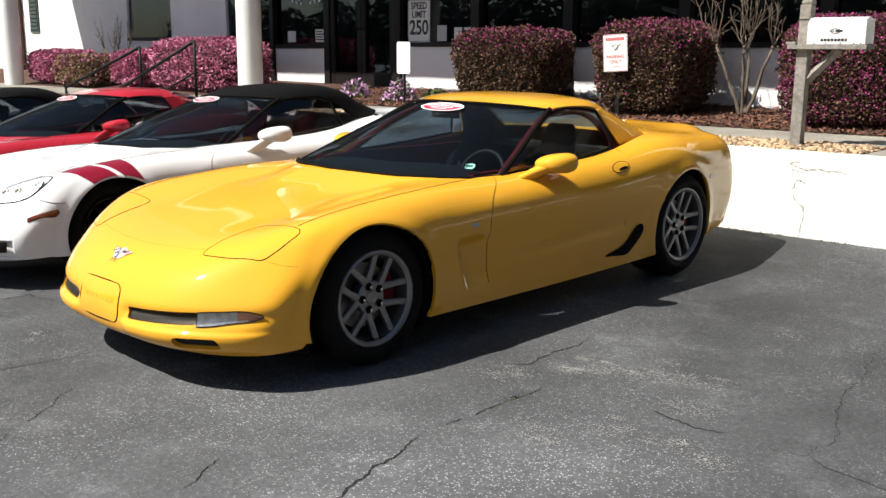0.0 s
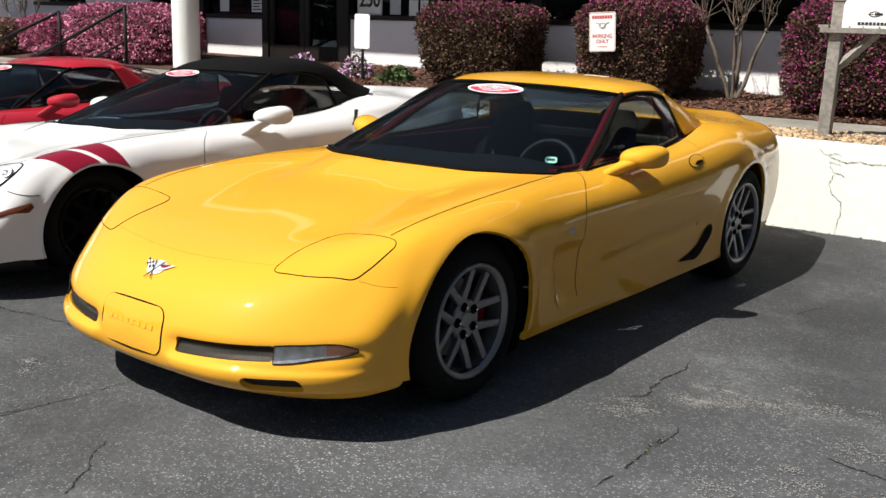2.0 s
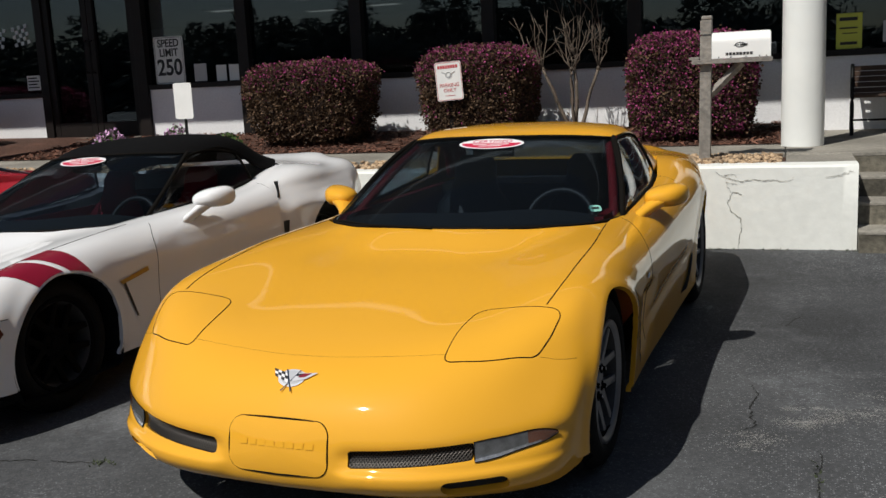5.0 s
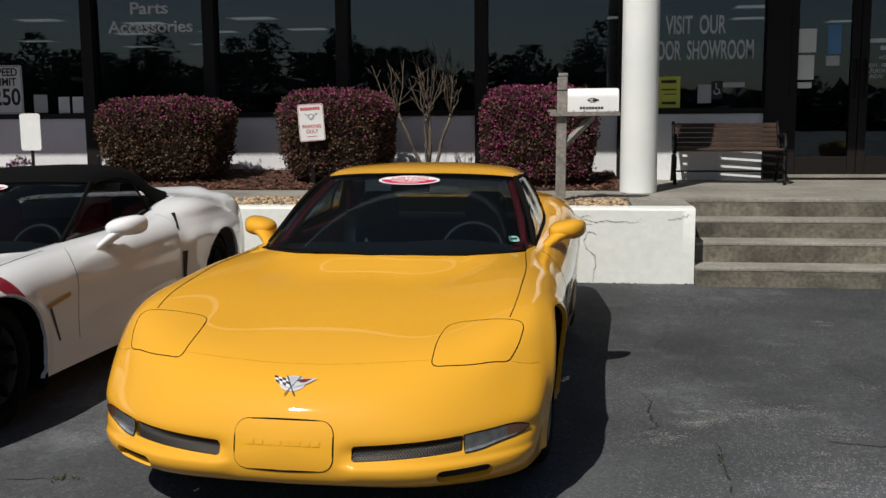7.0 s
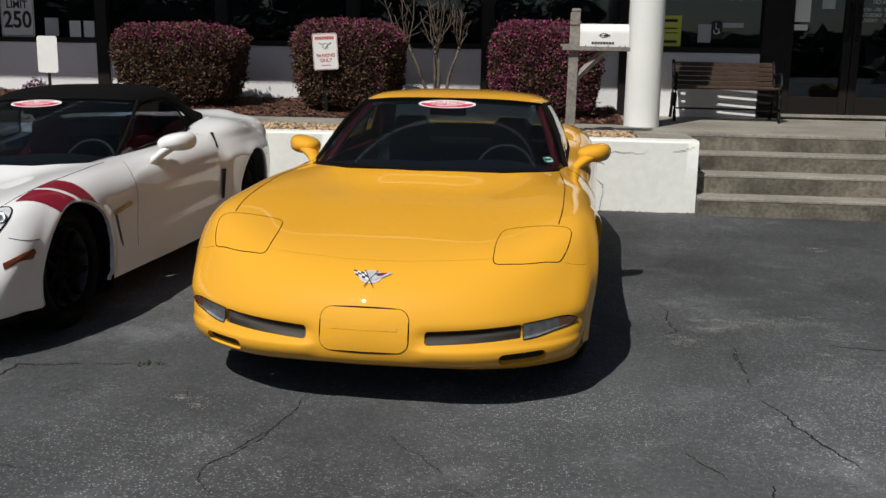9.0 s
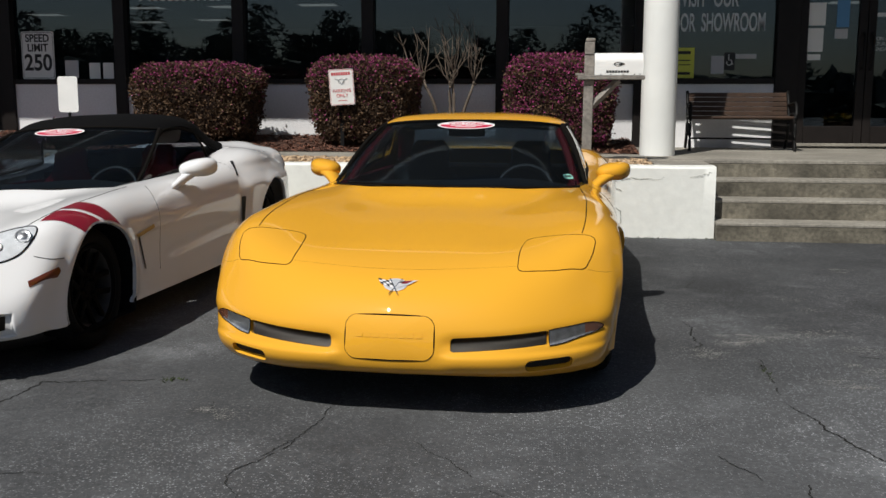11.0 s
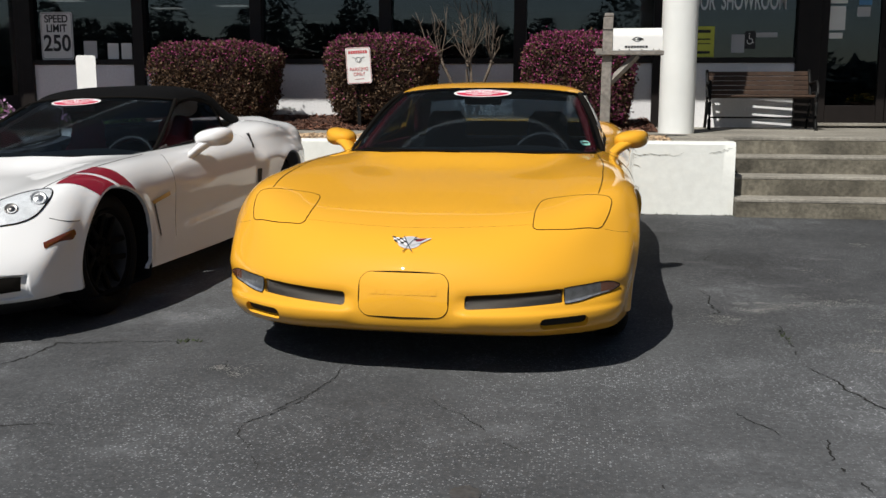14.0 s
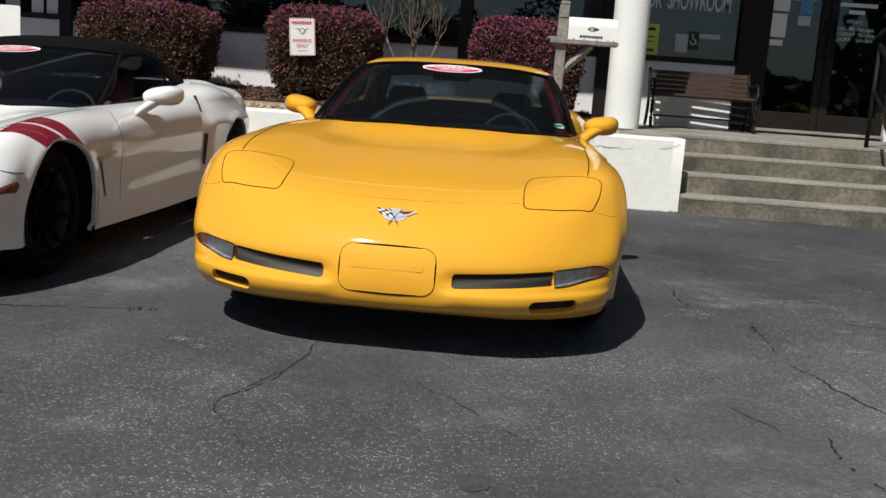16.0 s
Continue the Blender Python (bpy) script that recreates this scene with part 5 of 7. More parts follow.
def mirror_housing(name, side, paint, parent, at, foot=(1, 1, 1), size=1.0):
    """A rounded door mirror swept up from a stalk on the door."""
    bm = bmesh.new()
    bmesh.ops.create_uvsphere(bm, u_segments=32, v_segments=20, radius=1.0)
    for v in bm.verts:
        x, y, z = v.co
        y = y * 0.45 if y > 0 else y
        x, z = math.copysign(abs(x) ** 0.78, x), math.copysign(abs(z) ** 0.8, z)
        v.co = Vector(((x * 0.093 + 0.01 * y) * side, y * 0.115 + 0.02 * x, z * (0.050 + 0.006 * x) - 0.006 * (1 - x))) * size
    ob = part(name, bm, paint, parent, smooth=True)
    ob.matrix_basis = pose(at[0] * side, at[1], at[2], 0, 0, 0)
    stalk = bmesh.new()
    rows = []
    for p, w, h in (((-0.010, -0.020, -0.012), 0.085, 0.040), ((-0.055, -0.075, -0.040), 0.066, 0.038), ((-0.090, -0.130, -0.068), 0.056, 0.035), ((-0.125, -0.190, -0.104), 0.062, 0.036)):
        p = tuple(u * k for u, k in zip(p, foot))
        rows.append([stalk.verts.new(((p[0] - 0.35 * w * math.cos(k)) * side, p[1] + w * math.cos(k), p[2] + h * math.sin(k))) for k in np.linspace(0, math.tau, 14, endpoint=False)])
    for a, b in zip(rows, rows[1:]):
        for k in range(14):
            stalk.faces.new((a[k], a[(k + 1) % 14], b[(k + 1) % 14], b[k]))
    part("mirror_stalk", stalk, paint, ob, smooth=True)
    return ob


def wire_mesh(tree, parent, sgn):
    """A diamond steel mesh panel set into a bumper opening."""
    bm = bmesh.new()
    x0, x1 = 0.236, 0.610

    def at(u, v):
        x = x0 + (x1 - x0) * u
        z = grille_z(x) + 0.0275 * (2 * v - 1)
        hit = tree.ray_cast(Vector((x * sgn, -3, z)), Vector((0, 1, 0)))
        y = hit[0].y if hit[0] else -0.85
        return Vector((x * sgn, y + 0.010, z))

    n = 34
    for k in range(-4, n):
        for way in (1, -1):
            pts = []
            for v in np.linspace(0, 1, 5):
                u = (k + (v if way > 0 else 1 - v) * 4.2) / n
                if 0 <= u <= 1:
                    pts.append(at(u, v))
            if len(pts) > 1:
                tube_bm(pts, 0.0017, 4, bm)
    return part("grille_mesh", bm, M["mesh_wire"], parent, "steel wire mesh grille")


def roof_parts(car, kind, top, paint, pane):
    """Windscreen, pillars, roof and windows."""
    base = [(0, 0.45, 0.808), (0.29, 0.478, 0.806), (0.50, 0.585, 0.799), (0.645, 0.765, 0.787), (0.712, 1.00, 0.781)]
    if kind == "c6":
        base = [(x, y, z - 0.012) for x, y, z in base]
    head = [(0, 1.395, 1.129), (0.22, 1.415, 1.127), (0.39, 1.475, 1.118), (0.49, 1.54, 1.107), (0.548, 1.60, 1.097)]
    mid = [((a[0] + b[0]) / 2 + 0.012 * i / 4, (a[1] + b[1]) / 2, (a[2] + b[2]) / 2 + 0.007) for i, (a, b) in enumerate(zip(base, head))]
    q = net([base, mid, head], 8, 10)
    both = np.concatenate([q[:, :0:-1] * (-1, 1, 1), q], axis=1)
    glass = surface("windscreen", both, M["car_glass"], car, "tinted curved windscreen", thick=0.004)
    glass.visible_shadow = False
    # black band round the glass
    rim = [*both[0], *both[:, -1][1:], *both[-1][::-1][1:], *both[:, 0][::-1][1:-1]]
    part("windscreen_seal", tube_bm(rim[::2], 0.008, 6, closed=True), M["gap"], car, smooth=True)
    for sgn in (1, -1):
        pil = [(0.716 * sgn, 1.00, 0.782), (0.666 * sgn, 1.24, 0.920), (0.606 * sgn, 1.46, 1.040), (0.556 * sgn, 1.605, 1.100)]
        part("pillar", tube_bm(spline(pil, 14), 0.013, 8), M["gap"], car, smooth=True)
    if top == "hard":
        rows = [head,
                [(0, 1.56, 1.160), (0.24, 1.57, 1.157), (0.40, 1.60, 1.146), (0.51, 1.64, 1.128), (0.566, 1.68, 1.108)],
                [(0, 1.80, 1.173), (0.25, 1.80, 1.169), (0.41, 1.81, 1.156), (0.52, 1.82, 1.136), (0.578, 1.83, 1.110)],
                [(0, 2.08, 1.160), (0.25, 2.08, 1.156), (0.41, 2.07, 1.142), (0.515, 2.06, 1.122), (0.578, 2.03, 1.085)],
                [(0, 2.20, 1.140), (0.25, 2.20, 1.136), (0.40, 2.20, 1.118), (0.50, 2.20, 1.085), (0.575, 2.16, 1.020)]]
        r = net(rows, 8, 8)
        surface("roof", np.concatenate([r[:, :0:-1] * (-1, 1, 1), r], axis=1), paint, car, thick=0.012)
        # sail panels beside the rear window
        for sgn in (1, -1):
            outer = [(0.582 * sgn, 2.02, 1.085), (0.622 * sgn, 2.10, 0.975), (0.668 * sgn, 2.17, 0.866), ]
            inner = [(0.50 * sgn, 2.19, 1.080), (0.55 * sgn, 2.36, 0.995), (0.60 * sgn, 2.54, 0.902)]
            midl = [(a[0] * 0.5 + b[0] * 0.5 + k * 0.018 * sgn, a[1] * 0.5 + b[1] * 0.5, a[2] * 0.5 + b[2] * 0.5 + k * 0.012) for a, b, k in zip(outer, inner, (0.4, 1, 1))]
            surface("sail_panel", net([outer, midl, inner], 8, 8), paint, car, thick=0.012)
        rg = net([[(0, 2.20, 1.135), (0.3, 2.20, 1.128), (0.49, 2.20, 1.085)],
                  [(0, 2.38, 1.04), (0.32, 2.37, 1.035), (0.54, 2.36, 0.995)],
                  [(0, 2.56, 0.915), (0.34, 2.56, 0.913), (0.59, 2.54, 0.905)]], 8, 8)
        g = surface("rear_window", np.concatenate([rg[:, :0:-1] * (-1, 1, 1), rg], axis=1), M["rear_glass"], car, thick=0.004)
        g.visible_shadow = False
        rear_low, rear_top = (0.672, 2.13, 0.862), (0.588, 2.005, 1.075)
    elif top == "soft":
        rows = [head,
                [(0, 1.60, 1.182), (0.25, 1.61, 1.178), (0.42, 1.63, 1.160), (0.52, 1.66, 1.132), (0.57, 1.70, 1.104)],
                [(0, 1.95, 1.208), (0.26, 1.95, 1.204), (0.43, 1.95, 1.186), (0.54, 1.95, 1.150), (0.59, 1.95, 1.100)],
                [(0, 2.25, 1.175), (0.27, 2.25, 1.171), (0.44, 2.24, 1.153), (0.55, 2.22, 1.105), (0.615, 2.15, 1.02)],
                [(0, 2.48, 1.08), (0.27, 2.48, 1.078), (0.46, 2.46, 1.06), (0.58, 2.42, 1.01), (0.66, 2.30, 0.93)],
                [(0, 2.66, 0.985), (0.28, 2.66, 0.985), (0.48, 2.64, 0.982), (0.60, 2.60, 0.970), (0.675, 2.46, 0.930)]]
        r = net(rows, 8, 8)
        surface("soft_top", np.concatenate([r[:, :0:-1] * (-1, 1, 1), r], axis=1), M["soft_top"], car, "folded-up black canvas soft top", thick=0.012)
        rear_low, rear_top = (0.69, 2.18, 0.868), (0.605, 2.05, 1.06)
    else:
        rows = [head,
                [(0, 1.60, 1.176), (0.25, 1.61, 1.172), (0.42, 1.63, 1.156), (0.52, 1.66, 1.130), (0.57, 1.70, 1.106)],
                [(0, 1.92, 1.190), (0.26, 1.92, 1.186), (0.43, 1.92, 1.170), (0.54, 1.92, 1.140), (0.59, 1.92, 1.104)],
                [(0, 2.12, 1.178), (0.26, 2.12, 1.174), (0.43, 2.12, 1.158), (0.545, 2.12, 1.126), (0.60, 2.11, 1.085)]]
        r = net(rows, 8, 8)
        surface("roof", np.concatenate([r[:, :0:-1] * (-1, 1, 1), r], axis=1), paint, car, thick=0.012)
        rg = net([[(0, 2.12, 1.174), (0.3, 2.12, 1.168), (0.54, 2.14, 1.118)],
                  [(0, 2.55, 1.08), (0.32, 2.55, 1.07), (0.58, 2.52, 1.00)],
                  [(0, 3.05, 0.95), (0.34, 3.05, 0.94), (0.60, 3.0, 0.915)]], 8, 8)
        surface("rear_hatch_glass", np.concatenate([rg[:, :0:-1] * (-1, 1, 1), rg], axis=1), pane, car, thick=0.004)
        for sgn in (1, -1):
            fr = [(0.598 * sgn, 1.98, 1.10), (0.655 * sgn, 2.05, 0.97), (0.70 * sgn, 2.13, 0.865)]
            bk = [(0.585 * sgn, 2.13, 1.10), (0.645 * sgn, 2.26, 0.99), (0.70 * sgn, 2.42, 0.885)]
            surface("rear_pillar", net([fr, bk], 8, 4), paint, car, thick=0.015)
            lo = [(0.64 * sgn, 2.30, 0.985), (0.64 * sgn, 2.6, 0.955), (0.60 * sgn, 3.0, 0.915)]
            lo2 = [(0.70 * sgn, 2.42, 0.885), (0.68 * sgn, 2.65, 0.90), (0.62 * sgn, 3.0, 0.91)]
            surface("quarter_panel", net([lo, lo2], 8, 4), paint, car, thick=0.01)
        rear_low, rear_top = (0.70, 2.13, 0.865), (0.605, 1.99, 1.075)
    for sgn in (1, -1):
        low = [(0.716, 1.03, 0.788), (0.718, 1.25, 0.800), (0.716, 1.52, 0.814), (0.712, 1.80, 0.834), (rear_low[0] + 0.01, rear_low[1] - 0.06, rear_low[2])]
        up = [(0.708, 1.05, 0.802), (0.650, 1.31, 0.952), (0.570, 1.61, 1.086), (0.585, 1.84, 1.098), rear_top]
        m = [((a[0] + b[0]) / 2 + 0.012, (a[1] + b[1]) / 2, (a[2] + b[2]) / 2) for a, b in zip(low, up)]
        s = net([low, m, up], 8, 6) * (sgn, 1, 1)
        surface("side_window", s, pane, car, thick=0.004)
        edge = [*s[0], *s[:, -1][1:], *s[-1][::-1][1:], *s[:, 0][::-1][1:-1]]
        part("window_seal", tube_bm(edge[::2], 0.008, 6, closed=True), M["gap"], car, smooth=True)


def seat(car, x, leather):
    s = part("seat", box_bm((-0.24, -0.25, -0.08), (0.24, 0.25, 0.08), 0.05), leather, car, smooth=True)
    s.matrix_basis = pose(x * 0.94, 1.55, 0.355)
    bm = bmesh.new()
    rows = []
    for z, w, t, y in ((0.0, 0.23, 0.07, 0.26), (0.18, 0.25, 0.08, 0.31), (0.36, 0.22, 0.07, 0.37), (0.44, 0.15, 0.055, 0.40), (0.50, 0.13, 0.05, 0.42), (0.58, 0.13, 0.05, 0.44), (0.63, 0.09, 0.03, 0.45)):
        rows.append([bm.verts.new((w * math.cos(k) * (1 if abs(math.cos(k)) > 0.9 else 1.05), y + t * math.sin(k), z)) for k in np.linspace(0, math.tau, 20, endpoint=False)])
    for a, b in zip(rows, rows[1:]):
        for k in range(20):
            bm.faces.new((a[k], a[(k + 1) % 20], b[(k + 1) % 20], b[k]))
    bm.faces.new(rows[-1])
    part("backrest", bm, leather, s, smooth=True)


def oval_sticker(car, at, tilt, turn):
    """The oval red and white windscreen sticker."""
    m = pose(*at, tilt, 0, turn)
    el = [(0.172 * math.cos(a), 0.057 * math.sin(a)) for a in np.linspace(0, math.tau, 40, endpoint=False)]
    s = part("windscreen_sticker", plate_bm(el, 0.0015, m), M["sticker_white"], car, "oval red and white certified sticker")
    low = [(0.156 * math.cos(a), 0.049 * math.sin(a)) for a in np.linspace(math.pi - 0.10, math.tau + 0.10, 24)]
    part("red_field", plate_bm([(x, z) for x, z in low], 0.001, m @ pose(0, -0.001, 0)), M["sticker_red"], s)
    text_part("CERTIFIED", 0.046, m @ pose(0, -0.001, 0.023) @ UPRIGHT, M["sticker_red"], s, depth=0.0005, stretch=1.0)
    for x0, x1, z in ((-0.095, -0.02, -0.010), (-0.005, 0.095, -0.010), (-0.06, 0.06, -0.029)):
        part("print_bar", plate_bm([(x0, z - 0.0035), (x1, z - 0.0035), (x1, z + 0.0035), (x0, z + 0.0035)], 0.001, m @ pose(0, -0.0022, 0)), M["sticker_white"], s)


def sports_car(name, label, kind, top, paint, at, lean=0.0, leather=None, dark_wheels=False, fine=True, trim_red=False, cabin_seats=None, pane=None, turn=0.0):
    car = thing(name, label, "car", at, "parked sports cars")
    car.matrix_basis = pose(*at, 0, lean, turn)
    deck = 0.022 if top == "soft" else 0.0
    P = car_shell(kind, True, deck)
    tree = tree_of(car_shell(kind, False, deck))
    k = lambda j: j * SV
    c = lambda j: j * SU
    shell_piece("front_bumper", P, [(0, k(7), 0, c(5))], paint, car, kind=kind)
    shell_piece("bonnet", P, [(0, k(3), c(5), c(9))], paint, car, "long smooth bonnet")
    for sgn in (1, -1):
        shell_piece("fender", P, [(k(3), k(7), c(5), c(9))], paint, car, both=sgn, kind=kind)
        shell_piece("door", P, [(k(3), k(7), c(9), c(11))], paint, car, both=sgn)
    shell_piece("rear_body", P, [(k(3), k(7), c(11), c(16)), (0, k(3), c(12), c(16))], paint, car)
    # joints
    for sgn in (1, -1):
        row = [Vector(v) * 1.0 for v in P[k(3), c(6) + 1:c(9) + 1] if kind != "c5" or v[1] > -0.36]
        part("panel_gap", tube_bm([(v.x * sgn, v.y, v.z - 0.001) for v in row[::2]], 0.003, 6), M["gap"], car, smooth=True)
        front = [(0.940, 0.783), (0.838, 0.735), (0.766, 0.678), (0.732, 0.56), (0.742, 0.42), (0.765, 0.27)] if kind == "c5" else [(0.868, 0.773), (0.76, 0.698), (0.735, 0.612), (0.725, 0.50), (0.74, 0.30)]
        seam(tree, front, (-sgn, 0, 0), car, 0.0020, "yz", 0.9 * sgn, False, 30, -0.0005)
        row = [Vector(v) for v in P[k(3) + 2:k(7), c(11)]]
        part("panel_gap", tube_bm([(v.x * sgn - 0.0015 * sgn, v.y, v.z) for v in row[::2]], 0.0012, 6), M["gap"], car, smooth=True)
    if kind != "c5":
        row = [Vector(v) for v in P[:k(3) - 4, c(5)]]
        row = [Vector((-v.x, v.y, v.z)) for v in row[:0:-1]] + row
        part("panel_gap", tube_bm([(v.x, v.y, v.z - 0.0012) for v in row[::3]], 0.0010, 6), M["gap"], car, smooth=True)
    # dark tub: floor, wheel housings, bulkhead
    tub = bmesh.new()
    side_x = 0.845 if kind == "c5" else 0.900
    add_box(tub, (-0.76, 0.40, 0.15), (0.76, 2.25, 0.20))
    add_box(tub, (-0.56, -0.58, 0.17), (0.56, 0.55, 0.50))
    add_box(tub, (-0.56, 2.25, 0.20), (0.56, 3.3, 0.62))
    for cy, cz, r in ARCHES[kind]:
        out_x = side_x if cy < 1 else side_x - 0.07
        for sgn in (1, -1):
            lathe_bm([(0.55 * sgn, 0.05), (0.55 * sgn, r + 0.004), (0.75 * sgn, r + 0.004), (out_x * sgn, r + 0.010)], 40, m=Matrix.Translation((0, cy, cz)), bm=tub)
    for v in tub.verts:
        v.co.z = max(v.co.z, 0.13)
    part("underbody", tub, M["under"], car)
    dam = [(x * 0.90, y + 0.24, 0) for x, y in ((0, -0.86), (0.3, -0.84), (0.55, -0.79), (0.72, -0.66), (0.83, -0.52), (0.86, -0.40))]
    dam = spline(dam, 16)
    dam = np.concatenate([dam[:0:-1] * (-1, 1, 1), dam])
    surface("air_dam", [[(x, y, z) for x, y, _ in dam] for z in (0.11, 0.20)], M["trim"], car, thick=0.012)
    # wheels
    fr, rr = ((0.322, 0.262, 0.216), (0.332, 0.290, 0.229))
    for y, (tr, tw, rm), xo in ((0.0 if kind == "c5" else 0.03, fr, 0.722), (2.632 if kind == "c5" else 2.654, rr, 0.712)):
        for sgn in (1, -1):
            wheel(car, xo * sgn, y, tr, sgn, tr, tw, rm, dark_wheels)
    before = set(car.children)
    roof_parts(car, kind, top, paint, pane or M["side_glass"])
    if kind == "c6":
        # narrower cabin than the older car, with broad sills beside the glass
        for ob in set(car.children) - before:
            for v in ob.data.vertices:
                v.co.x *= 0.905 + 0.055 * min(1, max(0, (v.co.z - 0.78) / 0.32))
                if top == "soft" and v.co.y > 2.3:
                    v.co.y = 2.3 + (v.co.y - 2.3) * 0.85
        for sgn in (1, -1):
            edge = [Vector(v) for v in P[k(3), c(9) - 2:c(12) + 1:3]]
            rows = [[(v.x * f * sgn, v.y, v.z + dz) for v in edge] for f, dz in ((1.0, -0.002), (0.955, 0.004), (0.90, 0.003), (0.84, -0.02))]
            surface("door_sill", rows, paint, car)
    # cabin
    leather = leather or M["leather"]
    for x in (0.36, -0.36):
        seat(car, x, cabin_seats or leather)
    dash = net([[(-0.66, 0.82, 0.785), (-0.35, 0.56, 0.790), (0, 0.50, 0.795), (0.35, 0.56, 0.790), (0.66, 0.82, 0.785)],
                [(-0.66, 1.0, 0.785), (-0.35, 0.90, 0.815), (0, 0.88, 0.82), (0.35, 0.90, 0.83), (0.66, 1.0, 0.785)],
                [(-0.66, 1.05, 0.78), (-0.35, 1.06, 0.77), (0, 1.06, 0.77), (0.35, 1.06, 0.80), (0.66, 1.05, 0.78)],
                [(-0.66, 1.06, 0.50), (-0.35, 1.07, 0.5), (0, 1.07, 0.5), (0.35, 1.07, 0.5), (0.66, 1.06, 0.50)]], 6, 5)
    surface("dashboard", dash - (0, 0, 0.012), M["dash"], car, thick=0.01)
    lining = 0.64 if kind == "c5" else 0.575
    for sgn in (1, -1):
        part("door_lining", box_bm((lining * sgn - 0.02, 0.85, 0.2), (lining * sgn + 0.02, 2.2, 0.80 if kind == "c5" else 0.76)), leather if trim_red else M["dash"], car, "door and side trim of the cabin")
    cabin = bmesh.new()
    add_box(cabin, (-0.66, 2.14, 0.2), (0.66, 2.18, 0.80))
    add_box(cabin, (-0.64, 2.16, 0.78), (0.64, 2.56, 0.80))
    add_box(cabin, (-0.10, 1.0, 0.2), (0.10, 2.15, 0.52), 0.02)
    part("bulkhead", cabin, M["dash"], car, "black bulkhead and tunnel")
    liner = net([[(-0.50, 1.50, 1.085), (-0.25, 1.45, 1.105), (0, 1.44, 1.108), (0.25, 1.45, 1.105), (0.50, 1.50, 1.085)],
                 [(-0.53, 1.82, 1.105), (-0.25, 1.82, 1.140), (0, 1.82, 1.145), (0.25, 1.82, 1.140), (0.53, 1.82, 1.105)],
                 [(-0.51, 2.14, 1.060), (-0.25, 2.14, 1.105), (0, 2.14, 1.110), (0.25, 2.14, 1.105), (0.51, 2.14, 1.060)]], 5, 5)
    surface("headliner", liner, M["leather"], car, "black headliner under the roof", thick=0.006)
    if kind == "c5":
        bar = [(0.50 * u, 2.185, 1.075 + 0.02 * (1 - u * u)) for u in np.linspace(-1, 1, 9)]
        part("rear_header_trim", tube_bm(bar, 0.030, 8), M["leather"], car, smooth=True)
    if trim_red and kind == "c5":
        for sgn in (1, -1):
            inner = [(0.668 * sgn, 1.04, 0.765), (0.618 * sgn, 1.27, 0.898), (0.562 * sgn, 1.49, 1.018), (0.522 * sgn, 1.64, 1.078)]
            part("pillar_trim", tube_bm(spline(inner, 14), 0.022, 8), leather, car, "red inner pillar trim", smooth=True)
            rail = [(0.535 * sgn, 1.63, 1.080), (0.548 * sgn, 1.82, 1.088), (0.535 * sgn, 1.98, 1.062), (0.560 * sgn, 2.14, 0.950), (0.580 * sgn, 2.20, 0.850)]
            quarter = [[(0.530 * sgn, 1.99, 1.050), (0.480 * sgn, 2.16, 1.050)], [(0.565 * sgn, 2.11, 0.945), (0.520 * sgn, 2.32, 0.960)], [(0.600 * sgn, 2.19, 0.830), (0.565 * sgn, 2.46, 0.860)]]
            surface("quarter_trim", net(quarter, 6, 6), leather, car, "red inner quarter trim", thick=0.006)
            part("rail_trim", tube_bm(spline(rail, 16), 0.030, 8), leather, car, "red roof rail trim", smooth=True)
    rim = [(0.36 + 0.168 * math.cos(a), 1.23 + 0.07 * math.sin(a), 0.715 + 0.150 * math.sin(a)) for a in np.linspace(0, math.tau, 28, endpoint=False)]
    sw = part("steering_wheel", tube_bm(rim, 0.015, 8, closed=True), M["leather"], car, smooth=True)
    sp = bmesh.new()
    for a in (0.2, math.pi - 0.2, -math.pi / 2):
        tube_bm([(0.36, 1.23, 0.715), (0.36 + 0.16 * math.cos(a), 1.23 + 0.066 * math.sin(a), 0.715 + 0.14 * math.sin(a))], 0.016, 6, sp)
    part("wheel_spokes", sp, M["dash"], sw)
    part("rear_view_mirror", box_bm((-0.11, 1.30, 1.035), (0.11, 1.325, 1.09), 0.01), M["trim"], car)
    for sgn in (1, -1):
        mirror_housing("door_mirror", sgn, paint, car, (0.872, 1.300, 0.846), (1, 1, 1), 1.08) if kind == "c5" else mirror_housing("door_mirror", sgn, paint, car, (0.935, 1.285, 0.862), (0.95, 0.80, 1.20), 1.15)
        if fine:
            if kind == "c5":
                el = [(1.902 + 0.080 * math.cos(a), 0.766 + 0.026 * math.sin(a) + 0.010 * math.cos(a)) for a in np.linspace(0, math.tau, 28, endpoint=False)]
                handle = decal("door_handle", tree, el, (-sgn, 0, 0), 0.003, paint, car, "flush oval door handle", 4, "yz", 0.9 * sgn)
                ring = [lay(tree, (0.9 * sgn, a, b), (-sgn, 0, 0), 0.002) for a, b in el]
                part("handle_gap", tube_bm(ring, 0.0022, 6, closed=True), M["gap"], handle, smooth=True)
                # finger hollow drawn as a flat black patch for its shade
                el = [(1.918 + 0.046 * math.cos(a), 0.757 + 0.008 * math.sin(a) + 0.006 * math.cos(a)) for a in np.linspace(0, math.tau, 18, endpoint=False)]
                decal("handle_recess", tree, el, (-sgn, 0, 0), 0.0045, M["gap"], handle, "flat black patch for the shade in the finger recess", 3, "yz", 0.9 * sgn)
            mk = [(2.965 + 0.030 * math.cos(a), 0.618 + 0.014 * math.sin(a)) for a in np.linspace(0, math.tau, 18, endpoint=False)]
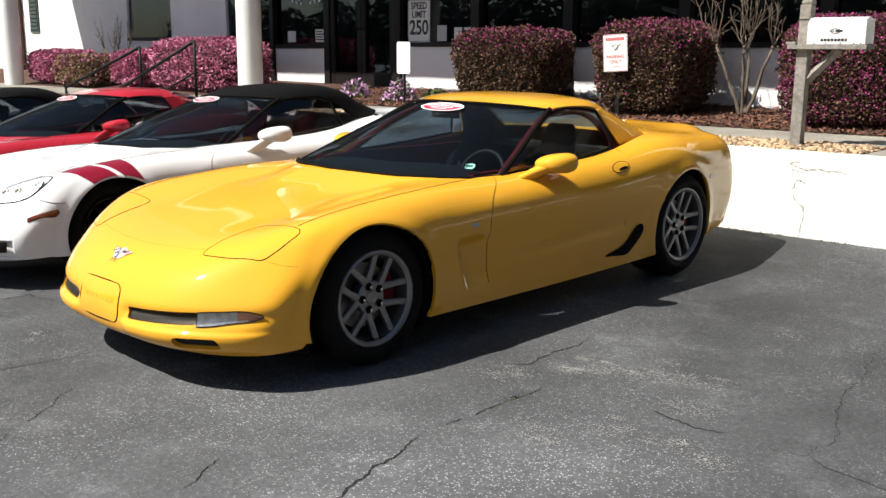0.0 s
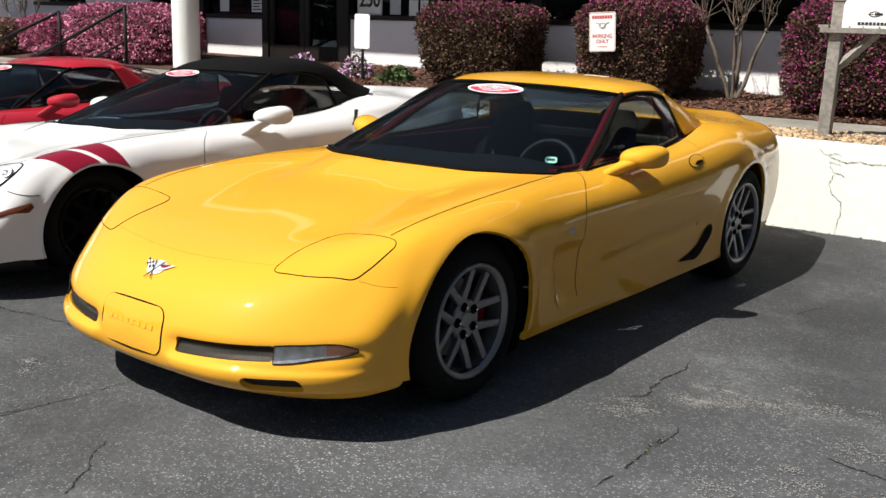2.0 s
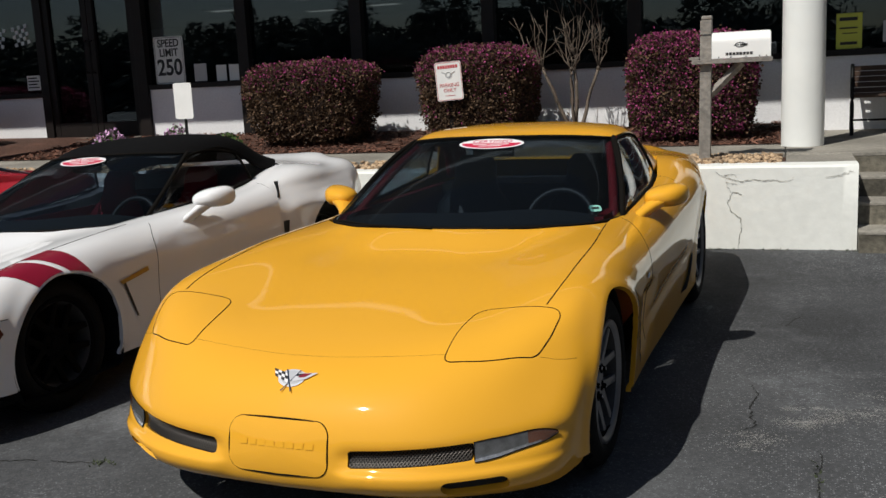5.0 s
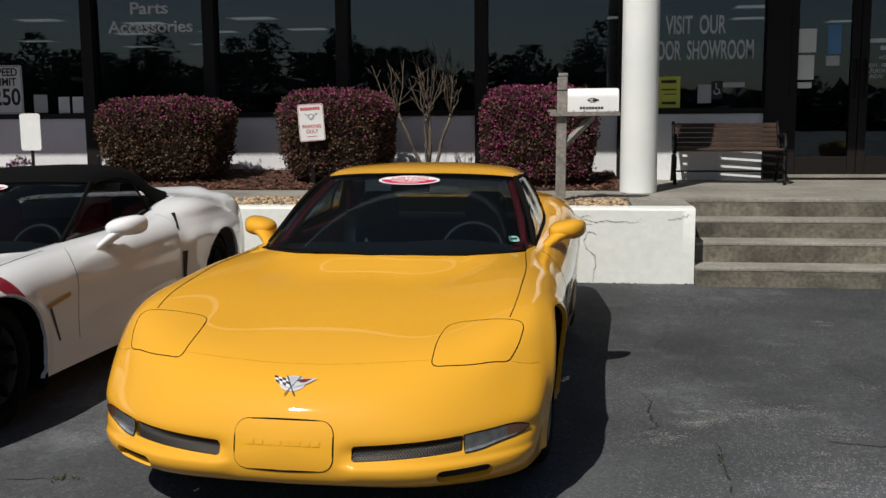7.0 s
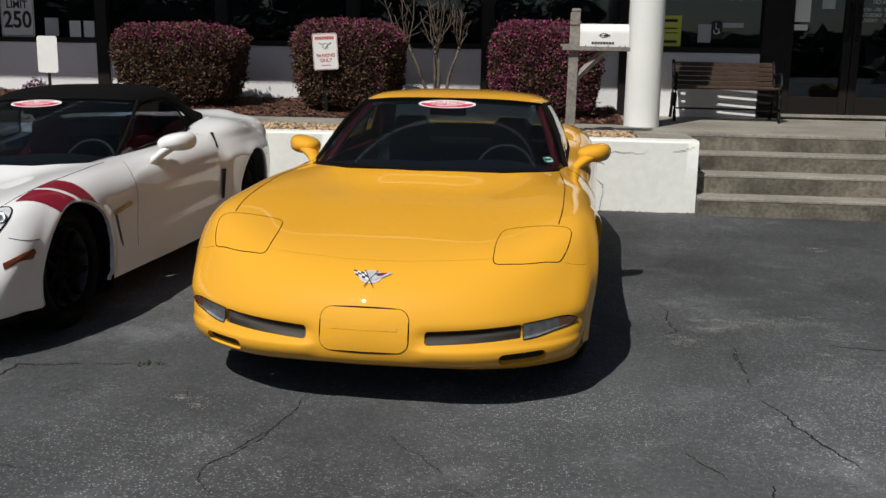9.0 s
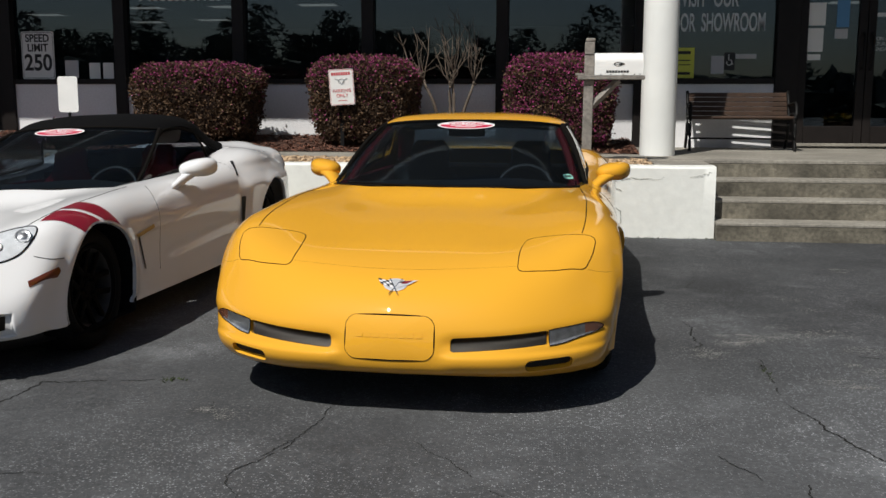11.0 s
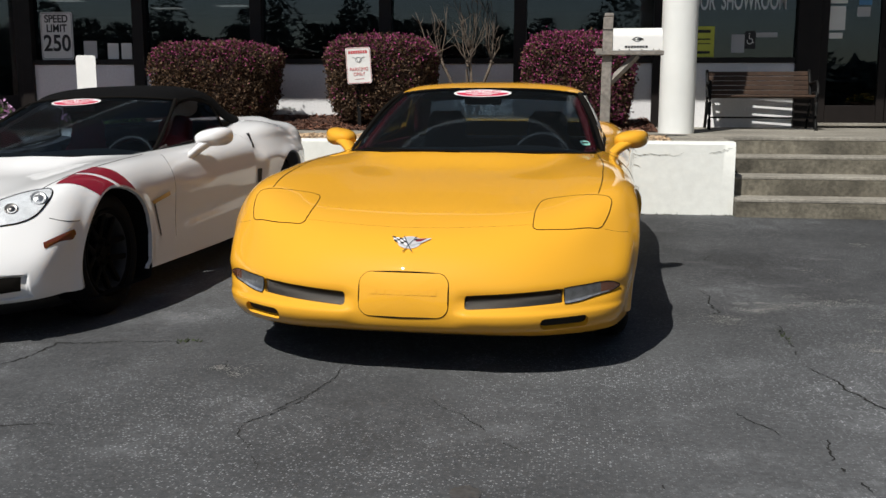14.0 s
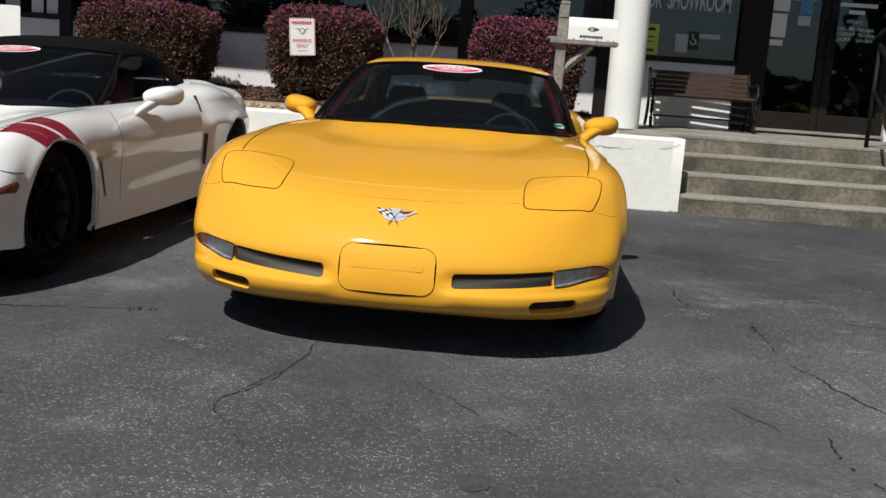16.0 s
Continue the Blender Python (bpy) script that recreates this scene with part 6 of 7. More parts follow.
            decal("side_marker", tree, mk, (-sgn, 0, 0), 0.004, M["amber"], car, "small oval side marker", 3, "yz", 0.9 * sgn)
    return car, tree


def yellow_details(car, tree):
    down = (0, 0, -1)
    back = (0, 1, 0)
    for sgn in (1, -1):
        # pop-up headlight covers
        q = round_corners([(0.474, -0.672), (0.470, -0.50), (0.492, -0.352), (0.785, -0.352), (0.770, -0.46), (0.740, -0.540), (0.61, -0.624)], (0.022, 0.05, 0.038, 0.030, 0.022, 0.018, 0.035))
        decal("headlight_cover", tree, [(a * sgn, b) for a, b in q], down, 0.0012, M["yellow"], car, "closed pop-up headlight cover", 10, "xy", 0.6)
        loop = [lay(tree, (a * sgn, b, 0.6), down, 0.0003) for a, b in q]
        part("panel_gap", tube_bm(loop, 0.0022, 6, closed=True), M["gap"], car, smooth=True)
        # hairline joints of bonnet edge and bumper
        seam(tree, [(0.0, -0.700), (0.1 * sgn, -0.697), (0.24 * sgn, -0.680), (0.394 * sgn, -0.656), (0.472 * sgn, -0.638)], down, car, 0.0004, "xy", 0.6)
        seam(tree, [(0.752 * sgn, -0.528), (0.783 * sgn, -0.506), (0.824 * sgn, -0.470), (0.848 * sgn, -0.440)], down, car, 0.0006, "xy", 0.6, False, 14)
        # turn lamps wrapping the corner
        top = [(0.622, 0.360), (0.66, 0.366), (0.70, 0.369), (0.745, 0.372), (0.79, 0.367), (0.818, 0.353)]
        low = [(0.620, 0.309), (0.66, 0.306), (0.70, 0.311), (0.745, 0.319), (0.79, 0.329), (0.820, 0.343)]

        def on(x, z, lift):
            hit = tree.find_nearest(Vector((x * sgn, -0.805 + max(0, x - 0.62) * 1.05, z)))
            n = hit[1] if hit[1].y < 0 else -hit[1]
            return hit[0] + n * lift

        rows = [[on(*a, 0.004) for a in row] for row in (top, [((a[0] + b[0]) / 2, (a[1] + b[1]) / 2) for a, b in zip(top, low)], low)]
        rows[1] = [p + Vector((0.4 * sgn, -0.9, 0)) * 0.003 for p in rows[1]]
        s = net(rows, 6, 5)
        cut, floor_row = 18, 8
        lamp = surface("turn_lamp", s[floor_row:, :cut + 5], M["lamp_reflector_clear"], car, "clear turn lamp with amber end")
        surface("bowl", s[:floor_row + 1, :cut + 1], M["turn_inner"], lamp)
        surface("amber_end", s[:floor_row + 1, cut:], M["smoked_amber"], lamp, "dark amber lens end")
        surface("lamp_tip", s[floor_row:, cut + 4:], M["smoked_amber"], lamp)
        edge = [*s[0], *s[:, -1][1:], *s[-1][::-1][1:], *s[:, 0][::-1][1:-1]]
        part("lamp_rim", tube_bm(edge[::2], 0.0018, 6, closed=True), M["gap"], lamp, smooth=True)
        lens = s.copy()
        lens[..., 1] -= 0.003
        surface("lamp_lens", lens, M["lens_glass"], lamp).visible_shadow = False
        # mesh grilles and brake ducts, backed by black sheets for the shade inside
        ends = [(0.242, -0.023), (0.606, -0.023), (0.606, 0.023), (0.242, 0.023)]
        out = []
        for i in range(4):
            a, b = Vector(ends[i]), Vector(ends[(i + 1) % 4])
            out += [a.lerp(b, t) for t in np.linspace(0, 1, 14, endpoint=False)]
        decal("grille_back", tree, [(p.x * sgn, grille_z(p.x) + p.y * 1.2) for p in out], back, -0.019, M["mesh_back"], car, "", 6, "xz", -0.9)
        wire_mesh(tree, car, sgn)
        duct = [(0.638 + 0.110 * math.copysign(abs(math.cos(a)) ** 0.5, math.cos(a)), 0.239 + 0.040 * math.copysign(abs(math.sin(a)) ** 0.6, math.sin(a)) + 0.004 * math.cos(a)) for a in np.linspace(0, math.tau, 40, endpoint=False)]
        decal("brake_duct", tree, [(x * sgn, z) for x, z in duct], back, -0.019, M["mesh_back"], car, "lower air duct, a black sheet for its inner shade", 6, "xz", -0.8)
        # rocker scoop ahead of the rear wheel
        sc = [(1.755, 0.256), (1.86, 0.244), (1.985, 0.242), (2.08, 0.310), (2.130, 0.375), (2.120, 0.400), (2.055, 0.402), (1.97, 0.330), (1.87, 0.284)]
        decal("rocker_scoop", tree, spline([(a, b, 0) for a, b in sc], 40, True)[:, :2], (-sgn, 0, 0), 0.004, M["gap"], car, "black rocker air scoop", 6, "yz", 0.9 * sgn)
        # small fender emblem
        em = [(0.615 + 0.032 * math.cos(a), 0.592 + 0.010 * math.sin(a)) for a in np.linspace(0, math.tau, 14, endpoint=False)]
        decal("fender_emblem", tree, em, (-sgn, 0, 0), 0.003, M["grey_print"], car, "small grey fender emblem", 2, "yz", 0.9 * sgn)
    # plate cover with raised bars
    rr = [(x, z + 0.338) for x, z in rounded_rect(0.350, 0.165, 0.045, 7)]
    cover = decal("plate_cover", tree, rr, back, 0.004, M["yellow"], car, "yellow licence plate cover", 10, "xz", -0.9)
    seam(tree, rr, back, car, 0.0030, "xz", -0.9, True, 90, 0.001)
    for i in range(8):
        x = -0.118 + i * 0.0335
        o = [(x - 0.013, 0.340), (x + 0.013, 0.340), (x + 0.014, 0.358), (x - 0.012, 0.358)]
        decal("raised_bar", tree, o, back, 0.0055, M["yellow"], cover, "", 2, "xz", -0.9)
    # nose badge: crossed flags
    bd = thing_part("nose_badge", car, "crossed-flags nose badge")

    def piece(nm, pts, material, lift):
        pts = [(x * 0.96 + 0.002, -0.800 + (y + 0.752) * 0.80) for x, y in pts]
        decal(nm, tree, pts, down, lift, material, bd, "", 2, "xy", 0.7)

    ring = [(0.050 * math.cos(a), -0.748 + 0.036 * math.sin(a)) for a in np.linspace(0, math.tau, 24, endpoint=False)]
    piece("badge_disc", ring, M["badge_silver"], 0.003)
    piece("badge_field", [(x * 0.78, -0.748 + (y + 0.748) * 0.78) for x, y in ring], M["badge_grey"], 0.004)
    flag_l = [(-0.078, -0.715), (-0.012, -0.738), (-0.006, -0.772), (-0.062, -0.748)]
    flag_r = [(0.090, -0.722), (0.012, -0.732), (0.008, -0.768), (0.055, -0.752)]
    piece("flag", flag_l, M["sticker_white"], 0.006)
    piece("flag", flag_r, M["badge_silver"], 0.006)
    piece("flag_field", [(0.070, -0.7275), (0.030, -0.734), (0.027, -0.750), (0.048, -0.746)], M["badge_red"], 0.008)
    piece("flag_field", [(0.040, -0.734), (0.018, -0.738), (0.017, -0.745), (0.034, -0.741)], M["black"], 0.009)
    for i in range(4):
        for j in range(3):
            if (i + j) % 2 == 0:
                def q(u, v):
                    a = Vector(flag_l[0]).lerp(Vector(flag_l[1]), u)
                    b = Vector(flag_l[3]).lerp(Vector(flag_l[2]), u)
                    p = a.lerp(b, v)
                    return (p.x, p.y)
                piece("check", [q(i / 4, j / 3), q((i + 1) / 4, j / 3), q((i + 1) / 4, (j + 1) / 3), q(i / 4, (j + 1) / 3)], M["black"], 0.0075)
    staff = bmesh.new()
    for s in (1, -1):
        tube_bm([lay(tree, (0.025 * s + 0.002, -0.775, 0.7), down, 0.008), lay(tree, (-0.018 * s + 0.002, -0.839, 0.7), down, 0.008)], 0.0022, 5, staff)
    part("flag_staff", staff, M["chrome"], bd)
    # windscreen stickers
    oval_sticker(car, (0, 1.285, 1.104), -69, 0)
    e = plate_bm(rounded_rect(0.055, 0.048, 0.015, 4), 0.001, pose(0.622, 0.862, 0.838, -62, 0, 30))
    st = part("inspection_sticker", e, M["teal"], car, "small teal shield sticker")
    part("print_bar", plate_bm([(-0.018, -0.006), (0.018, -0.006), (0.018, 0.006), (-0.018, 0.006)], 0.001, pose(0.622, 0.858, 0.841, -62, 0, 30)), M["black"], st)
    # wiper
    part("wiper", tube_bm([(-0.54, 0.622, 0.810), (-0.30, 0.466, 0.815), (0.0, 0.436, 0.812)], 0.005, 6), M["gap"], car)


def thing_part(name, parent, label=""):
    ob = new(name)
    ob.parent = parent
    ob.empty_display_size = 0.05
    return tagged(ob, label)


def late_model_details(car, tree, stripes):
    """Clear headlamps, fog lamps, fender vents and stripes of the newer cars."""
    for sgn in (1, -1):
        q = [(0.575, -0.487), (0.613, -0.423), (0.68, -0.364), (0.738, -0.333), (0.785, -0.325), (0.805, -0.36), (0.805, -0.42), (0.79, -0.475), (0.765, -0.515), (0.735, -0.548), (0.66, -0.605), (0.58, -0.635), (0.545, -0.60), (0.548, -0.54)]
        out = spline([(a * sgn, b, 0) for a, b in q], 48, True)[:, :2]
        lamp = decal("headlamp", tree, out, (0, 0, -1), 0.003, M["lamp_white"], car, "clear glass headlamp with round projectors", 6, "xy", 0.7)
        decal("lens", tree, out, (0, 0, -1), 0.010, M["lens_glass"], lamp, "", 6, "xy", 0.7).visible_shadow = False
        for x, y, r in ((0.605, -0.555, 0.75), (0.690, -0.512, 0.75), (0.768, -0.412, 0.95)):
            p = lay(tree, (x * sgn, y, 0.8), (0, 0, -1), 0.004)
            o = part("projector", lathe_bm([(0, 0.038 * r), (0.006, 0.040 * r), (0.007, 0.033 * r), (-0.001, 0.026 * r), (0.006, 0.018 * r), (0.009, 0.0)], 24, "Z"), M["lamp_inner"] if r > 0.9 else M["disc"], lamp, smooth=True)
            o.matrix_basis = Matrix.Translation(p) @ pose(0, 0, 0, 50, 0, 30 * sgn)
        seam(tree, [(a * sgn, b) for a, b in q], (0, 0, -1), car, 0.004, "xy", 0.7, True, 48, 0.002)
        mk = [(-0.555, 0.455), (-0.44, 0.482), (-0.345, 0.496), (-0.332, 0.474), (-0.36, 0.450), (-0.555, 0.428)]
        decal("side_marker", tree, mk, (-0.8 * sgn, 0.6, 0), 0.004, M["amber"], car, "amber side marker", 3, "yz", 0.88 * sgn)
        seam(tree, [(-0.47, 0.560), (-0.40, 0.540), (-0.30, 0.530)], (-0.9 * sgn, 0.45, 0), car, 0.0022, "yz", 0.88 * sgn, False, 16, 0.0)
        fog = [(x * sgn, z + 0.282) for x, z in ((0.595, -0.038), (0.785, -0.026), (0.79, 0.036), (0.595, 0.038))]
        f = decal("fog_lamp", tree, fog, (0, 1, 0), 0.006, M["gap"], car, "dark fog lamp housing", 4, "xz", -0.7)
        p = lay(tree, (0.69 * sgn, -0.7, 0.275), (0, 1, 0), 0.012)
        o = part("fog_lens", lathe_bm([(0, 0.026), (0.01, 0.024), (0.014, 0.0)], 18), M["chrome"], f, smooth=True)
        o.matrix_basis = Matrix.Translation(p) @ pose(0, 0, 0, 0, 0, -90)
        # fender vent with a narrow gold emblem
        v = [(0.425, 0.530), (0.447, 0.532), (0.545, 0.335), (0.530, 0.335)]
        decal("fender_vent", tree, v, (-sgn, 0, 0), 0.003, M["trim"], car, "black fender vent", 4, "yz", 0.9 * sgn)
        v = [(0.395, 0.545), (0.630, 0.578), (0.640, 0.555), (0.420, 0.526)]
        decal("vent_emblem", tree, v, (-sgn, 0, 0), 0.006, mat_gold, car, "narrow gold vent emblem", 3, "yz", 0.9 * sgn)
        v = [(2.130, 0.846), (2.160, 0.846), (2.035, 0.748), (2.010, 0.750)]
        decal("quarter_vent", tree, v, (-sgn, 0, 0), 0.003, M["trim"], car, "narrow black quarter vent", 3, "yz", 0.9 * sgn)
        v = [(2.005, 0.60), (2.058, 0.60), (2.050, 0.39), (2.020, 0.39)]
        decal("quarter_vent", tree, v, (-sgn, 0, 0), 0.003, M["trim"], car, "narrow black quarter vent", 3, "yz", 0.9 * sgn)
    if stripes:
        cy, cz, rad = ARCHES["c6"][0]
        for inner, outer in (([(0.770, -0.262), (0.753, -0.083)], (-0.125, 0.045)), ([(0.744, -0.040), (0.742, 0.135)], (0.085, 0.215))):
            rows = []
            for s in np.linspace(0, 1, 10):
                a = lay(tree, (inner[0][0] + (inner[1][0] - inner[0][0]) * s, inner[0][1] + (inner[1][1] - inner[0][1]) * s, 0.7), (0, 0, -1), 0.003)
                y = outer[0] + (outer[1] - outer[0]) * s
                b = lay(tree, (0.9, y, cz + math.sqrt((rad + 0.010) ** 2 - (y - cy) ** 2)), (-1, 0, 0), 0.003)
                row = []
                for r in np.linspace(0, 1, 14):
                    hit = tree.find_nearest(a.lerp(b, r) + Vector((0.02, 0, 0.03)) * math.sin(r * math.pi))
                    n = hit[1] if hit[1].x + hit[1].z > 0 else -hit[1]
                    row.append(hit[0] + n * 0.003)
                rows.append(row)
            surface("fender_stripe", rows, M["stripe"], car, "red fender hash stripe")


mat_gold = mat("gold_emblem", (0.45, 0.30, 0.06), 0.35, metal=0.7)

yellow_car, TY = sports_car("sports_car", "glossy yellow hardtop sports car with grey split-spoke wheels", "c5", "hard", M["yellow"], CAR_AT, 0.0, M["red_leather"], trim_red=True, cabin_seats=M["leather"], turn=CAR_TURN)
yellow_details(yellow_car, TY)
white_car, TW = sports_car("sports_car", "white convertible sports car with red fender stripes and black top", "c6", "soft", M["white_paint"], WHITE_AT, LOT_LEAN, M["red_leather"], True, trim_red=True, cabin_seats=M["red_seat"], pane=M["smoke_glass"], turn=WHITE_TURN)
late_model_details(white_car, TW, True)
oval_sticker(white_car, (0, 1.285, 1.104), -69, 0)
red_car, TR = sports_car("sports_car", "red coupe sports car with dark glass hatch", "c6", "coupe", M["red_paint"], RED_AT, LOT_LEAN, None, True, pane=M["dark_glass"])
late_model_details(red_car, TR, False)
oval_sticker(red_car, (0, 1.285, 1.104), -69, 0)
silver_car, TS = sports_car("sports_car", "silver convertible sports car with black top", "c6", "soft", M["silver_paint"], SILVER_AT, LOT_LEAN, None, True, pane=M["dark_glass"])
late_model_details(silver_car, TS, False)

# ---- planting ----
def leaves(n, size, place, rnd):
    """Many small bent leaves at random places."""
    verts, faces = [], []
    for _ in range(n):
        c, out = place()
        l = size * rnd.uniform(0.6, 1.35)
        d = (Vector((rnd.gauss(0, 1), rnd.gauss(0, 1), rnd.gauss(0, 0.8))) + out * 0.6).normalized()
        s = d.cross(Vector((rnd.gauss(0, 1), rnd.gauss(0, 1), rnd.gauss(0, 1)))).normalized() * l * 0.42
        b = len(verts)
        bend = out * l * 0.15
        verts += [c, c + d * l * 0.5 + s + bend, c + d * l, c + d * l * 0.5 - s + bend]
        faces.append((b, b + 1, b + 2, b + 3))
    return verts, faces


def shrub(name, label, at, size, seed, n=5200, flowers=0.25, leaf="leaf", bloom="leaf_pink", bloom_side=0.3, leaf_size=0.036, group="clipped shrubs", taper=0.0):
    """A clipped box-shaped shrub: stems, a dense crown of leaves and flowers on its upper and sunny edges."""
    rnd = random.Random(seed)
    ob = thing(name, label, "shrub", at, group)
    w, d, h = size
    stems = bmesh.new()
    for k in range(7):
        x, y = rnd.uniform(-0.3, 0.3) * w, rnd.uniform(-0.3, 0.3) * d
        tube_bm([(x * 0.4, y * 0.4, -0.05), (x * 0.7, y * 0.7, h * 0.3), (x, y, h * 0.7)], 0.014, 5, stems)
    part("stems", stems, M["bark"], ob)
    # solid dark core that stands for the shade between the inner leaves
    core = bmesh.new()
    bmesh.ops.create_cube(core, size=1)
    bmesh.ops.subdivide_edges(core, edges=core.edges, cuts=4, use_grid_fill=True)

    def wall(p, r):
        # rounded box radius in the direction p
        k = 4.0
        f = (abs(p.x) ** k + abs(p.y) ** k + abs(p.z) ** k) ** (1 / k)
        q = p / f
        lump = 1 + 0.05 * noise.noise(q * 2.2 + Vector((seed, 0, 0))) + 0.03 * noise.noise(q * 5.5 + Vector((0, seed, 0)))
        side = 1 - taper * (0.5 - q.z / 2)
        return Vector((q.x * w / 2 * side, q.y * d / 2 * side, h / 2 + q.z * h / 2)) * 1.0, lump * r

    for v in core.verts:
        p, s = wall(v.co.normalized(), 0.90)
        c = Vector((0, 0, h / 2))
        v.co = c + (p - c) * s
    part("core", core, M["crown_core"], ob, "solid dark core standing for the shade inside the crown", smooth=True)

    def spot(depth=0.10, pick=None):
        while True:
            p = Vector((rnd.gauss(0, 1), rnd.gauss(0, 1), rnd.gauss(0, 1))).normalized()
            if rnd.random() < 0.5:
                p = Vector((rnd.uniform(-1, 1), rnd.uniform(-1, 1), rnd.uniform(-1, 1)))
                ax = rnd.choice((0, 1, 1, 2))
                p[ax] = rnd.choice((-1, 1))
                if ax == 1:
                    p[1] = -1 if rnd.random() < 0.75 else 1
            if p.z < -0.95 or (pick and not pick(p)):
                continue
            q, s = wall(p.normalized(), 1 - depth * rnd.random() ** 1.5 + 0.03 * rnd.gauss(0, 1) * (rnd.random() < 0.3))
            c = Vector((0, 0, h / 2))
            return c + (q - c) * s, p.normalized()

    v, f = leaves(n, leaf_size, spot, rnd)
    tagged(mesh_object("foliage", v, f, M[leaf], ob, False), "small dark leaves", kind="stuff")
    if flowers:
        def bloom_pick(p):
            q = p.normalized()
            return rnd.random() < max(0.0, q.z) ** 2 * 1.3 + bloom_side * (0.25 + max(0, noise.noise(q * 3 + Vector((seed, 3, 0)))) * 2)
        v, f = leaves(int(n * flowers), leaf_size * 0.8, lambda: spot(0.03, bloom_pick), rnd)
        tagged(mesh_object("bloom", v, f, M[bloom], ob, False), "small bright flowers", kind="stuff")
    return ob


# near-black brown: the crown's inner shade put into the core's colour
M["crown_core"] = mat("crown_shade", (0.030, 0.016, 0.012), 0.95, noise_scale=30, noise_amount=0.4)
def bed(x, y):
    return bed_height(x, y) - 0.02


shrub("shrub", "clipped burgundy-leaved shrub with a flush of pink on top", (-3.74, 6.52, bed(-3.74, 6.5)), (1.58, 0.98, 0.92), 11, 22000, 0.17, bloom_side=0.03, leaf_size=0.027, taper=0.20)
shrub("shrub", "clipped burgundy shrub holding a parking sign in front", (-1.78, 6.55, bed(-1.78, 6.5)), (1.30, 1.05, 1.00), 12, 20000, 0.20, bloom_side=0.08, leaf_size=0.027, taper=0.17)
shrub("shrub", "clipped shrub blooming magenta beside the mailbox", (0.42, 6.38, bed(0.42, 6.3)), (1.22, 1.00, 1.04), 13, 16000, 0.6, bloom_side=0.75, leaf_size=0.028, taper=0.06)
for x, y, w, h, seed, lf in ((-9.9, 6.35, 2.5, 0.84, 15, "leaf"), (-11.75, 6.35, 1.1, 0.62, 17, "leaf"), (-13.35, 6.2, 1.6, 0.56, 16, "leaf_tan"), (-14.75, 6.35, 1.5, 0.60, 14, "leaf")):
    shrub("shrub", "bright pink flowering clipped hedge by the steps" if lf == "leaf" else "tan-leaved clipped hedge with few pink flowers", (x, y, bed(x, y)), (w, 1.0, h), seed, 9000, 0.7 if lf == "leaf" else 0.25, "hedge_leaf" if lf == "leaf" else lf, "hedge_pink", bloom_side=0.9, leaf_size=0.040, group="pink hedge")


def flower_clump(name, label, at, r, h, bloom, seed, n=420):
    rnd = random.Random(seed)
    ob = thing(name, label, "flowers", at, "bed flowers")

    def spot():
        a, q = rnd.uniform(0, math.tau), rnd.random() ** 0.5
        return Vector((r * q * math.cos(a), r * q * math.sin(a), h * (1 - q * q) * rnd.uniform(0.3, 1.0))), Vector((math.cos(a) * q, math.sin(a) * q, 1)).normalized()

    v, f = leaves(n, 0.045, spot, rnd)
    tagged(mesh_object("foliage", v, f, M["leaf_green"], ob, False), kind="stuff")
    if bloom:
        v, f = leaves(n, 0.035, lambda: (spot()[0] + Vector((0, 0, 0.04)), Vector((0, 0, 1))), rnd)
        tagged(mesh_object("bloom", v, f, M[bloom], ob, False), kind="stuff")


flower_clump("flower_clump", "lilac flowers in the mulch bed", (-6.4, 6.35, bed(-6.4, 6.35)), 0.22, 0.24, "lilac", 21)
flower_clump("flower_clump", "tall lilac flowers beside the blank sign", (-5.35, 6.2, bed(-5.35, 6.2)), 0.24, 0.30, "lilac", 22)
flower_clump("green_plant", "low green plant in the mulch bed", (-4.75, 6.25, bed(-4.75, 6.25)), 0.24, 0.20, None, 23, 700)


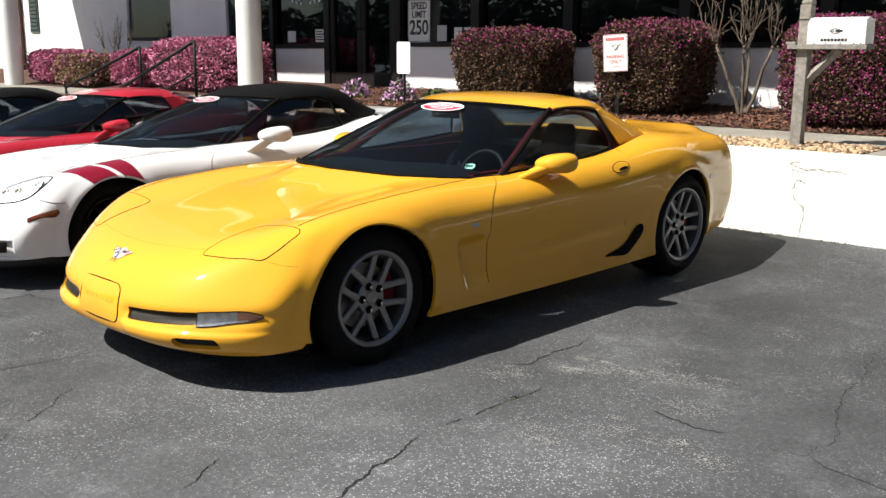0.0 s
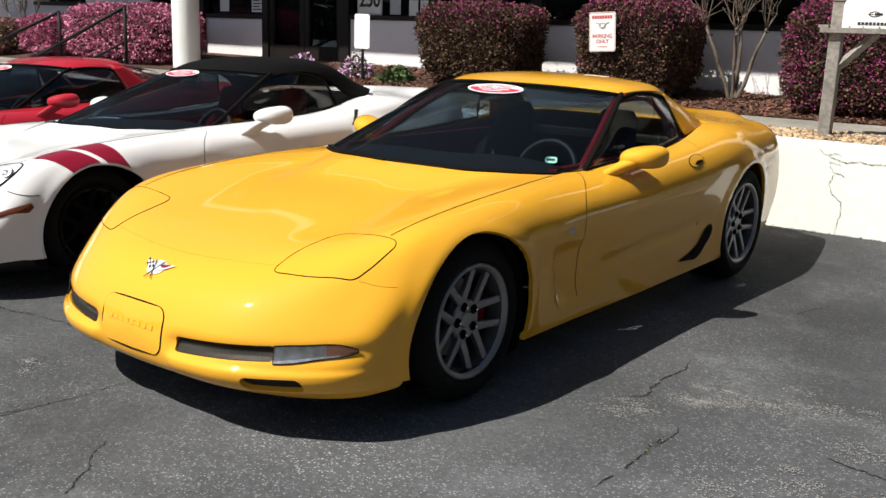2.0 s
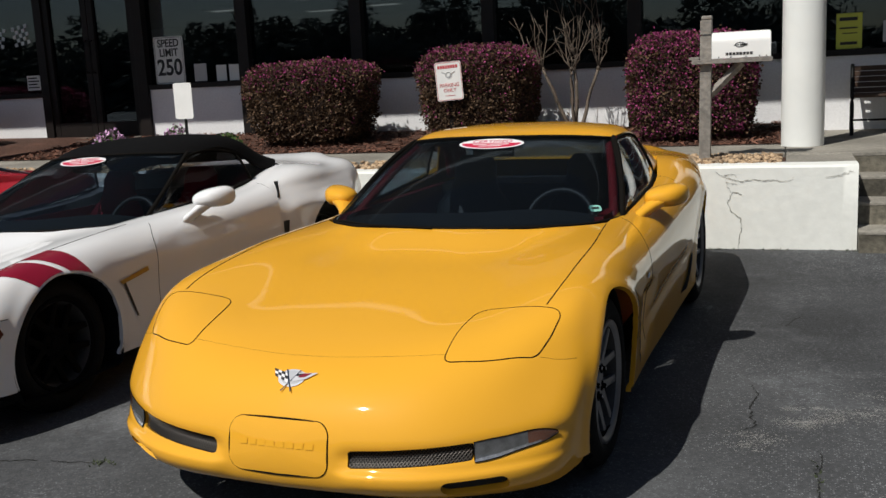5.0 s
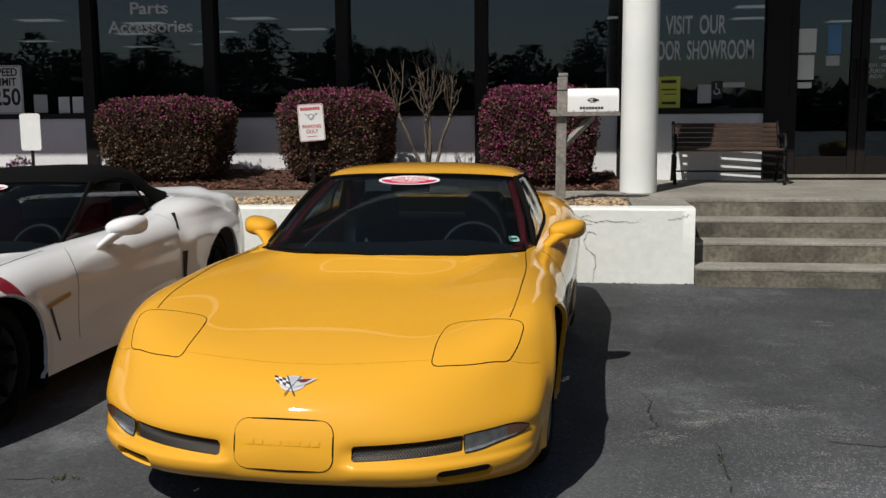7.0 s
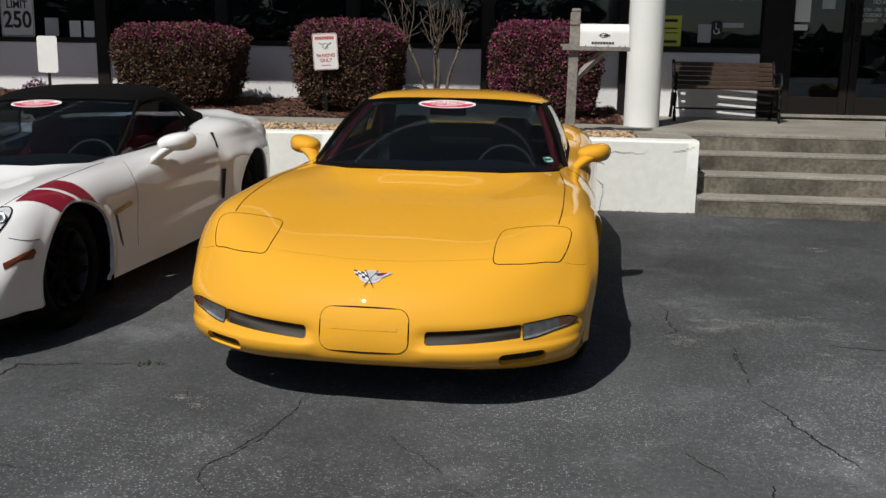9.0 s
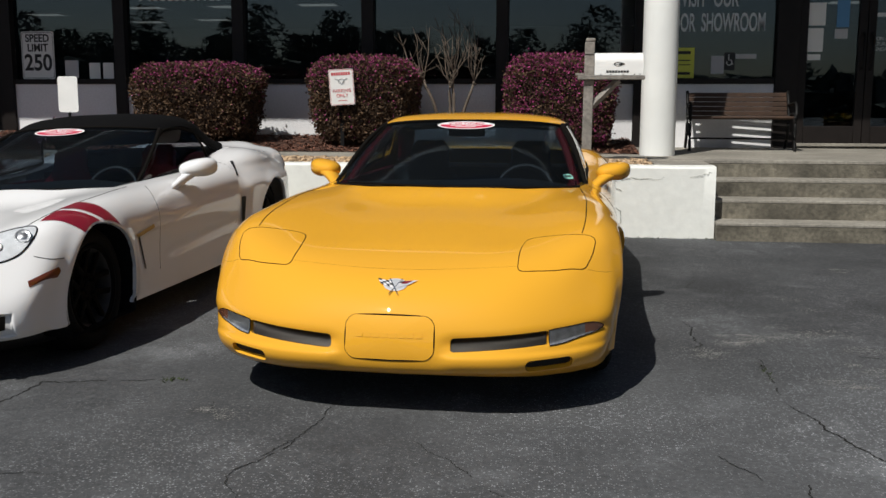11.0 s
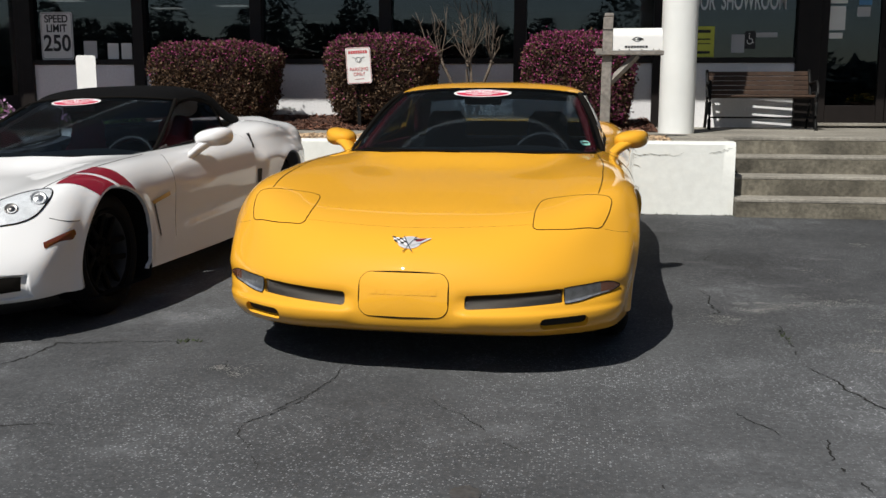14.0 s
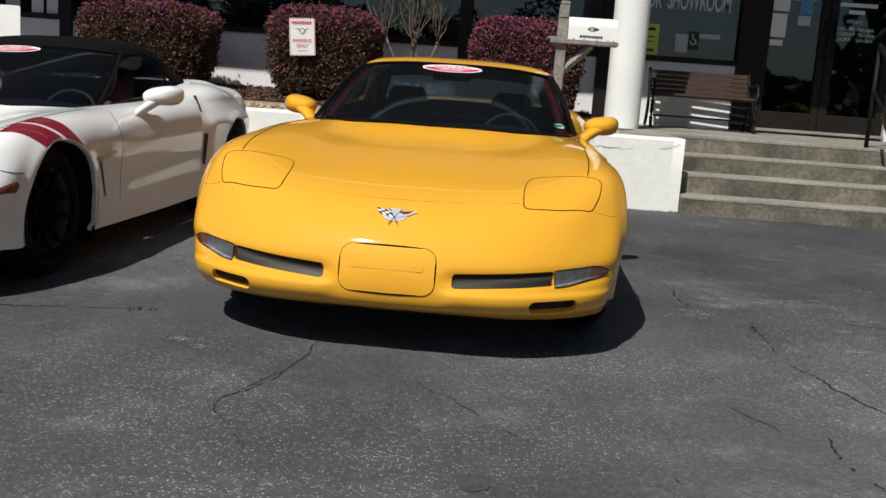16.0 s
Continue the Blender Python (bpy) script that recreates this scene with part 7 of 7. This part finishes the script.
def bare_tree(at, seed, height, name="bare_tree"):
    """A pruned multi-stemmed tree without leaves, knuckled where it was cut, with thin new shoots."""
    rnd = random.Random(seed)
    t = thing(name, "bare pruned small tree with pale smooth stems", "tree", at)
    trunk = bmesh.new()
    twigs = bmesh.new()
    for k, way in enumerate((-1.0, -0.15, 0.12, 0.75)):
        lean = 0.31 * way + rnd.gauss(0, 0.03)
        h = height * rnd.uniform(0.40, 0.50)
        path = []
        for i in range(8):
            u = i / 7
            path.append((0.03 * way + lean * u ** 1.25 + rnd.gauss(0, 0.008), rnd.gauss(0, 0.010) + 0.05 * (k - 1.5) * u, -0.05 + h * u))
        tube_bm(path, 0.023, 7, trunk, taper=0.015)
        top = Vector(path[-1])
        for _ in range(3):
            bmesh.ops.create_icosphere(trunk, subdivisions=1, radius=rnd.uniform(0.013, 0.021), matrix=Matrix.Translation(top + Vector((rnd.gauss(0, 0.012), rnd.gauss(0, 0.01), rnd.gauss(0, 0.02)))))
        for j in range(6):
            out = 0.40 * lean + rnd.uniform(-0.22, 0.22)
            l = height * rnd.uniform(0.14, 0.44)
            p = [top]
            for i in range(1, 5):
                u = i / 4
                p.append(top + Vector((out * u ** 0.7 + rnd.gauss(0, 0.017), rnd.gauss(0, 0.03) * u, l * u)))
            tube_bm(p, 0.0072, 5, twigs, taper=0.003)
            bmesh.ops.create_icosphere(twigs, subdivisions=1, radius=rnd.uniform(0.008, 0.013), matrix=Matrix.Translation(p[2]))
            for _ in range(3):
                q = p[rnd.choice((1, 2, 3))]
                e = Vector((rnd.gauss(0, 0.075), rnd.gauss(0, 0.04), l * rnd.uniform(0.10, 0.34)))
                tube_bm([q, q + e * 0.5 + Vector((rnd.gauss(0, 0.008), 0, 0)), q + e], 0.0042, 4, twigs, taper=0.002)
    part("trunk", trunk, M["bark"], t, smooth=True)
    part("crown", twigs, M["bark"], t, smooth=True)
    return t


bare_tree((-0.80, 6.72, bed(-0.8, 6.72)), 31, 1.75)
bare_tree((-13.62, 6.85, bed(-13.62, 6.85)), 32, 1.45)
bare_tree((-17.6, 6.2, bed(-17.6, 6.2)), 33, 2.2)


# ---- signs, mailbox, bench, railings ----
def blank_sign():
    s = thing("sign_post", "blank white rounded sign on a thin dark post", "sign", (-5.075, 5.98, bed(-5.075, 5.98)))
    z = 1.312 - bed(-5.075, 5.98)
    part("sign_panel", plate_bm([(x, y + z) for x, y in rounded_rect(0.235, 0.40, 0.03)], 0.004), M["sign"], s)
    part("post", box_bm((-0.012, 0.006, -0.05), (0.012, 0.030, z + 0.15)), M["iron"], s)
    for dz in (-0.165, 0.165):
        o = part("bolt", lathe_bm([(0, 0.008), (-0.004, 0.006), (-0.005, 0)], 8, m=pose(0, -0.001, z + dz, 0, 0, -90)), M["grey_print"], s)


def parking_sign():
    x0, y0 = -1.935, 5.99
    s = thing("parking_sign", "white parking sign with red print sunk in a shrub", "sign", (x0, y0, bed(x0, y0)), turn=13)
    z = 1.392 - bed(x0, y0)
    m = pose(0, 0, z, 0, -3.5, 0) @ Matrix.Diagonal((0.89, 1, 0.90, 1))
    part("sign_panel", plate_bm(rounded_rect(0.30, 0.43, 0.025), 0.004, m), M["sign"], s)
    part("post", box_bm((-0.02, 0.12, -0.05), (0.02, 0.15, z - 0.12)), M["iron"], s)
    ring = [(x * 0.95, y * 0.965) for x, y in rounded_rect(0.30, 0.43, 0.025)]
    part("border", tube_bm([m @ Vector((x, -0.001, y)) for x, y in ring], 0.0022, 4, closed=True), M["red_print"], s)
    for i in range(8):
        x = -0.105 + i * 0.029
        part("name_bar", plate_bm([(x - 0.011, 0.142), (x + 0.011, 0.142), (x + 0.011, 0.178), (x - 0.011, 0.178)], 0.001, m @ pose(0, -0.002, 0)), M["red_print"], s)
    text_part("PARKING", 0.058, m @ pose(0, -0.002, -0.045) @ UPRIGHT, M["red_print"], s, stretch=0.92)
    text_part("ONLY", 0.058, m @ pose(0, -0.002, -0.102) @ UPRIGHT, M["red_print"], s, stretch=0.92)
    em = bmesh.new()
    for k in (-1, 1):
        tube_bm([m @ Vector((k * 0.075, -0.003, 0.105)), m @ Vector((k * 0.03, -0.003, 0.085)), m @ Vector((0, -0.003, 0.035))], 0.004, 4, em)
    tube_bm([m @ Vector((0.036 * math.cos(a), -0.003, 0.07 + 0.03 * math.sin(a))) for a in np.linspace(0, math.tau, 16, endpoint=False)], 0.003, 4, em, closed=True)
    part("emblem", em, M["grey_print"], s)
    part("arrow", plate_bm([(-0.055, -0.163), (0.055, -0.163), (0.055, -0.157), (-0.055, -0.157)], 0.001, m @ pose(0, -0.002, 0)), M["red_print"], s)


def mailbox():
    x0, y0 = 0.680, 4.56
    s = thing("mailbox", "white metal mailbox on a weathered wooden post", "mailbox", (x0, y0, 0.675))
    post = box_bm((-0.044, -0.044, -0.03), (0.044, 0.044, 1.10), 0.006)
    for v in post.verts:
        v.co.x += 0.012 * (v.co.z / 1.1) - 0.006
    add_box(post, (-0.030, -0.044, 1.10), (0.054, 0.044, 1.135), 0.012)
    part("post", post, M["weathered"], s)
    part("shelf", box_bm((-0.10, -0.09, 0.765), (0.50, 0.09, 0.80), 0.004), M["weathered"], s)
    part("shelf", box_bm((-0.12, -0.075, 0.80), (-0.045, 0.075, 0.822), 0.003), M["weathered"], s)
    part("brace", tube_bm([(0.03, 0, 0.52), (0.27, 0, 0.765)], 0.034, 4), M["weathered"], s)
    prof = [(-0.085, 0.0), (-0.085, 0.115)] + [(-0.085 * math.cos(a), 0.115 + 0.085 * math.sin(a)) for a in np.linspace(0.2, math.pi - 0.2, 12)] + [(0.085, 0.115), (0.085, 0.0)]
    bm = bmesh.new()
    a = [bm.verts.new((0.050, y, 0.803 + z)) for y, z in prof]
    b = [bm.verts.new((0.478, y, 0.803 + z)) for y, z in prof]
    bm.faces.new(a)
    bm.faces.new(b[::-1])
    n = len(prof)
    for i in range(n):
        bm.faces.new((a[i], b[i], b[(i + 1) % n], a[(i + 1) % n]))
    box = part("box", bm, M["mailbox"], s, "white enamel mailbox", angle=30)
    part("door", box_bm((0.478, -0.088, 0.803), (0.486, 0.088, 0.99), 0.003), M["mailbox"], box)
    for i in range(8):
        x = 0.165 + i * 0.0255
        part("name_bar", plate_bm([(x - 0.010, 0.824), (x + 0.010, 0.824), (x + 0.010, 0.845), (x - 0.010, 0.845)], 0.001, pose(0, -0.0875, 0)), M["black"], box)
    em = bmesh.new()
    tube_bm([(0.262 + 0.036 * math.cos(a), -0.0865, 0.900 + 0.017 * math.sin(a)) for a in np.linspace(0, math.tau, 20, endpoint=False)], 0.0028, 4, em, closed=True)
    add_box(em, (0.262, -0.0885, 0.893), (0.315, -0.0855, 0.908))
    add_box(em, (0.215, -0.0885, 0.898), (0.256, -0.0855, 0.902))
    part("emblem", em, M["black"], box)
    for x in (0.10, 0.19, 0.30, 0.40, 0.45):
        part("screw", box_bm((x, -0.088, 0.806), (x + 0.009, -0.0855, 0.814)), M["black"], box)
    part("cord", tube_bm([(-0.04, -0.047, 0.99), (0.05, -0.047, 0.99)], 0.004, 5), M["black"], s)


def bench():
    s = thing("bench", "slatted brown wooden bench with black iron ends", "bench", (2.45, 6.84, PORCH), turn=-3)
    L = 0.55
    for i in range(5):
        y = -0.20 + i * 0.088
        part("seat_slat", box_bm((-L, y, 0.345 + 0.004 * (i - 2) ** 2), (L, y + 0.078, 0.367 + 0.004 * (i - 2) ** 2), 0.004), M["bench_wood"], s)
    for i in range(5):
        z = 0.385 + i * 0.053
        part("back_slat", box_bm((-L, 0.245 + 0.028 * i, z), (L, 0.262 + 0.028 * i, z + 0.048), 0.004), M["bench_wood"], s)
    for x in (-L - 0.012, L + 0.012):
        bm = bmesh.new()
        tube_bm(spline([(x, -0.26, 0), (x, -0.20, 0.12), (x, -0.21, 0.34), (x, 0.22, 0.36)], 14), 0.018, 6, bm)
        tube_bm(spline([(x, 0.40, 0), (x, 0.27, 0.16), (x, 0.22, 0.36), (x, 0.38, 0.66)], 14), 0.018, 6, bm)
        tube_bm(spline([(x, -0.24, 0.34), (x, -0.22, 0.50), (x, 0.0, 0.52), (x, 0.30, 0.51)], 12), 0.016, 6, bm)
        part("bench_end", bm, M["iron"], s, smooth=True)
    part("stretcher", tube_bm([(-L, 0.0, 0.13), (L, 0.0, 0.13)], 0.011, 6), M["iron"], s)


def railing(name, label, posts, group="handrails"):
    r = thing(name, label, "railing", posts[0][0], group)
    o = Vector(posts[0][0])
    tops = []
    for base, h in posts:
        b = Vector(base) - o
        part("rail_post", tube_bm([b + Vector((0, 0, -0.06)), b + Vector((0, 0, h))], 0.021, 8), M["iron"], r, smooth=True)
        tops.append(b + Vector((0, 0, h)))
    part("handrail", tube_bm(tops, 0.024, 8), M["iron"], r, smooth=True)
    low = [t + Vector((0, 0, -0.42)) for t in tops]
    part("lower_rail", tube_bm(low, 0.016, 8), M["iron"], r, smooth=True)


def planter():
    p = thing("planter", "dark clay bowl of yellow flowers on the porch", "planter", (4.22, 5.62, PORCH))
    part("pot", lathe_bm([(0.0, 0.0), (0.0, 0.13), (0.10, 0.15), (0.24, 0.21), (0.27, 0.23), (0.285, 0.23), (0.285, 0.20), (0.25, 0.19), (0.25, 0.0)], 28, "Z"), M["clay"], p, angle=40)
    rnd = random.Random(51)

    def spot():
        a, q = rnd.uniform(0, math.tau), rnd.random() ** 0.5
        return Vector((0.2 * q * math.cos(a), 0.2 * q * math.sin(a), 0.26 + 0.10 * (1 - q * q) * rnd.random())), Vector((math.cos(a) * q, math.sin(a) * q, 1)).normalized()

    v, f = leaves(260, 0.045, spot, rnd)
    tagged(mesh_object("foliage", v, f, M["leaf_green"], p, False), kind="stuff")
    v, f = leaves(90, 0.035, lambda: (spot()[0] + Vector((0, 0, 0.04)), Vector((0, 0, 1))), rnd)
    tagged(mesh_object("bloom", v, f, M["yellow_petal"], p, False), kind="stuff")


planter()
blank_sign()
parking_sign()
mailbox()
bench()
RAILS = [((3.62, 4.95, PORCH), 0.94), ((3.60, 4.02, 0.21), 0.90)]
railing("handrail_right", "black iron handrail at the entrance steps", RAILS)
railing("handrail_left", "black iron handrail beside the hedge", [((-8.10, 4.9, PORCH), 0.815), ((-10.1, 4.9, 0.35), 0.47)])
railing("handrail_left", "black iron handrail beside the hedge", [((-9.53, 4.9, PORCH), 0.73), ((-11.9, 4.9, 0.35), 0.42)])

# ---- posters and lettering on the glass ----
GY = FY + 0.044


def flat(name, x0, x1, z0, z1, material, label, category="poster", y=GY):
    return tagged(part(name, box_bm((x0, y - 0.003, z0), (x1, y, z1)), M[material], None), label, category)


def window_signs():
    s = thing("speed_sign", "white speed limit sign standing in the shop window", "sign", (-6.235, FY + 0.035, 1.515))
    part("sign_panel", plate_bm([(x, z + 0.30) for x, z in rounded_rect(0.44, 0.60, 0.03)], 0.004), M["paper"], s)
    for words, z, size in (("SPEED", 0.512, 0.135), ("LIMIT", 0.392, 0.135), ("250", 0.20, 0.285)):
        text_part(words, size, pose(0, -0.002, z) @ UPRIGHT, M["black"], s, stretch=0.88, weight=size * 0.022)
    ring = [(x * 0.94, z * 0.955 + 0.30) for x, z in rounded_rect(0.44, 0.60, 0.03)]
    part("border", tube_bm([(x, -0.001, z) for x, z in ring], 0.003, 4, closed=True), M["black"], s)
    flat("paper", -5.88, -5.70, 1.53, 1.75, "grey_print", "grey paper notice on the glass")
    flat("paper", -5.555, -5.41, 1.52, 1.72, "paper", "white paper notice on the glass")
    flat("paper", -5.37, -5.23, 1.52, 1.72, "paper", "white paper notice on the glass")
    p = flat("paper", -8.55, -8.33, 1.52, 1.72, "paper", "white notice with dark print lines")
    for i in range(4):
        part("print_bar", box_bm((-8.53, GY - 0.006, 1.55 + i * 0.042), (-8.35 - 0.03 * (i % 2), GY - 0.004, 1.568 + i * 0.042)), M["black"], p)
    for x0 in (-8.98, -8.57):
        t = thing("flag_decal", "white checkered flag decal on the shop glass", "decal", (x0, GY - 0.004, 2.26), "window decals")
        tilt = pose(0, 0, 0, 0, 14 if x0 < -8.8 else -10, 0)
        for i in range(5):
            for j in range(5):
                if (i + j) % 2 == 0:
                    a, b = -0.13 + i * 0.054, -0.13 + j * 0.054
                    part("check", plate_bm([(a, b), (a + 0.05, b), (a + 0.05, b + 0.05), (a, b + 0.05)], 0.001, tilt), M["lettering"], t)
    flat("paper", -9.25, -9.05, 1.52, 1.70, "paper", "white leaflet standing on the sill")
    for words, x0, x1, z0, z1, w in (("VISIT  OUR", 1.824, 2.493, 2.345, 2.555, 0.004), ("INDOOR  SHOWROOM", 1.515, 2.803, 2.060, 2.275, 0.004), ("Parts", -4.56, -4.08, 2.70, 2.845, 0.005), ("Accessories", -4.854, -3.779, 2.48, 2.625, 0.005)):
        t = thing("window_lettering", "white lettering on the shop window", "lettering", ((x0 + x1) / 2, GY, z0))
        word = text_part(words, 0.25, UPRIGHT, M["lettering"], t, weight=w)
        lo = [min(v.co[k] for v in word.data.vertices) for k in range(3)]
        hi = [max(v.co[k] for v in word.data.vertices) for k in range(3)]
        for v in word.data.vertices:
            v.co = ((v.co.x - lo[0]) / (hi[0] - lo[0]) * (x1 - x0) - (x1 - x0) / 2, v.co.y - 0.002, (v.co.z - lo[2]) / (hi[2] - lo[2]) * (z1 - z0))
    p = flat("yellow_poster", 1.76, 2.005, 1.52, 1.875, "yellow_paper", "yellow-green poster with dark print")
    for z0, z1, x0 in ((1.80, 1.835, 1.79), (1.72, 1.735, 1.79), (1.67, 1.680, 1.82), (1.56, 1.59, 1.80)):
        part("print_bar", box_bm((x0, GY - 0.006, z0), (1.96, GY - 0.004, z1)), M["black"], p)
    p = flat("access_sign", 2.35, 2.475, 1.615, 1.82, "black", "black access sign with a white wheelchair symbol", "sign")
    bm = bmesh.new()
    c = Vector((2.41, GY - 0.006, 1.70))
    tube_bm([c + Vector((0.030 * math.cos(a), 0, 0.030 * math.sin(a))) for a in np.linspace(-3.6, 0.5, 14)], 0.0062, 5, bm)
    tube_bm([c + Vector((-0.008, 0, 0.075)), c + Vector((-0.006, 0, 0.030)), c + Vector((0.024, 0, 0.028)), c + Vector((0.036, 0, -0.02)), c + Vector((0.046, 0, -0.016))], 0.0062, 5, bm)
    tube_bm([c + Vector((-0.008, 0, 0.082)), c + Vector((-0.008, 0, 0.092))], 0.009, 6, bm)
    part("wheelchair_symbol", bm, M["paper"], p)
    flat("paper", 2.20, 2.35, 1.57, 1.78, "grey_print", "white leaflet behind the glass", y=GY - 0.004)
    flat("paper", 2.48, 2.72, 1.745, 1.80, "grey_print", "white paper strip on the glass")
    for x0, x1, z0, z1, m, l in ((3.285, 3.475, 2.12, 2.38, "paper", "white notice on the glass door"), (3.275, 3.460, 1.82, 2.09, "paper", "white notice on the glass door"),
                                 (3.29, 3.44, 1.725, 1.79, "paper", "narrow white label on the glass door"), (3.60, 3.74, 2.10, 2.42, "blue_paper", "blue poster on the glass door"), (3.585, 3.73, 1.97, 2.08, "grey_print", "torn white sticker on the glass door")):
        flat("notice", x0, x1, z0, z1, m, l, y=FY + 0.016)
    t = thing("door_lettering", "white opening hours lettering on the glass door", "lettering", (4.24, FY + 0.016, 2.05))
    for i, (words, z, x) in enumerate((("HOURS:", 0.0, 0.0), ("MON - FRI  9am-6pm", -0.085, 0.0), ("SATURDAY  9am-5pm", -0.145, 0.0), ("SUNDAY    1pm-5pm", -0.205, 0.0))):
        text_part(words, 0.062, pose(x, -0.002, z) @ UPRIGHT, M["lettering"], t, stretch=0.82)
    for x0, x1, z in ((-0.22, 0.24, 0.165), (-0.08, 0.10, 0.085)):
        part("name_bar", box_bm((x0, -0.004, z), (x1, -0.002, z + 0.045)), M["lettering"], t)


window_signs()


def ceiling_lights():
    """Fluorescent panels set into the showroom ceiling."""
    spots = ((-9.4, 14.0), (-12.2, 18.8), (-10.6, 21.2), (-8.6, 20.7), (-4.9, 17.0), (4.1, 14.3), (4.4, 16.5), (1.9, 15.8), (-9.0, 17.3), (-7.0, 17.2), (-5.3, 14.5), (-7.7, 15.0), (6.5, 17.6))
    for x, y in spots:
        l = thing("ceiling_light", "lit fluorescent panel in the showroom ceiling", "lamp", (x, y, 3.36), "showroom lights")
        bm = bmesh.new()
        for lo, hi in (((-0.46, -0.34, -0.035), (0.46, -0.30, 0.0)), ((-0.46, 0.30, -0.035), (0.46, 0.34, 0.0)), ((-0.46, -0.30, -0.035), (-0.42, 0.30, 0.0)), ((0.42, -0.30, -0.035), (0.46, 0.30, 0.0))):
            add_box(bm, lo, hi)
        part("housing", bm, M["soffit"], l)
        part("diffuser", box_bm((-0.415, -0.295, -0.025), (0.415, 0.295, -0.004)), M["tube_light"], l)


ceiling_lights()
